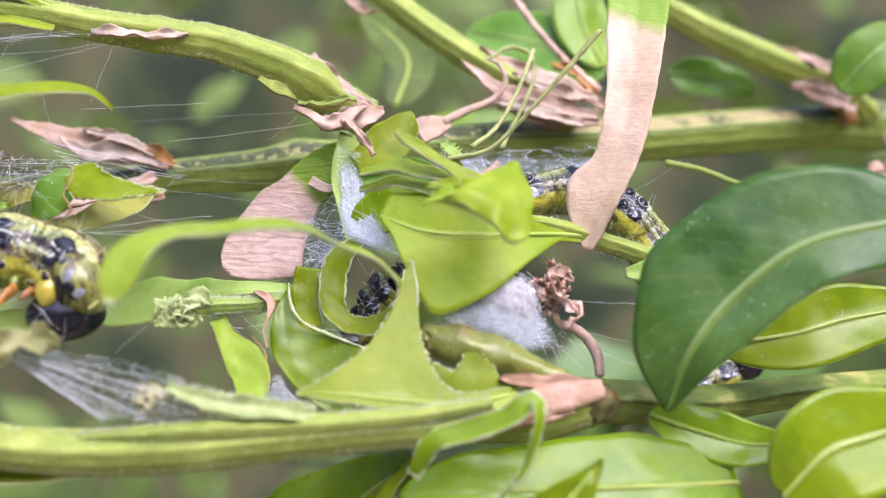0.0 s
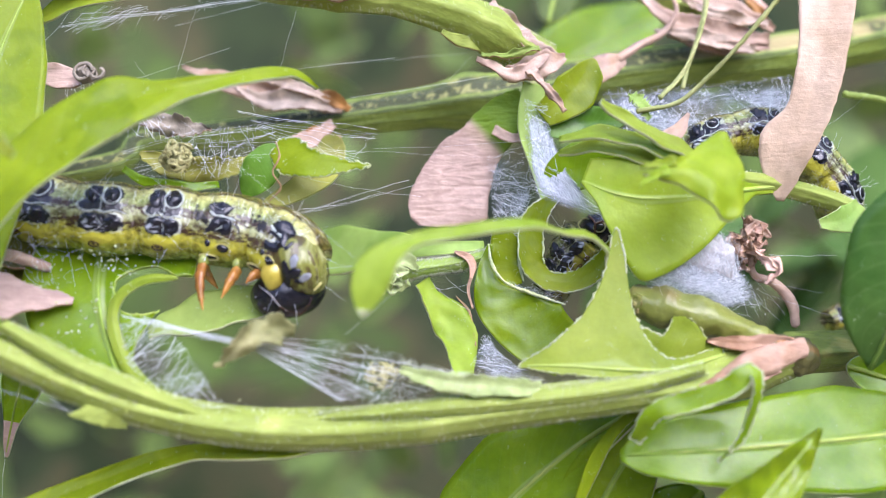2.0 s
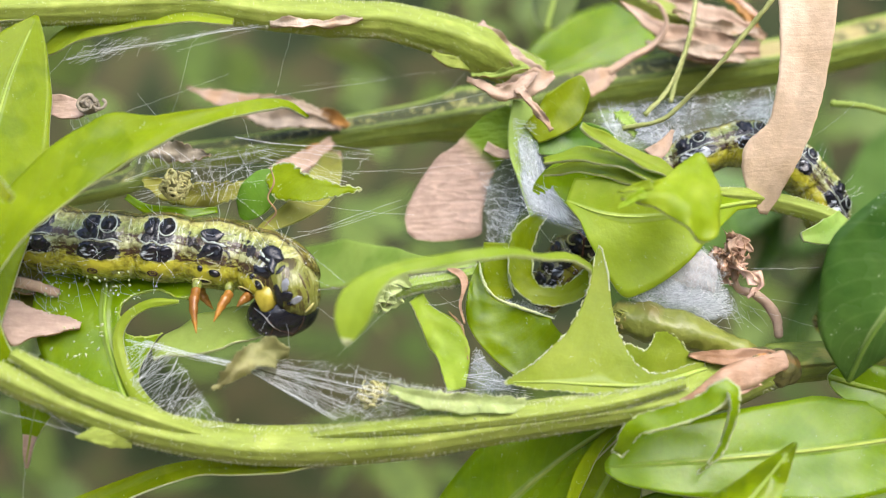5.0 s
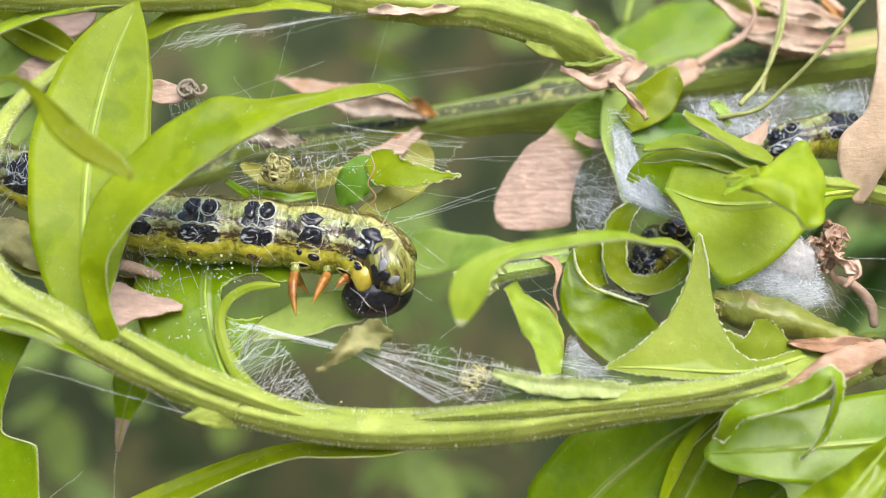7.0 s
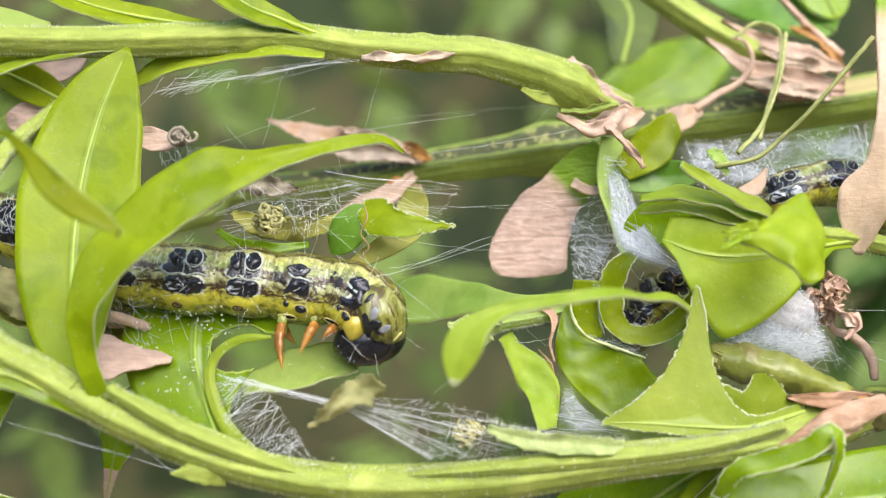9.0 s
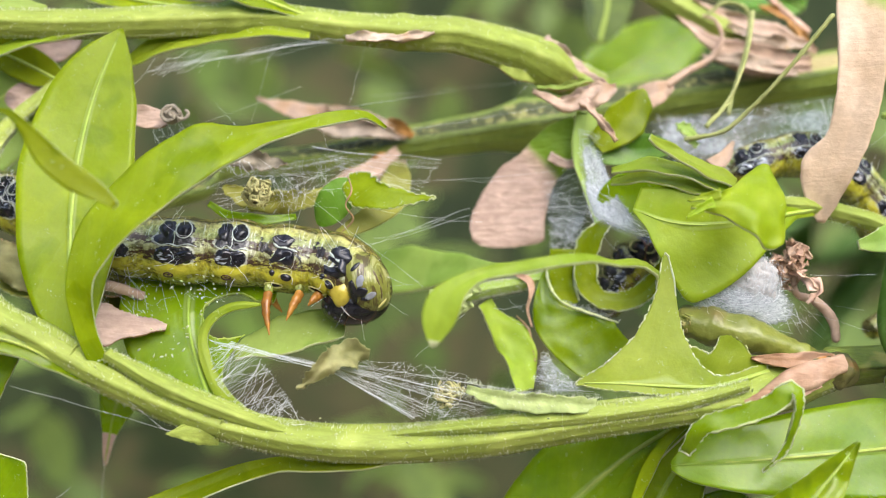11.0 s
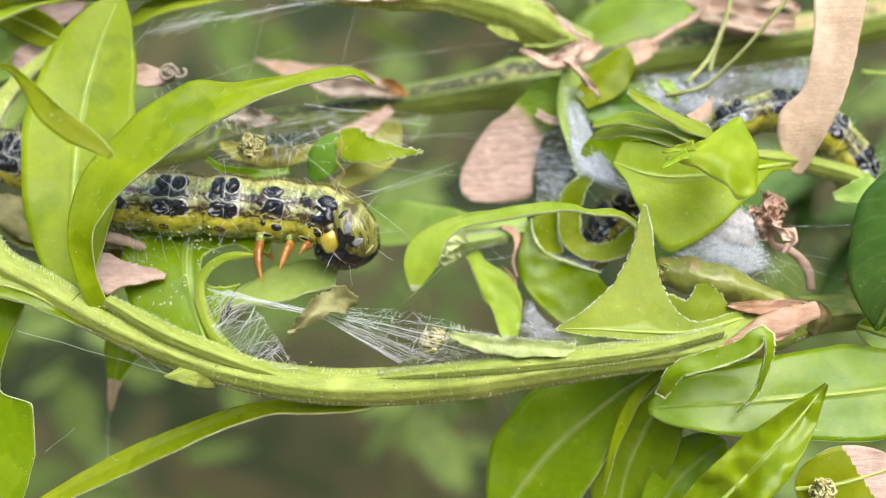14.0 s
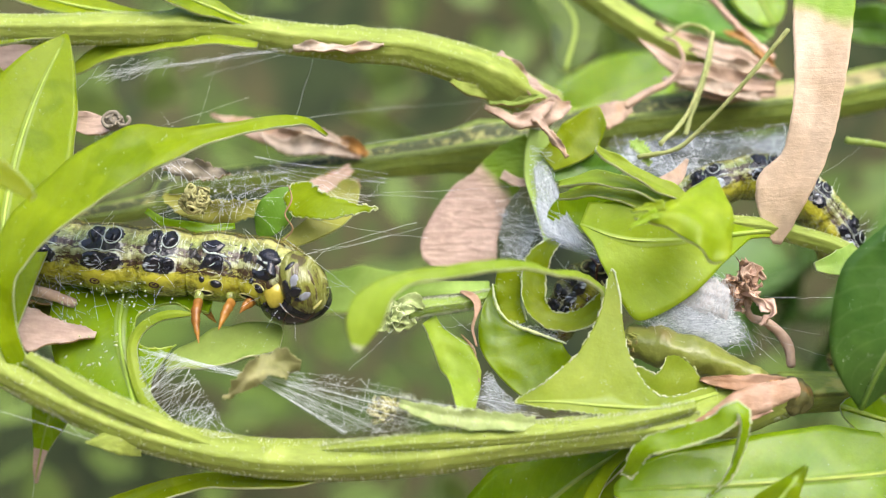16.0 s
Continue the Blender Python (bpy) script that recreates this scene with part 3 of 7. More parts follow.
def tube(points, radii, sides=8, n=30, up=(0, 0, 1), ridges=0, ridge=0.0, bumps=(), rough=0.0, seed=0, flat=1.0, square=0.0):
    """A swept tube with ridges along it and swellings (bumps: place along it, height, length)."""
    pts, tan, length = spline(points, n)
    side, ups = frames_along(tan, up)
    rr = np.interp(np.linspace(0, 1, n), np.linspace(0, 1, len(radii)), radii)
    rng = np.random.RandomState(seed)
    verts, faces, uvs = [], [], []
    for i in range(n):
        u = i / (n - 1)
        r = rr[i] * (1 + sum(h * math.exp(-((u - c) / l) ** 2) for c, h, l in bumps))
        for k in range(sides):
            a = 2 * math.pi * k / sides
            rad = r * (1 + ridge * math.cos(ridges * a) + rough * rng.uniform(-1, 1))
            rad *= 1 - square + square * 1.22 / (abs(math.cos(a)) + abs(math.sin(a)))
            verts.append(pts[i] + rad * (math.cos(a) * side[i] * flat + math.sin(a) * ups[i]))
            uvs.append((u * length * 0.1, k / sides))
    for i in range(n - 1):
        for k in range(sides):
            k2 = (k + 1) % sides
            faces.append((i * sides + k, i * sides + k2, (i + 1) * sides + k2, (i + 1) * sides + k))
    for end, idx in ((0, 0), (n - 1, (n - 1) * sides)):
        verts.append(pts[end] + tan[end] * rr[end] * (0.5 if end else -0.5))
        uvs.append((0, 0))
        c = len(verts) - 1
        for k in range(sides):
            k2 = (k + 1) % sides
            faces.append((idx + k2, idx + k, c) if end == 0 else (idx + k, idx + k2, c))
    return verts, faces, uvs


def merge(pieces):
    """Several (verts, faces, uvs) as one."""
    verts, faces, uvs = [], [], []
    for v, f, u in pieces:
        o = len(verts)
        verts += list(v)
        faces += [tuple(i + o for i in q) for q in f]
        uvs += list(u)
    return verts, faces, uvs


def stem(parent, name, points, radii, mat=None, n=70, bumps=(), fuzz=0, seed=1, label="", ridge=0.12):
    v, f, u = tube(points, radii, 32, n, ridges=8, ridge=0.25 * ridge, bumps=bumps, rough=0.012, seed=seed, square=0.6)
    ob = part(name, v, f, mat or STEM, parent, label, uvs=u)
    if fuzz:
        v, f, u = hairs(points, radii, fuzz * 9, 0.27, 0.019, seed)
        tagged(part("fuzz", v, f, FUZZ, ob, uvs=u), kind="stuff")
    return ob


def hairs(points, radii, count, length, width, seed, lean=0.4, spread=math.pi):
    """Short tapering hairs standing off a stem."""
    rng = np.random.RandomState(seed)
    pts, tan, total = spline(points, 200)
    side, ups = frames_along(tan, (0, 0, 1))
    rr = np.interp(np.linspace(0, 1, 200), np.linspace(0, 1, len(radii)), radii)
    verts, faces = [], []
    for _ in range(count):
        i = rng.randint(0, 200)
        a = rng.choice([math.pi / 2, -math.pi / 2, math.pi], p=[0.45, 0.45, 0.1]) + rng.normal(0, 0.3) if spread >= math.pi else math.pi / 2 + rng.uniform(-spread, spread)
        out = math.cos(a) * side[i] + math.sin(a) * ups[i]
        p = pts[i] + out * rr[i] * 1.0 + tan[i] * rng.uniform(-0.3, 0.3)
        d = unit(out + tan[i] * rng.normal(0, lean) + rng.normal(0, 0.2, 3)) * length * rng.uniform(0.5, 1.3)
        w = unit(np.cross(d, (0.1, 1, 0.2))) * width
        e = unit(np.cross(d, w)) * width
        o = len(verts)
        verts += [p + w, p - 0.5 * w + e, p - 0.5 * w - e, p + d]
        faces += [(o, o + 1, o + 3), (o + 1, o + 2, o + 3), (o + 2, o, o + 3)]
    return verts, faces, [(0, 0)] * len(verts)


def leaf(parent, name, points, width, facing=(0, -1, 0.1), facing2=None, prof=None, fold=0.15, cup=0.0, bites=(), thick=0.22,
         mat=None, rim=None, rib=True, label="", wave=0.12, seed=0, nu=44, nv=14, rib_mat=None, blunt=0.55, mats=None, paint=None, ragged=0.0, crust=False):
    """A leaf blade along a midrib (millimetres, base to tip). width: greatest half width, or prof: (place, half width to the left,
    to the right) as seen against facing. crust: a pale chewed edge all round. bites: (place along 0..1, distance to the right in mm, radius in mm). fold raises the margins."""
    mat, rim = mat or YOUNG, rim or RIM
    pts, tan, length = spline(points, nu + 1)
    n0, n1 = unit(facing), unit(facing2 if facing2 is not None else facing)
    if prof:
        us = [q[0] for q in prof]
        wl = np.interp(np.linspace(0, 1, nu + 1), us, [q[1] for q in prof])
        wr = np.interp(np.linspace(0, 1, nu + 1), us, [q[2] for q in prof])
        k = np.array([0.25, 0.5, 0.25])
        for _ in range(2):
            wl[1:-1], wr[1:-1] = np.convolve(wl, k, "valid"), np.convolve(wr, k, "valid")
    else:
        u = np.linspace(0, 1, nu + 1)
        wl = wr = np.maximum(width * np.sin(np.pi * np.clip(u, 0, 1) ** 0.85) ** blunt, 0.12)
    rng = np.random.RandomState(seed + 11)
    if ragged:
        wl, wr = wl * 1.0, wr * 1.0
        wl[1:-1] += ragged * rng.uniform(-1, 0.6, nu - 1)
        wr[1:-1] += ragged * rng.uniform(-1, 0.6, nu - 1)
        wl, wr = np.maximum(wl, 0.05), np.maximum(wr, 0.05)
    ph = rng.uniform(0, 6.28, 4)
    top, uvs, flat, nrm = [], [], [], []
    for i in range(nu + 1):
        u = i / nu
        n = unit(n0 * (1 - u) + n1 * u)
        side = unit(np.cross(tan[i], n))
        n = np.cross(side, tan[i])
        for j in range(nv + 1):
            v = -1 + 2 * j / nv
            w = wr[i] if v > 0 else wl[i]
            h = fold * abs(v) * w + cup * v * v * w + wave * math.sin(u * 9 + ph[0] + 2 * v) * v * v * math.sin(math.pi * u) \
                + 0.5 * wave * math.sin(u * 21 + ph[1]) * abs(v) ** 3 + 1.8 * wave * noise.noise(Vector((u * length * 0.3, v * w * 0.45, seed * 1.7))) + 0.5 * wave * noise.noise(Vector((u * length * 0.9, v * w * 1.1, seed * 2.3)))
            top.append(pts[i] + side * v * w + n * h)
            nrm.append(n)
            uvs.append((u + abs(v) * 0.22, v * 0.5 + 0.5) if rib else (u + (v + 1) * 0.11, 0.79 + 0.2 * v))
            flat.append((u * length, v * w))
    top, flat, nrm = np.array(top), np.array(flat), np.array(nrm)
    gone = np.zeros(len(top), bool)

    def reach(b, off):
        """The uneven radius of bite b in the direction of off."""
        ang = np.arctan2(off[..., 1], off[..., 0])
        return bites[b][2] * (1 + 0.03 * np.sin(5 * ang + b) + 0.015 * np.sin(17 * ang + 2 * b) + 0.012 * np.sin(31 * ang))

    for b, (s, d, r) in enumerate(bites):
        off = flat - np.array([s * length, d])
        gone |= np.linalg.norm(off, axis=1) < reach(b, off)
    idx = lambda i, j: i * (nv + 1) + j
    quads = [(idx(i, j), idx(i + 1, j), idx(i + 1, j + 1), idx(i, j + 1)) for i in range(nu) for j in range(nv)]
    quads = [q for q in quads if sum(gone[list(q)]) <= 3]
    for b, (s, d, r) in enumerate(bites):
        c = np.array([s * length, d])
        for k in sorted({k for q in quads for k in q if gone[k]}):
            off = flat[k] - c
            dist, far = np.linalg.norm(off), reach(b, off)
            if 1e-6 < dist < far:
                i, j = divmod(k, nv + 1)
                step = off / dist * (far - dist)
                side = unit(np.cross(tan[i], nrm[k]))
                top[k] += tan[i] * step[0] + side * step[1]
                flat[k] += step
    keep = sorted({k for q in quads for k in q})
    new_of = {k: m for m, k in enumerate(keep)}
    m = len(keep)
    verts = [top[k] for k in keep] + [top[k] - nrm[k] * thick for k in keep]
    uv = [uvs[k] for k in keep] * 2
    faces, slots, edges = [], [], {}
    for q in quads:
        a = [new_of[k] for k in q]
        u = flat[list(q), 0].mean() / length
        v = flat[list(q), 1].mean()
        slot = 0 if paint is None else paint(u, v)
        faces += [tuple(a), tuple(x + m for x in reversed(a))]
        slots += [slot, slot]
        for x, y in zip(a, a[1:] + a[:1]):
            edges[(x, y)] = edges.get((x, y), 0) + 1
    for (x, y) in edges:
        if (y, x) not in edges:
            faces.append((y, x, x + m, y + m))
            slots.append(1)
    ob = part(name, verts, faces, mat, parent, label, mats=[rim] + list(mats or ()), slots=slots, uvs=uv)
    seam = [(x, y) for (x, y) in edges if (y, x) not in edges and (crust or gone[keep[x]] and gone[keep[y]])]
    if seam:
        pieces = [strand(verts[x] + rng.normal(0, 0.03, 3), verts[y] + rng.normal(0, 0.03, 3), rng.uniform(0.03, 0.085), n=2) for x, y in seam if not crust or rng.rand() < 0.8]
        v, f, u = merge(pieces)
        tagged(part("chewed_edge", v, f, rim, ob, uvs=u), kind="stuff")
    if rib:
        end = nu
        for i in range(nu + 1):
            if gone[idx(i, nv // 2)] and i > 4:
                end = i - 1
                break
        lift = [pts[i] + nrm[idx(i, 0)] * 0.03 for i in range(0, max(end - 1, 4), 3)]
        v, f, u = tube(lift, [0.17, 0.11, 0.05], 8, 28)
        part("midrib", v, f, rib_mat or {OLD: OLDVEIN, DARK: OLDVEIN, MID: MIDVEIN}.get(mat, VEIN), ob, uvs=u)
    return ob


VEIN = leaf_material("midrib", (0.50, 0.60, 0.14), (0.40, 0.52, 0.09), rough=0.45, glow=0.2, dust=0.2)
OLDVEIN = leaf_material("dark_midrib", (0.16, 0.27, 0.05), (0.12, 0.21, 0.03), rough=0.4, glow=0.1, dust=0.2)
MIDVEIN = leaf_material("green_midrib", (0.36, 0.48, 0.08), (0.27, 0.40, 0.05), rough=0.45, glow=0.2, dust=0.2)


def ball(centre, radii, turn=None, rings=8, segs=12, jitter=0.0, seed=0):
    """An ellipsoid; turn: a 3 x 3 matrix whose columns are its axes."""
    rng = np.random.RandomState(seed)
    t = np.eye(3) if turn is None else np.asarray(turn, float)
    verts, faces = [], []
    for i in range(rings + 1):
        th = math.pi * i / rings
        for k in range(segs):
            a = 2 * math.pi * k / segs
            p = np.array([math.sin(th) * math.cos(a) * radii[0], math.sin(th) * math.sin(a) * radii[1], math.cos(th) * radii[2]])
            p *= 1 + jitter * rng.uniform(-1, 1)
            verts.append(np.asarray(centre) + t @ p)
    for i in range(rings):
        for k in range(segs):
            k2 = (k + 1) % segs
            faces.append((i * segs + k, (i + 1) * segs + k, (i + 1) * segs + k2, i * segs + k2))
    return verts, faces, [(0.5, 0.5)] * len(verts)


def ring(centre, normal, along, r1, r2, thick, start=0.0, sweep=2 * math.pi):
    """A ring, or an arc of one, lying on a surface."""
    n = unit(normal)
    x = unit(np.asarray(along, float) - n * (np.asarray(along) @ n))
    y = np.cross(n, x)
    m = 13
    pts = [np.asarray(centre) + r1 * math.cos(start + sweep * k / (m - 1)) * x + r2 * math.sin(start + sweep * k / (m - 1)) * y for k in range(m)]
    return tube(pts, [thick, thick], 5, 26)


def strand(a, b, width, sag=0.0, rng=None, wobble=0.0, n=4):
    """A silk thread from a to b: a thin three-sided prism."""
    a, b = np.asarray(a, float), np.asarray(b, float)
    d = unit(b - a)
    w = unit(np.cross(d, (0.3, 1, 0.1))) * width
    e = unit(np.cross(d, w)) * width
    verts, faces = [], []
    for i in range(n):
        u = i / (n - 1)
        p = a + (b - a) * u - np.array([0, 0, sag]) * 4 * u * (1 - u)
        if rng is not None and wobble and 0 < i < n - 1:
            p = p + rng.normal(0, wobble, 3)
        verts += [p + w, p - 0.5 * w + 0.87 * e, p - 0.5 * w - 0.87 * e]
        if i:
            o = 3 * (i - 1)
            for k in range(3):
                k2 = (k + 1) % 3
                faces.append((o + k, o + k2, o + 3 + k2, o + 3 + k))
    return verts, faces, [(0, 0)] * len(verts)


def web(name, edge_a, edge_b, count, cross, label, width=0.022, seed=0, wobble=0.12, depth=0.4, sag=0.1, clumps=0):
    """A sheet of silk between two curved edges: long threads from edge to edge and short ones across."""
    rng = np.random.RandomState(seed)
    pa, _, _ = spline(edge_a, 60)
    pb, _, _ = spline(edge_b, 60)
    pieces = []
    for _ in range(count):
        i = rng.randint(0, 60)
        j = int(np.clip(i + rng.normal(0, 9), 0, 59))
        j0 = rng.normal(0, depth, 3) * np.array([0.2, 1, 0.2])
        pieces.append(strand(pa[i] + j0 * 0.3, pb[j] + j0, width * rng.uniform(0.5, 1.2), sag * rng.uniform(-1, 1.5), rng, wobble, 5))
    for _ in range(cross):
        i, u = rng.randint(0, 60), rng.uniform(0, 1)
        j, v = int(np.clip(i + rng.normal(0, 8), 0, 59)), np.clip(u + rng.normal(0, 0.25), 0, 1)
        a = pa[i] * (1 - u) + pb[i] * u
        b = pa[j] * (1 - v) + pb[j] * v
        z = rng.normal(0, depth, 3) * np.array([0.1, 1, 0.1])
        pieces.append(strand(a + z, b + z, width * rng.uniform(0.4, 0.9), 0, rng, wobble, 4))
    for k in range(clumps):
        i, u = rng.randint(0, 60), rng.uniform(0, 1)
        pieces.append(ball(pa[i] * (1 - u) + pb[i] * u, rng.uniform(0.025, 0.07, 3), None, 4, 5, 0.3, k))
    v, f, u = merge(pieces)
    ob = part(name, v, f, SILK, None, uvs=u, smooth=False)
    return tagged(ob, label, "silk web", kind="stuff")


def felt(parent, name, edge_a, edge_b, n=16, bulge=0.3, seed=0, mat=None):
    """A felted sheet of silk between two edges."""
    pa, _, _ = spline(edge_a, n)
    pb, _, _ = spline(edge_b, n)
    rng = np.random.RandomState(seed)
    verts, faces, uvs = [], [], []
    for i in range(n):
        for j in range(n):
            v = j / (n - 1)
            p = pa[i] * (1 - v) + pb[i] * v
            p = p + np.array([0, rng.normal(0, 0.06) + bulge * math.sin(math.pi * v) * math.sin(math.pi * i / (n - 1)), 0])
            verts.append(p)
            uvs.append((i / (n - 1), v))
    for i in range(n - 1):
        for j in range(n - 1):
            faces.append((i * n + j, (i + 1) * n + j, (i + 1) * n + j + 1, i * n + j + 1))
    return part(name, verts, faces, mat or FELT, parent, uvs=uvs)


# ---- setting ----
def backdrop_material():
    # Dark depth and brighter greens of the hedge are painted as patches.
    m, nt, bsdf = material("painted_hedge_depth")
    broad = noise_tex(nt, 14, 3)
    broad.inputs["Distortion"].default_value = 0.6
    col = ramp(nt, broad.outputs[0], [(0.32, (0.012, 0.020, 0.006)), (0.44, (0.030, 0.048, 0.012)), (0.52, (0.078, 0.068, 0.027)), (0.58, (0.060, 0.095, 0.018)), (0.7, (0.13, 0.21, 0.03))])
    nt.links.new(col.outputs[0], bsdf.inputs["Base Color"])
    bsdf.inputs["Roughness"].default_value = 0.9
    return m


def setting():
    # Unseen ground, made pale to throw light up under the leaves.
    v = [(-60000, -60000, -450), (60000, -60000, -450), (60000, 60000, -450), (-60000, 60000, -450)]
    tagged(part("ground", v, [(0, 1, 2, 3)], BOUNCE_GROUND, smooth=False), "unseen ground, made pale to bounce light up onto the leaves", "ground", kind="structure")
    # Closed shell; its unseen rear part is added to block low sky.
    v, f = [], []
    turns, rows = 72, 13
    for i in range(turns):
        a = 2 * math.pi * i / turns
        reach = 700 - 290 * max(0.0, math.cos(a)) ** 0.7 + 1300 * max(0.0, -math.cos(a))
        for j in range(rows):
            r = reach * (1 + 0.05 * math.sin(i * 1.7 + j) + 0.04 * math.sin(i * 0.9 + 2 * j))
            v.append((r * math.sin(a), r * math.cos(a), -450 + j * (75 + 20 * min(0.0, math.cos(a))) + 30 * math.sin(i * 2.3) * (j == rows - 1)))
    for i in range(turns):
        for j in range(rows - 1):
            k = (i + 1) % turns
            f.append((i * rows + j, i * rows + j + 1, k * rows + j + 1, k * rows + j))
    tagged(part("backdrop", v, f, backdrop_material()), "painted brown-green hedge depth, added unseen behind the camera to block sky", "backdrop", kind="structure")
    rng = np.random.RandomState(5)

    def far_leaf(c):
        d, n = unit(rng.normal(0, 1, 3)), unit(rng.normal(0, 1, 3) + (0, -0.6, 0.8))
        s = unit(np.cross(d, n))
        L, W = rng.uniform(12, 26), rng.uniform(5, 9)
        vv, ff = [], []
        for i, w in enumerate((0.1, 0.75, 1.0, 0.8, 0.1)):
            p = c + d * L * (i / 4 - 0.5) - n * 0.6 * (i - 2) ** 2 * 0.3
            vv += [p - s * W * w + n * 0.5 * w, p, p + s * W * w + n * 0.5 * w]
            if i:
                o = 3 * (i - 1)
                ff += [(o, o + 1, o + 4, o + 3), (o + 1, o + 2, o + 5, o + 4)]
        return vv, ff, [(0, 0.5)] * len(vv)

    pieces = []
    for _ in range(420):
        y = rng.uniform(210, 360)
        pieces.append(far_leaf(np.array([rng.uniform(-1, 1) * (30 + 0.55 * (y + 86)), y, rng.uniform(-1, 1) * (22 + 0.4 * (y + 86))])))
    v, f, u = merge(pieces)
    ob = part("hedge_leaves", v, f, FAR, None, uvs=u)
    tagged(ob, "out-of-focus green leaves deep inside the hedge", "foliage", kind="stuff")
    # Added dark leaves darken the backdrop here, in place of shade.
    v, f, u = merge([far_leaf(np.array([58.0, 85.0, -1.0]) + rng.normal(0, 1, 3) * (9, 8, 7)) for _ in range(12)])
    tagged(part("hedge_leaves", v, f, DARK, None, uvs=u), "added dark leaves standing in for hedge shade, out of focus", "foliage", kind="stuff")


# ---- lower shoot ----
def lower_shoot():
    t = thing("box_shoot", (27.4, -8.0, -7.0), "fresh green box shoot with chewed leaves, silk on its stem", "plant shoot")
    main = [(27.4, -8.0, -7.0), (23.3, -9.5, -8.0), (19.5, -10.5, -8.7), (14.5, -11.0, -9.3), (9.2, -11.0, -10.0), (4.0, -11.0, -10.8), (-1.7, -10.7, -11.2),
            (-6.5, -11.0, -11.0), (-11.5, -12.0, -9.9), (-15.6, -12.5, -8.4), (-19.9, -13.0, -6.3), (-23.3, -13.0, -4.3), (-26.7, -13.0, -2.2), (-29.0, -11.5, 2.2),
            (-29.0, -8.5, 6.1), (-28.8, -3.5, 9.8), (-25.6, -1.5, 13.3)]
    stem(t, "stem", main, [1.15, 0.95, 1.1, 1.15, 1.0, 0.95, 0.9, 0.7, 0.5], STEM, 150, [(0.67, 0.06, 0.03), (0.05, 0.3, 0.03)], 900, 3)
    second = [(21.0, -11.3, -7.5), (16.0, -12.0, -8.6), (9.5, -12.0, -9.4), (4.0, -11.9, -9.9), (-0.9, -11.4, -10.4), (-3.0, -10.9, -10.8)]
    stem(t, "stem_ridge", second, [0.3, 0.5, 0.6, 0.55, 0.42, 0.2], STEM, 60, (), 260, 4)
    left_ridge = [(-19.2, -13.7, -5.1), (-15.4, -13.3, -7.3), (-11.7, -12.8, -8.9), (-8.5, -11.8, -10.2), (-6.4, -11.2, -10.6)]
    stem(t, "stem_ridge", left_ridge, [0.35, 0.6, 0.6, 0.5, 0.2], STEM, 60, (), 60, 13)
    leaf(t, "leaf_stub", [(-12.5, -12.5, -9.9), (-14.1, -13.0, -9.9), (-15.7, -13.2, -10.1)], 1.1, prof=[(0, 1.1, 0.9), (0.35, 1.0, 0.7), (0.7, 0.6, 0.4), (1, 0.05, 0.05)], rib=False, nu=24, nv=10, mat=STEM, ragged=0.05, fold=-0.3, thick=0.5)
    for p, d, r in (((-12.4, -12.2, -9.6), (1, 0.1, -0.35), 1.0), ((-21.5, -13.0, -5.3), (1, 0, -0.55), 0.95)):
        v, f, u = ring(p, d, (0, 0, 1), r, r, 0.07)
        v = [np.array(q) + 0.16 * noise.noise_vector(Vector(q) * 2.3) for q in v]
        part("node_ring", v, f, STEM, t, "pale scurfy ring at a node", uvs=u)
    # tall leaf and long leaf at the fork
    leaf(t, "leaf", [(-20.2, -13.5, -5.9), (-21.6, -12.0, -3.5), (-22.8, -9.0, 1.4), (-22.9, -7.0, 7.0), (-22.1, -5.5, 12.0), (-20.5, -4.5, 16.6)], 3,
         prof=[(0, 0.5, 0.5), (0.11, 1.4, 1.0), (0.18, 2.3, 1.8), (0.35, 3.3, 3.0), (0.58, 3.7, 3.9), (0.8, 3.0, 3.0), (0.92, 1.7, 1.6), (1, 0.1, 0.1)],
         facing=(0.15, -1, 0.1), fold=0.12, seed=2, label="bright green upright leaf with a pale midrib")
    leaf(t, "leaf", [(-19.5, -13.5, -6.2), (-20.4, -14.0, -3.5), (-20.6, -14.5, -1.0), (-20.1, -14.5, 1.0), (-18.7, -14.0, 3.2), (-15.9, -13.3, 5.8), (-13.2, -12.5, 7.7), (-10.8, -12.0, 8.4),
                     (-7.8, -11.5, 9.1), (-5.1, -11.0, 9.8), (-3.4, -10.0, 10.0), (-2.1, -9.0, 9.2)], 2,
         prof=[(0, 0.6, 0.6), (0.1, 0.6, 0.6), (0.2, 0.9, 0.9), (0.28, 1.45, 1.5), (0.35, 1.8, 1.8), (0.45, 1.95, 1.95), (0.54, 2.0, 1.9), (0.6, 1.9, 1.8), (0.635, 1.1, 1.55), (0.69, 0.55, 0.95), (0.79, 0.45, 0.55), (0.9, 0.4, 0.45), (1, 0.08, 0.08)],
         facing=(-0.1, -1, 0.5), fold=0.1, seed=3, nu=70, nv=18, wave=0.18, rib=False, label="long bright green leaf chewed to a narrow tip")
    leaf(t, "leaf_remnant", [(-26.2, -18.0, 7.8), (-25.0, -19.0, 9.1), (-23.4, -19.5, 9.3), (-22.1, -20.0, 8.4), (-20.1, -20.5, 6.4), (-18.1, -20.5, 4.8), (-16.8, -20.5, 3.8)], 1,
         prof=[(0, 0.12, 0.12), (0.3, 0.14, 0.14), (0.42, 0.3, 0.4), (0.6, 0.5, 0.9), (0.8, 0.6, 0.9), (0.92, 0.55, 0.4), (1, 0.2, 0.2)], fold=0.05, rib=False, seed=4, mat=YOUNG, nu=36, nv=8)
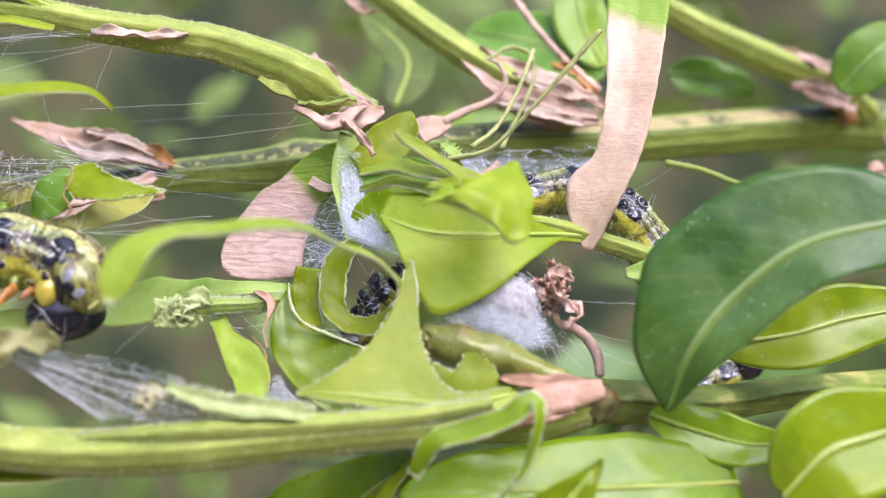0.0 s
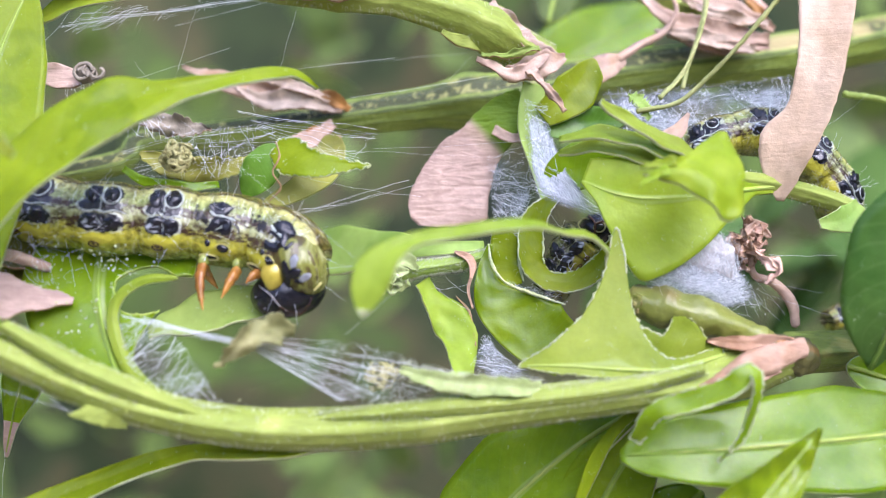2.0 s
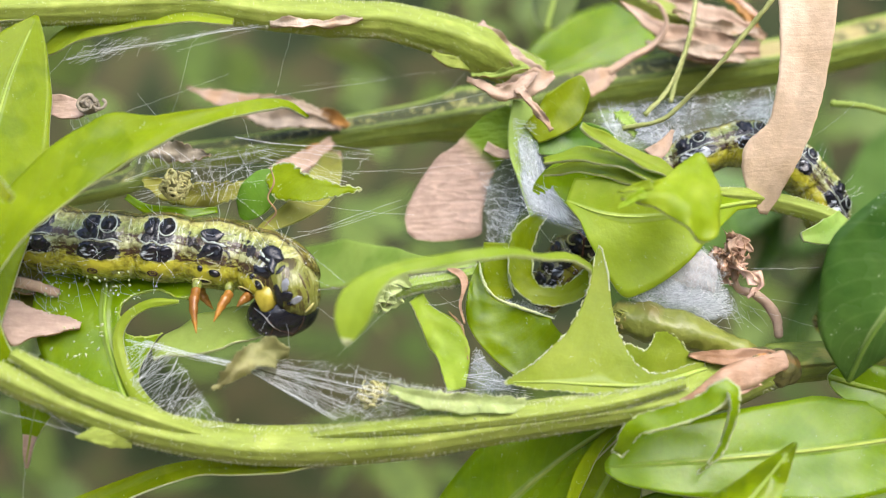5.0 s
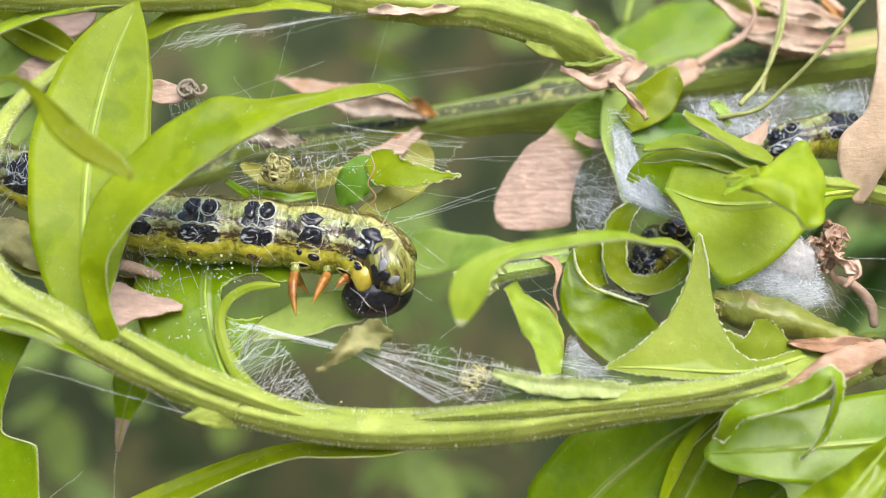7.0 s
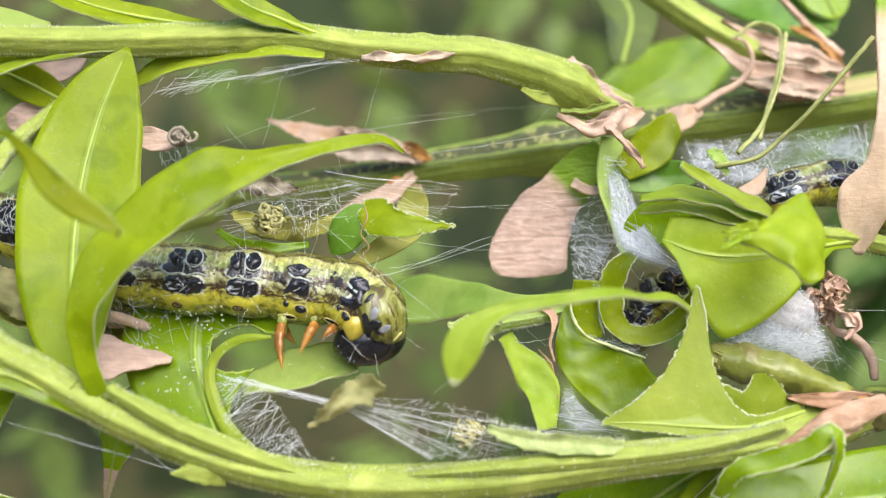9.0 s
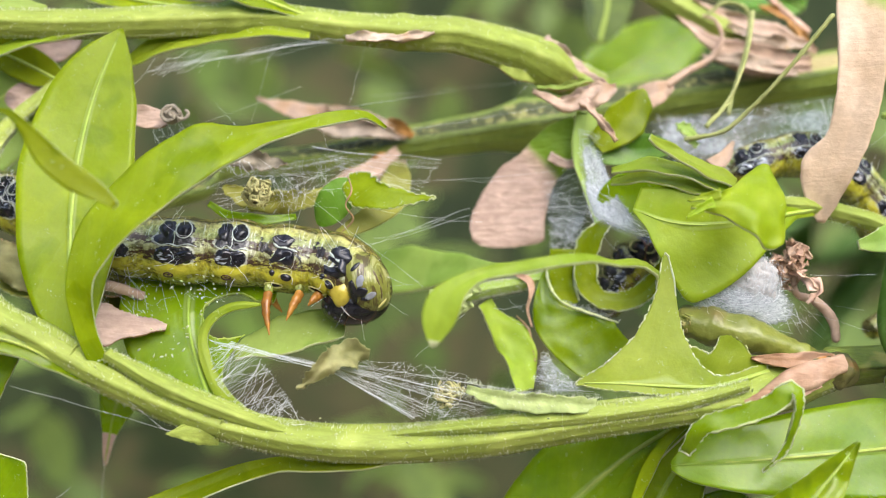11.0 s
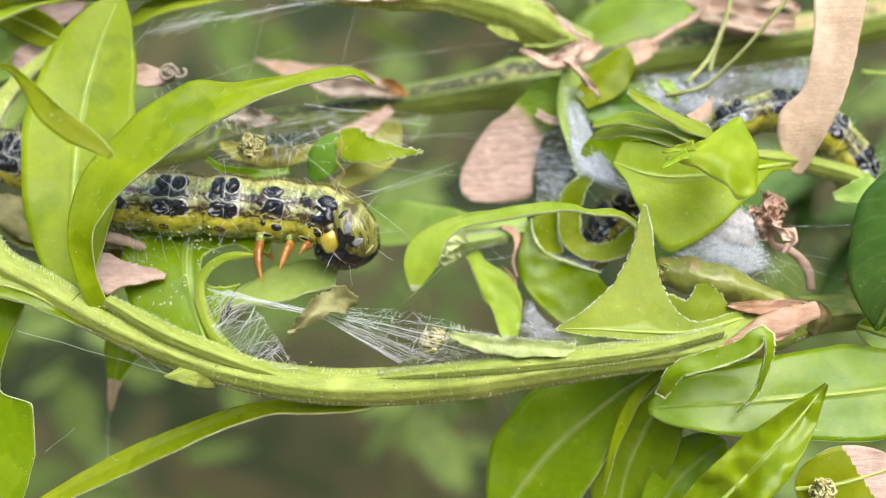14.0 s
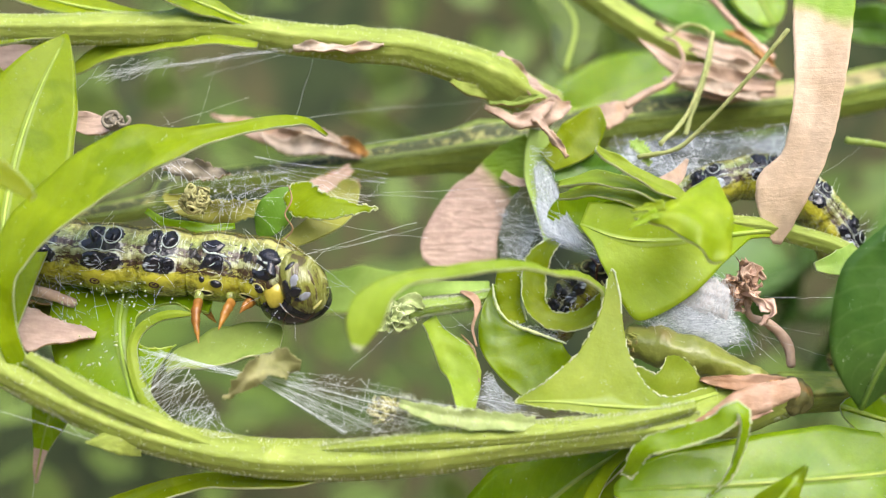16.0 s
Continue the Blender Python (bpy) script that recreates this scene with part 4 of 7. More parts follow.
    leaf(t, "leaf", [(-28.3, -11.0, -3.9), (-27.9, -11.0, -7.7), (-27.7, -11.0, -11.9), (-27.6, -11.0, -16.9), (-27.5, -11.0, -20.8)], 3,
         prof=[(0, 2.6, 2.2), (0.107, 2.8, 2.7), (0.2, 1.7, 2.9), (0.28, 1.0, 3.0), (0.36, 0.55, 3.0), (0.44, 0.45, 3.0), (0.465, 0.9, 3.0), (0.48, 2.6, 2.9), (0.5, 2.8, 2.9), (0.7, 2.7, 2.7), (0.85, 2.0, 2.0), (1, 0.2, 0.2)], ragged=0.04, seed=5, nu=100, nv=24, mat=BROAD, label="green leaf with a large bite out of its edge")
    leaf(t, "leaf", [(-20.2, -13.0, -6.7), (-22.4, -13.5, -5.6), (-24.6, -14.0, -4.4), (-28.1, -14.5, -3.5)], 1, prof=[(0, 0.5, 0.5), (0.4, 0.7, 0.6), (1, 1.0, 0.8)], facing=(0, -0.8, 0.6), seed=6, mat=BROAD)
    leaf(t, "leaf", [(-19.0, -6.0, -5.6), (-21.6, -2.0, -9.4), (-22.6, -1.0, -12.9), (-23.1, 0.0, -14.4)], 1.3, mat=MID, mats=[TAN], paint=lambda u, v: 2 if u > 0.76 else 0,
         prof=[(0, 0.4, 0.4), (0.3, 1.7, 1.6), (0.55, 1.4, 1.3), (0.78, 0.4, 0.4), (0.9, 0.25, 0.25), (1, 0.12, 0.12)], seed=7, label="small hanging leaf with a brown dry tip")
    leaf(t, "leaf", [(-1.3, -10.5, -12.1), (-3.7, -10.0, -12.6), (-6.6, -9.5, -12.7), (-9.5, -9.0, -12.8), (-12.4, -9.0, -13.6), (-15.6, -9.0, -14.8), (-18.7, -9.5, -16.0), (-22.5, -10.0, -17.9), (-26.9, -10.5, -20.2)], 0.8,
         prof=[(0, 0.3, 0.3), (0.15, 0.55, 0.45), (0.4, 0.8, 0.55), (0.7, 1.1, 0.7), (0.9, 0.7, 0.5), (1, 0.1, 0.1)], facing=(0.1, -0.75, 0.6), fold=0.3, seed=8, mat=YOUNG, rib=False, label="long narrow green leaf curving away below the stem")
    # chewed leaf under the large caterpillar
    leaf(t, "leaf", [(-13.2, -10.5, -9.0), (-14.6, -8.7, -6.1), (-15.3, -8.0, -3.6), (-15.5, -6.5, -1.1), (-15.8, -4.0, 1.5)], 4,
         prof=[(0, 0.4, 0.6), (0.2, 2.6, 1.4), (0.4, 4.2, 4.0), (0.6, 4.6, 5.8), (0.75, 4.2, 6.0), (0.9, 3.5, 4.0), (1, 2, 2)], bites=[(0.50, 2.9, 2.0), (0.47, 4.9, 1.6)], fold=0.05, seed=9, mat=MID, rim=VEIN, facing=(0, -1, 0.25),
         label="green leaf with a round hole eaten into it", nu=56, nv=24)
    leaf(t, "leaf_margin", [(-10.4, -8.9, -2.3), (-12.2, -9.0, -2.4), (-13.6, -9.1, -3.2), (-14.2, -9.2, -4.4), (-13.95, -9.5, -5.8), (-13.2, -10.2, -7.4), (-12.0, -11.2, -8.7), (-10.6, -11.6, -9.6)], 0.4,
         prof=[(0, 0.1, 0.1), (0.1, 0.3, 0.26), (0.4, 0.34, 0.3), (0.7, 0.5, 0.4), (0.9, 0.6, 0.5), (1, 0.3, 0.3)], fold=-0.35, seed=11, mat=LIT, rib=False, nu=60, nv=8, wave=0.06, facing=(0, -1, 0.2), label="pale thickened margin of a chewed leaf")
    leaf(t, "leaf", [(-12.4, -7.6, -5.6), (-10.4, -7.5, -5.0), (-8.0, -7.4, -4.4), (-6.2, -7.4, -4.1), (-5.0, -7.4, -4.2)], 2.0, prof=[(0, 0.3, 0.6), (0.2, 1.2, 0.95), (0.45, 1.6, 1.25), (0.7, 1.75, 1.1), (0.84, 1.8, 0.8), (0.93, 1.7, 0.7), (0.97, 1.4, 0.6), (1, 0.9, 0.4)], facing=(0, -0.8, 0.7), seed=10, mat=PALE, fold=0.05, rib=False, wave=0.2, nu=56, nv=18, ragged=0.03, label="pale speckled leaf torn off below the caterpillar")
    # folded leaf that arches over to a curled tip
    leaf(t, "leaf", [(22.7, -9.8, -6.8), (19.0, -11.0, -7.6), (15.9, -11.0, -7.6), (12.7, -11.0, -7.4), (10.1, -10.7, -7.4)], 4,
         prof=[(0, 0.4, 0.6), (0.22, 0.5, 0.5), (0.3, 0.5, 0.7), (0.4, 0.6, 1.8), (0.48, 0.6, 3.6), (0.505, 0.6, 5.2), (0.522, 0.6, 7.2), (0.535, 0.6, 8.6), (0.572, 0.6, 8.8), (0.59, 0.6, 7.4), (0.61, 0.6, 6.2), (0.645, 0.6, 5.0), (0.72, 0.5, 3.1), (0.84, 0.5, 1.4), (1, 0.1, 0.1)],
         facing=(0, -1, 0.35), fold=0.12, crust=True, ragged=0.06, seed=12, nv=28, nu=100, label="pale green leaf chewed to a tall spike", mat=LIT, wave=0.05)
    leaf(t, "leaf", [(16.0, -8.9, -1.5), (15.5, -9.8, -0.4), (13.8, -12.8, 0.3), (11.1, -16.6, 0.6), (8.0, -18.5, 0.6), (5.5, -18.5, 0.2), (3.6, -19.0, -0.2), (2.2, -19.3, -1.0), (1.3, -19.3, -2.3), (0.9, -19.3, -4.3)], 1,
         prof=[(0, 0.3, 0.3), (0.12, 0.36, 0.36), (0.4, 0.33, 0.33), (0.67, 0.34, 0.36), (0.77, 0.36, 0.38), (0.82, 0.6, 0.6), (0.88, 1.15, 1.05), (0.93, 1.1, 0.95), (0.97, 0.65, 0.6), (1, 0.12, 0.12)], facing=(0.1, -1, 0.7), fold=0.1, seed=13, nu=60, rib=False, mat=LIT, paint=lambda u, v: 1 if u > 0.975 else 0,
         label="narrow leaf remnant arching to a pale curled tip")
    leaf(t, "leaf", [(24.1, -9.3, -7.3), (21.1, -9.6, -7.2), (18.7, -9.6, -7.1), (16.6, -9.6, -5.9)], 2,
         prof=[(0, 0.4, 0.3), (0.3, 0.5, 1.2), (0.5, 0.6, 3.2), (0.62, 0.6, 2.6), (0.75, 0.5, 1.4), (0.9, 0.5, 1.4), (1, 0.3, 0.7)], seed=14, mat=LIT, crust=True, ragged=0.06, nv=18, label="stub of a leaf with a jagged chewed edge")
    # leaves below
    leaf(t, "leaf", [(36.0, -9.0, -11.3), (29.6, -10.5, -11.8), (24.0, -11.0, -12.2), (19.7, -11.0, -12.5), (16.2, -10.5, -12.8)], 3,
         prof=[(0, 3.0, 2.0), (0.3, 3.4, 3.4), (0.55, 2.7, 3.0), (0.8, 2.0, 2.4), (0.95, 1.1, 1.4), (1, 0.3, 0.3)], facing=(0, -1, 0.4), fold=0.06, seed=15, mat=BROAD, label="broad glossy bright green leaf")
    leaf(t, "leaf", [(17.1, -14.0, -21.5), (20.3, -15.0, -17.8), (22.9, -15.5, -14.9), (25.0, -15.5, -12.5), (26.7, -15.0, -10.6)], 1.9,
         prof=[(0, 1.5, 1.5), (0.3, 2.0, 1.9), (0.6, 1.8, 1.9), (0.85, 0.9, 1.1), (1, 0.1, 0.1)], facing=(-0.2, -1, 0.2), fold=0.35, mat=FRESH, seed=16, label="folded yellow-green wrinkled leaf", wave=0.65, nu=70, nv=26)
    leaf(t, "leaf", [(18.1, -8.0, -10.1), (14.9, -6.0, -12.4), (11.1, -4.5, -15.8), (8.1, -3.5, -19.4), (6.1, -3.0, -22.7)], 4,
         prof=[(0, 0.5, 0.5), (0.2, 1.6, 2.0), (0.5, 3.8, 4.3), (0.75, 4.2, 3.8), (1, 1.2, 0.6)], seed=17, mat=BROAD, fold=0.1, facing=(0, -1, 0.7), label="broad mid-green leaf with a pale midrib")
    leaf(t, "leaf", [(18.4, -8.0, -11.6), (16.5, -7.0, -14.8), (15.3, -6.0, -18.0), (14.5, -5.0, -22.6)], 2.8, seed=18, mat=MID, fold=0.15, facing=(0, -1, 0.7))
    leaf(t, "leaf", [(21.7, -8.5, -15.3), (19.3, -7.5, -17.7), (16.4, -7.0, -21.7)], 2.0, seed=19, mat=MID, fold=0.25, facing=(0, -1, 0.7))
    leaf(t, "leaf", [(17.7, -9.0, -10.1), (15.8, -8.5, -12.1), (14.3, -8.0, -15.4), (13.5, -7.0, -19.4)], 0.5, seed=20, mat=YOUNG, facing=(-0.5, -1, 0), rib=False, prof=[(0, 0.2, 0.3), (0.4, 0.5, 0.4), (1, 0.1, 0.1)])
    leaf(t, "leaf_remnant", [(16.8, -12.0, -11.7), (17.8, -13.0, -10.0), (19.7, -13.5, -9.4), (21.9, -14.0, -8.5), (23.0, -14.2, -7.5), (23.3, -14.2, -8.9), (22.8, -13.5, -11.1), (21.6, -12.5, -12.8)], 0.7,
         prof=[(0, 0.4, 0.3), (0.25, 0.8, 0.5), (0.5, 0.8, 0.5), (0.68, 0.35, 0.3), (0.85, 0.16, 0.16), (1, 0.05, 0.05)], facing=(0.2, -0.9, 0.5), seed=21, crust=True, ragged=0.06, mat=MID, rib=False, paint=lambda u, v: 1 if v > 0.38 else 0, label="curled strip left of an eaten leaf")
    leaf(t, "leaf", [(25.6, -12.0, -17.9), (28.4, -12.3, -17.5), (32.4, -12.0, -16.4)], 2.4, seed=22, mat=YOUNG, mats=[TAN], paint=lambda u, v: 2 if u - 0.04 * v > 0.62 else 0,
         label="green leaf with a dry tan margin", fold=0.05)
    # leaves round the node
    leaf(t, "leaf", [(31.2, -11.0, -7.5), (32.1, -13.0, -4.3), (34.8, -14.0, -0.8), (38.5, -15.0, 2.0), (44.9, -15.5, 3.7)], 4,
         prof=[(0, 0.2, 0.2), (0.15, 3.2, 1.4), (0.33, 5.4, 2.3), (0.6, 5.0, 2.6), (0.85, 3.6, 2.5), (1, 2, 2)], facing=(-0.25, -1, 0.1), fold=0.12, seed=23, mat=DARK, label="large dark glossy green leaf")
    leaf(t, "leaf", [(36.0, -5.0, -2.6), (40.4, -6.0, -1.9), (44.1, -6.0, -0.7), (49.3, -6.0, 0.4)], 2.4, seed=24, mat=FRESH)
    leaf(t, "leaf", [(30.8, -8.5, -7.5), (33.5, -8.5, -8.3), (36.6, -8.7, -9.0), (39.4, -9.0, -8.8)], 1.6, seed=25, mat=MID)
    leaf(t, "leaf", [(37.6, -12.0, -12.0), (39.7, -13.0, -9.6), (42.3, -13.0, -8.6), (46.3, -13.0, -7.3)], 3.2, seed=26, mat=FRESH)
    stem(t, "branch", [(27.0, -8.0, -6.8), (35.3, -5.0, -6.4), (42.5, 0.0, -4.9), (50.5, 4.0, -3.7), (58.4, 8.0, -2.4)], [1.2, 0.95, 0.95, 1.0], BARK, 40, (), 0, 5)
    bud = leaf(t, "side_bud", [(11.2, -12.2, -8.6), (7.9, -12.4, -8.4), (5.3, -12.5, -8.1), (3.0, -12.5, -7.5)], 0.5, prof=[(0, 0.4, 0.4), (0.4, 0.75, 0.6), (0.75, 0.6, 0.5), (1, 0.25, 0.25)], seed=27, mat=PALEBUD, rib=False, fold=0.5, ragged=0.14, nu=30, nv=10, wave=0.2, label="pale fuzzy stub of a side bud")
    v, f, u = hairs([(11.2, -12.2, -8.6), (7.9, -12.4, -8.4), (5.3, -12.5, -8.1), (3.0, -12.5, -7.5)], [0.4, 0.4], 420, 0.4, 0.018, 12)
    tagged(part("fuzz", v, f, FUZZ, bud, uvs=u), kind="stuff")
    # dry bracts
    def bract(pts, prof, seed, mat=PINK, facing=(0, -1, 0.2), label=""):
        return leaf(t, "bract", pts, 1, prof=prof, seed=seed, mat=mat, rim=TANRIM, rib=False, nu=28, nv=10, facing=facing, fold=0.3, wave=0.3, ragged=0.03, thick=0.4, label=label)
    point = [(0, 0.4, 0.4), (0.4, 0.65, 0.6), (0.75, 0.45, 0.4), (1, 0.1, 0.1)]
    v, f, u = tube([(27.6, -9.8, -6.3), (25.6, -10.6, -6.8), (23.4, -11.3, -7.6), (21.5, -11.4, -8.5), (20.2, -11.1, -9.1)], [0.6, 0.9, 0.85, 0.62, 0.3], 20, 60, rough=0.02, flat=0.6)
    v = [np.array(q) + 0.2 * np.array(noise.noise_vector(Vector(q) * 0.8)) + 0.06 * np.array(noise.noise_vector(Vector(q) * 3)) for q in v]
    part("bract", v, f, SALMON, t, "rolled salmon-pink dry bract", uvs=u)
    bract([(27.2, -9.5, -6.1), (24.2, -10.0, -6.1), (21.6, -10.0, -5.9)], point, 31, SALMON)
    bract([(25.8, -10.5, -7.4), (23.6, -11.0, -8.0), (21.5, -10.8, -8.8)], point, 32, SALMON)
    bract([(38.8, -10.0, -9.1), (40.4, -10.5, -7.6), (42.3, -10.0, -6.0)], [(0, 0.4, 0.4), (0.5, 0.8, 0.7), (1, 0.2, 0.2)], 34)
    v, f, u = tube([(24.4, -9.3, -6.5), (25.8, -9.0, -6.5), (27.2, -8.6, -6.8), (28.6, -8.0, -7.2)], [0.6, 1.0, 1.1, 0.95], 26, 50, ridges=5, ridge=0.05, rough=0.02, bumps=[(0.45, 0.08, 0.06), (0.8, 0.1, 0.05)], seed=40)
    v = [np.array(q) + 0.22 * np.array(noise.noise_vector(Vector(q) * 1.1)) for q in v]
    part("bud", v, f, KNOT, t, "dark swollen node", uvs=u)
    v, f, u = ball((26.1, -9.3, -6.1), (0.75, 0.5, 0.45), None, 10, 14, 0.1)
    part("bud_scale", v, f, RUST, t, "rusty orange bud scale", uvs=u)
    # rolled olive leaf beside the node
    v, f, u = tube([(17.3, -8.0, -3.6), (19.7, -8.4, -4.0), (22.4, -8.8, -4.8), (24.9, -9.0, -5.7), (26.9, -8.8, -6.2)], [1.0, 1.25, 1.1, 0.75, 0.4], 22, 60, ridges=3, ridge=0.07, rough=0.035, seed=35, bumps=[(0.18, 0.12, 0.06), (0.4, 0.06, 0.05)])
    v = [np.array(q) + 0.22 * np.array(noise.noise_vector(Vector(q) * 0.9)) + 0.08 * np.array(noise.noise_vector(Vector(q) * 3.1)) for q in v]
    part("rolled_leaf", v, f, ROLLED, t, "rolled olive-brown damaged leaf", uvs=u)


# ---- small side shoot in the middle ----
def middle_shoot():
    t = thing("side_shoot", (14.7, -8.0, -6.2), "small side shoot with chewed, silk-bound leaves", "plant shoot")
    stem(t, "stem", [(9.2, -3.0, -0.7), (7.3, -3.2, -1.15), (5.6, -3.6, -1.45), (4.2, -4.1, -1.65), (3.0, -4.6, -2.0)], [0.42, 0.45, 0.45, 0.5, 0.55], PALE, 40, (), 160, 6)
    leaf(t, "leaf", [(8.6, -2.9, -0.1), (5.6, -3.3, -0.3), (2.6, 0.0, -0.2), (-0.6, 3.5, -0.3), (-4.0, 5.5, -0.5), (-6.5, 6.5, -0.8)], 1.5,
         prof=[(0, 0.3, 0.35), (0.155, 0.4, 0.5), (0.3, 0.8, 0.8), (0.395, 1.1, 1.2), (0.53, 1.7, 1.5), (0.64, 1.95, 1.75), (0.68, 1.95, 2.05), (0.73, 1.9, 1.8), (0.86, 1.7, 1.6), (1, 0.5, 0.5)], seed=40, mat=PALE, fold=0.05, rib=False, facing=(0.1, -1, 0.35))
    leaf(t, "leaf", [(4.4, -4.0, -2.5), (5.6, -4.0, -4.3), (6.6, -4.6, -6.1), (7.2, -6.0, -8.5)], 1.2, prof=[(0, 0.7, 0.5), (0.15, 0.75, 0.6), (0.3, 1.25, 0.8), (0.42, 1.55, 0.9), (0.5, 1.5, 0.9), (0.65, 1.4, 0.85), (0.8, 1.1, 0.8), (1, 0.5, 0.7)], seed=41, mat=LIT, rib=False, wave=0.3, fold=0.1, facing=(0.1, -1, 0.45), ragged=0.04, label="pale fuzzy side leaf with a browned edge")
    v, f, u = tube([(6.7, -4.1, -3.4), (7.55, -4.0, -4.4), (7.75, -4.4, -5.4), (7.95, -4.9, -6.6)], [0.03, 0.09, 0.07, 0.1, 0.03], 7, 40, rough=0.5, seed=5)
    part("browned_edge", v, f, TANRIM, t, uvs=u)
    rng = np.random.RandomState(44)
    for k in range(16):
        c = np.array((2.1, -5.0, -2.35)) + rng.normal(0, 1, 3) * (0.55, 0.25, 0.5)
        d = unit(rng.normal(0, 1, 3) * (1, 0.4, 0.8)) * rng.uniform(0.5, 0.95)
        leaf(t, "bud_scale", [c - d, c + rng.normal(0, 0.12, 3) + (0, -0.25, 0), c + d], 0.42, facing=rng.normal(0, 0.5, 3) + (0, -1, 0.2), mat=PALEBUD, rib=False, nu=14, nv=8, fold=0.6, wave=0.25, thick=0.12, seed=140 + k, ragged=0.06)
    leaf(t, "leaf", [(8.9, -4.0, 0.0), (8.5, -4.0, -1.8), (8.9, -4.1, -3.6), (10.0, -4.4, -5.2), (11.6, -4.8, -6.6), (13.5, -5.2, -7.6)], 2.4,
         prof=[(0, 0.15, 0.15), (0.1, 0.4, 0.3), (0.186, 0.7, 0.45), (0.28, 1.0, 0.8), (0.372, 1.75, 1.1), (0.46, 2.3, 1.2), (0.57, 2.75, 1.2), (0.78, 3.3, 1.2), (1, 2.5, 1.0)], seed=42, mat=MID, fold=0.04, rib=False, nu=60, nv=18, wave=0.2,
         label="green leaf with a chewed, silk-lined edge")
    leaf(t, "leaf", [(10.0, -3.6, 1.2), (9.95, -3.6, 0.0), (10.1, -3.6, -1.3), (10.6, -3.7, -2.7)], 1, prof=[(0, 0.9, 0.9), (0.3, 1.0, 1.0), (0.6, 0.8, 1.0), (1, 0.45, 0.8)], seed=58, mat=YOUNG, rib=False, nu=24, nv=10, label="flap of yellow-green leaf beside the eaten hole")
    for way, width in (([(8.75, -4.3, 0.0), (8.95, -4.35, -1.2), (9.45, -4.5, -2.1), (10.2, -4.6, -2.7), (11.6, -4.7, -3.2), (13.7, -4.9, -3.9)], 0.11), ([(10.9, -3.8, 0.3), (10.75, -3.85, -0.6), (10.85, -3.9, -1.5), (11.1, -3.9, -2.4)], 0.1)):
        v, f, u = tube(way, [0.4 * width, width, 0.7 * width, 1.2 * width, 0.8 * width, 0.4 * width], 8, 90, rough=0.45, seed=8)
        part("chewed_edge", v, f, RIM, t, "pale crumbly chewed leaf edge", uvs=u)
    leaf(t, "leaf_remnant", [(13.2, -4.0, 3.2), (11.9, -4.0, 1.8), (11.5, -4.0, 0.2), (11.7, -4.1, -1.4), (12.9, -4.2, -2.35), (14.6, -4.4, -2.3), (16.0, -4.8, -1.3), (17.0, -5.2, 0.3)], 0.8,
         prof=[(0, 0.3, 0.2), (0.15, 0.8, 0.8), (0.35, 0.85, 0.8), (0.55, 0.6, 0.75), (0.8, 0.7, 0.7), (1, 0.5, 0.5)], seed=43, crust=True, ragged=0.06, mat=YOUNG, rib=False, label="ring of green leaf left round an eaten hole", facing=(0, -1, 0.3))
    # broad leaf and the folded leaf in front of it
    leaf(t, "leaf", [(27.0, -5.6, 3.8), (24.3, -7.2, 3.4), (20.0, -8.5, 2.8), (16.8, -8.5, 2.9), (14.2, -8.0, 3.8)], 3,
         prof=[(0, 0.4, 0.4), (0.14, 0.4, 0.7), (0.34, 1.9, 1.5), (0.5, 3.5, 2.0), (0.62, 4.6, 2.2), (0.71, 5.3, 2.3), (0.76, 4.0, 2.3), (0.82, 2.4, 2.4), (0.9, 0.9, 2.2), (1, 0.1, 1.6)], seed=45, nu=70, nv=18, fold=0.04, mat=SOFT, label="broad bright green leaf with a chewed end")
    leaf(t, "leaf", [(16.8, -14.2, 3.8), (18.6, -14.2, 4.1), (20.5, -14.1, 4.2), (21.9, -13.8, 4.1), (22.9, -13.4, 4.0)], 3,
         prof=[(0, 0.05, 0.05), (0.14, 0.15, 0.35), (0.3, 0.5, 0.9), (0.45, 1.1, 1.6), (0.6, 1.9, 2.4), (0.72, 2.5, 2.9), (0.82, 2.9, 3.0), (0.92, 2.8, 2.6), (0.97, 2.3, 2.1), (1, 1.5, 1.4)], seed=46, mat=SOFT, wave=0.3, fold=-0.12, cup=-0.1, rib=False, nu=56, nv=22, facing=(-0.3, -1, 0.4), label="folded green leaf with a torn end")
    for k, pts in enumerate(([(18.2, -14.3, 4.1), (17.2, -14.3, 3.6), (16.5, -14.2, 3.1)], [(18.6, -14.3, 4.6), (17.5, -14.2, 4.4), (16.6, -14.1, 4.2)])):
        leaf(t, "leaf_shred", pts, 0.3, prof=[(0, 0.35, 0.35), (0.5, 0.25, 0.25), (1, 0.05, 0.05)], seed=150 + k, mat=SOFT, rib=False, nu=14, nv=6, ragged=0.06)
    leaf(t, "leaf", [(14.9, -10.8, 8.4), (16.7, -10.4, 7.4), (18.6, -10.0, 6.3), (20.7, -9.5, 5.4)], 0.6, prof=[(0, 0.2, 0.2), (0.3, 0.5, 0.5), (0.8, 0.55, 0.5), (1, 0.4, 0.4)], fold=0.3, facing=(0, -1, 0.7), seed=47, mat=LIT, rib=False)
    leaf(t, "leaf", [(12.8, -8.0, 6.4), (14.9, -9.0, 6.7), (17.7, -9.3, 6.1), (20.2, -9.3, 4.9)], 0.6, prof=[(0, 0.2, 0.2), (0.3, 0.55, 0.5), (0.8, 0.55, 0.5), (1, 0.4, 0.4)], fold=0.25, facing=(0, -1, 0.7), seed=48, mat=LIT, rib=False)
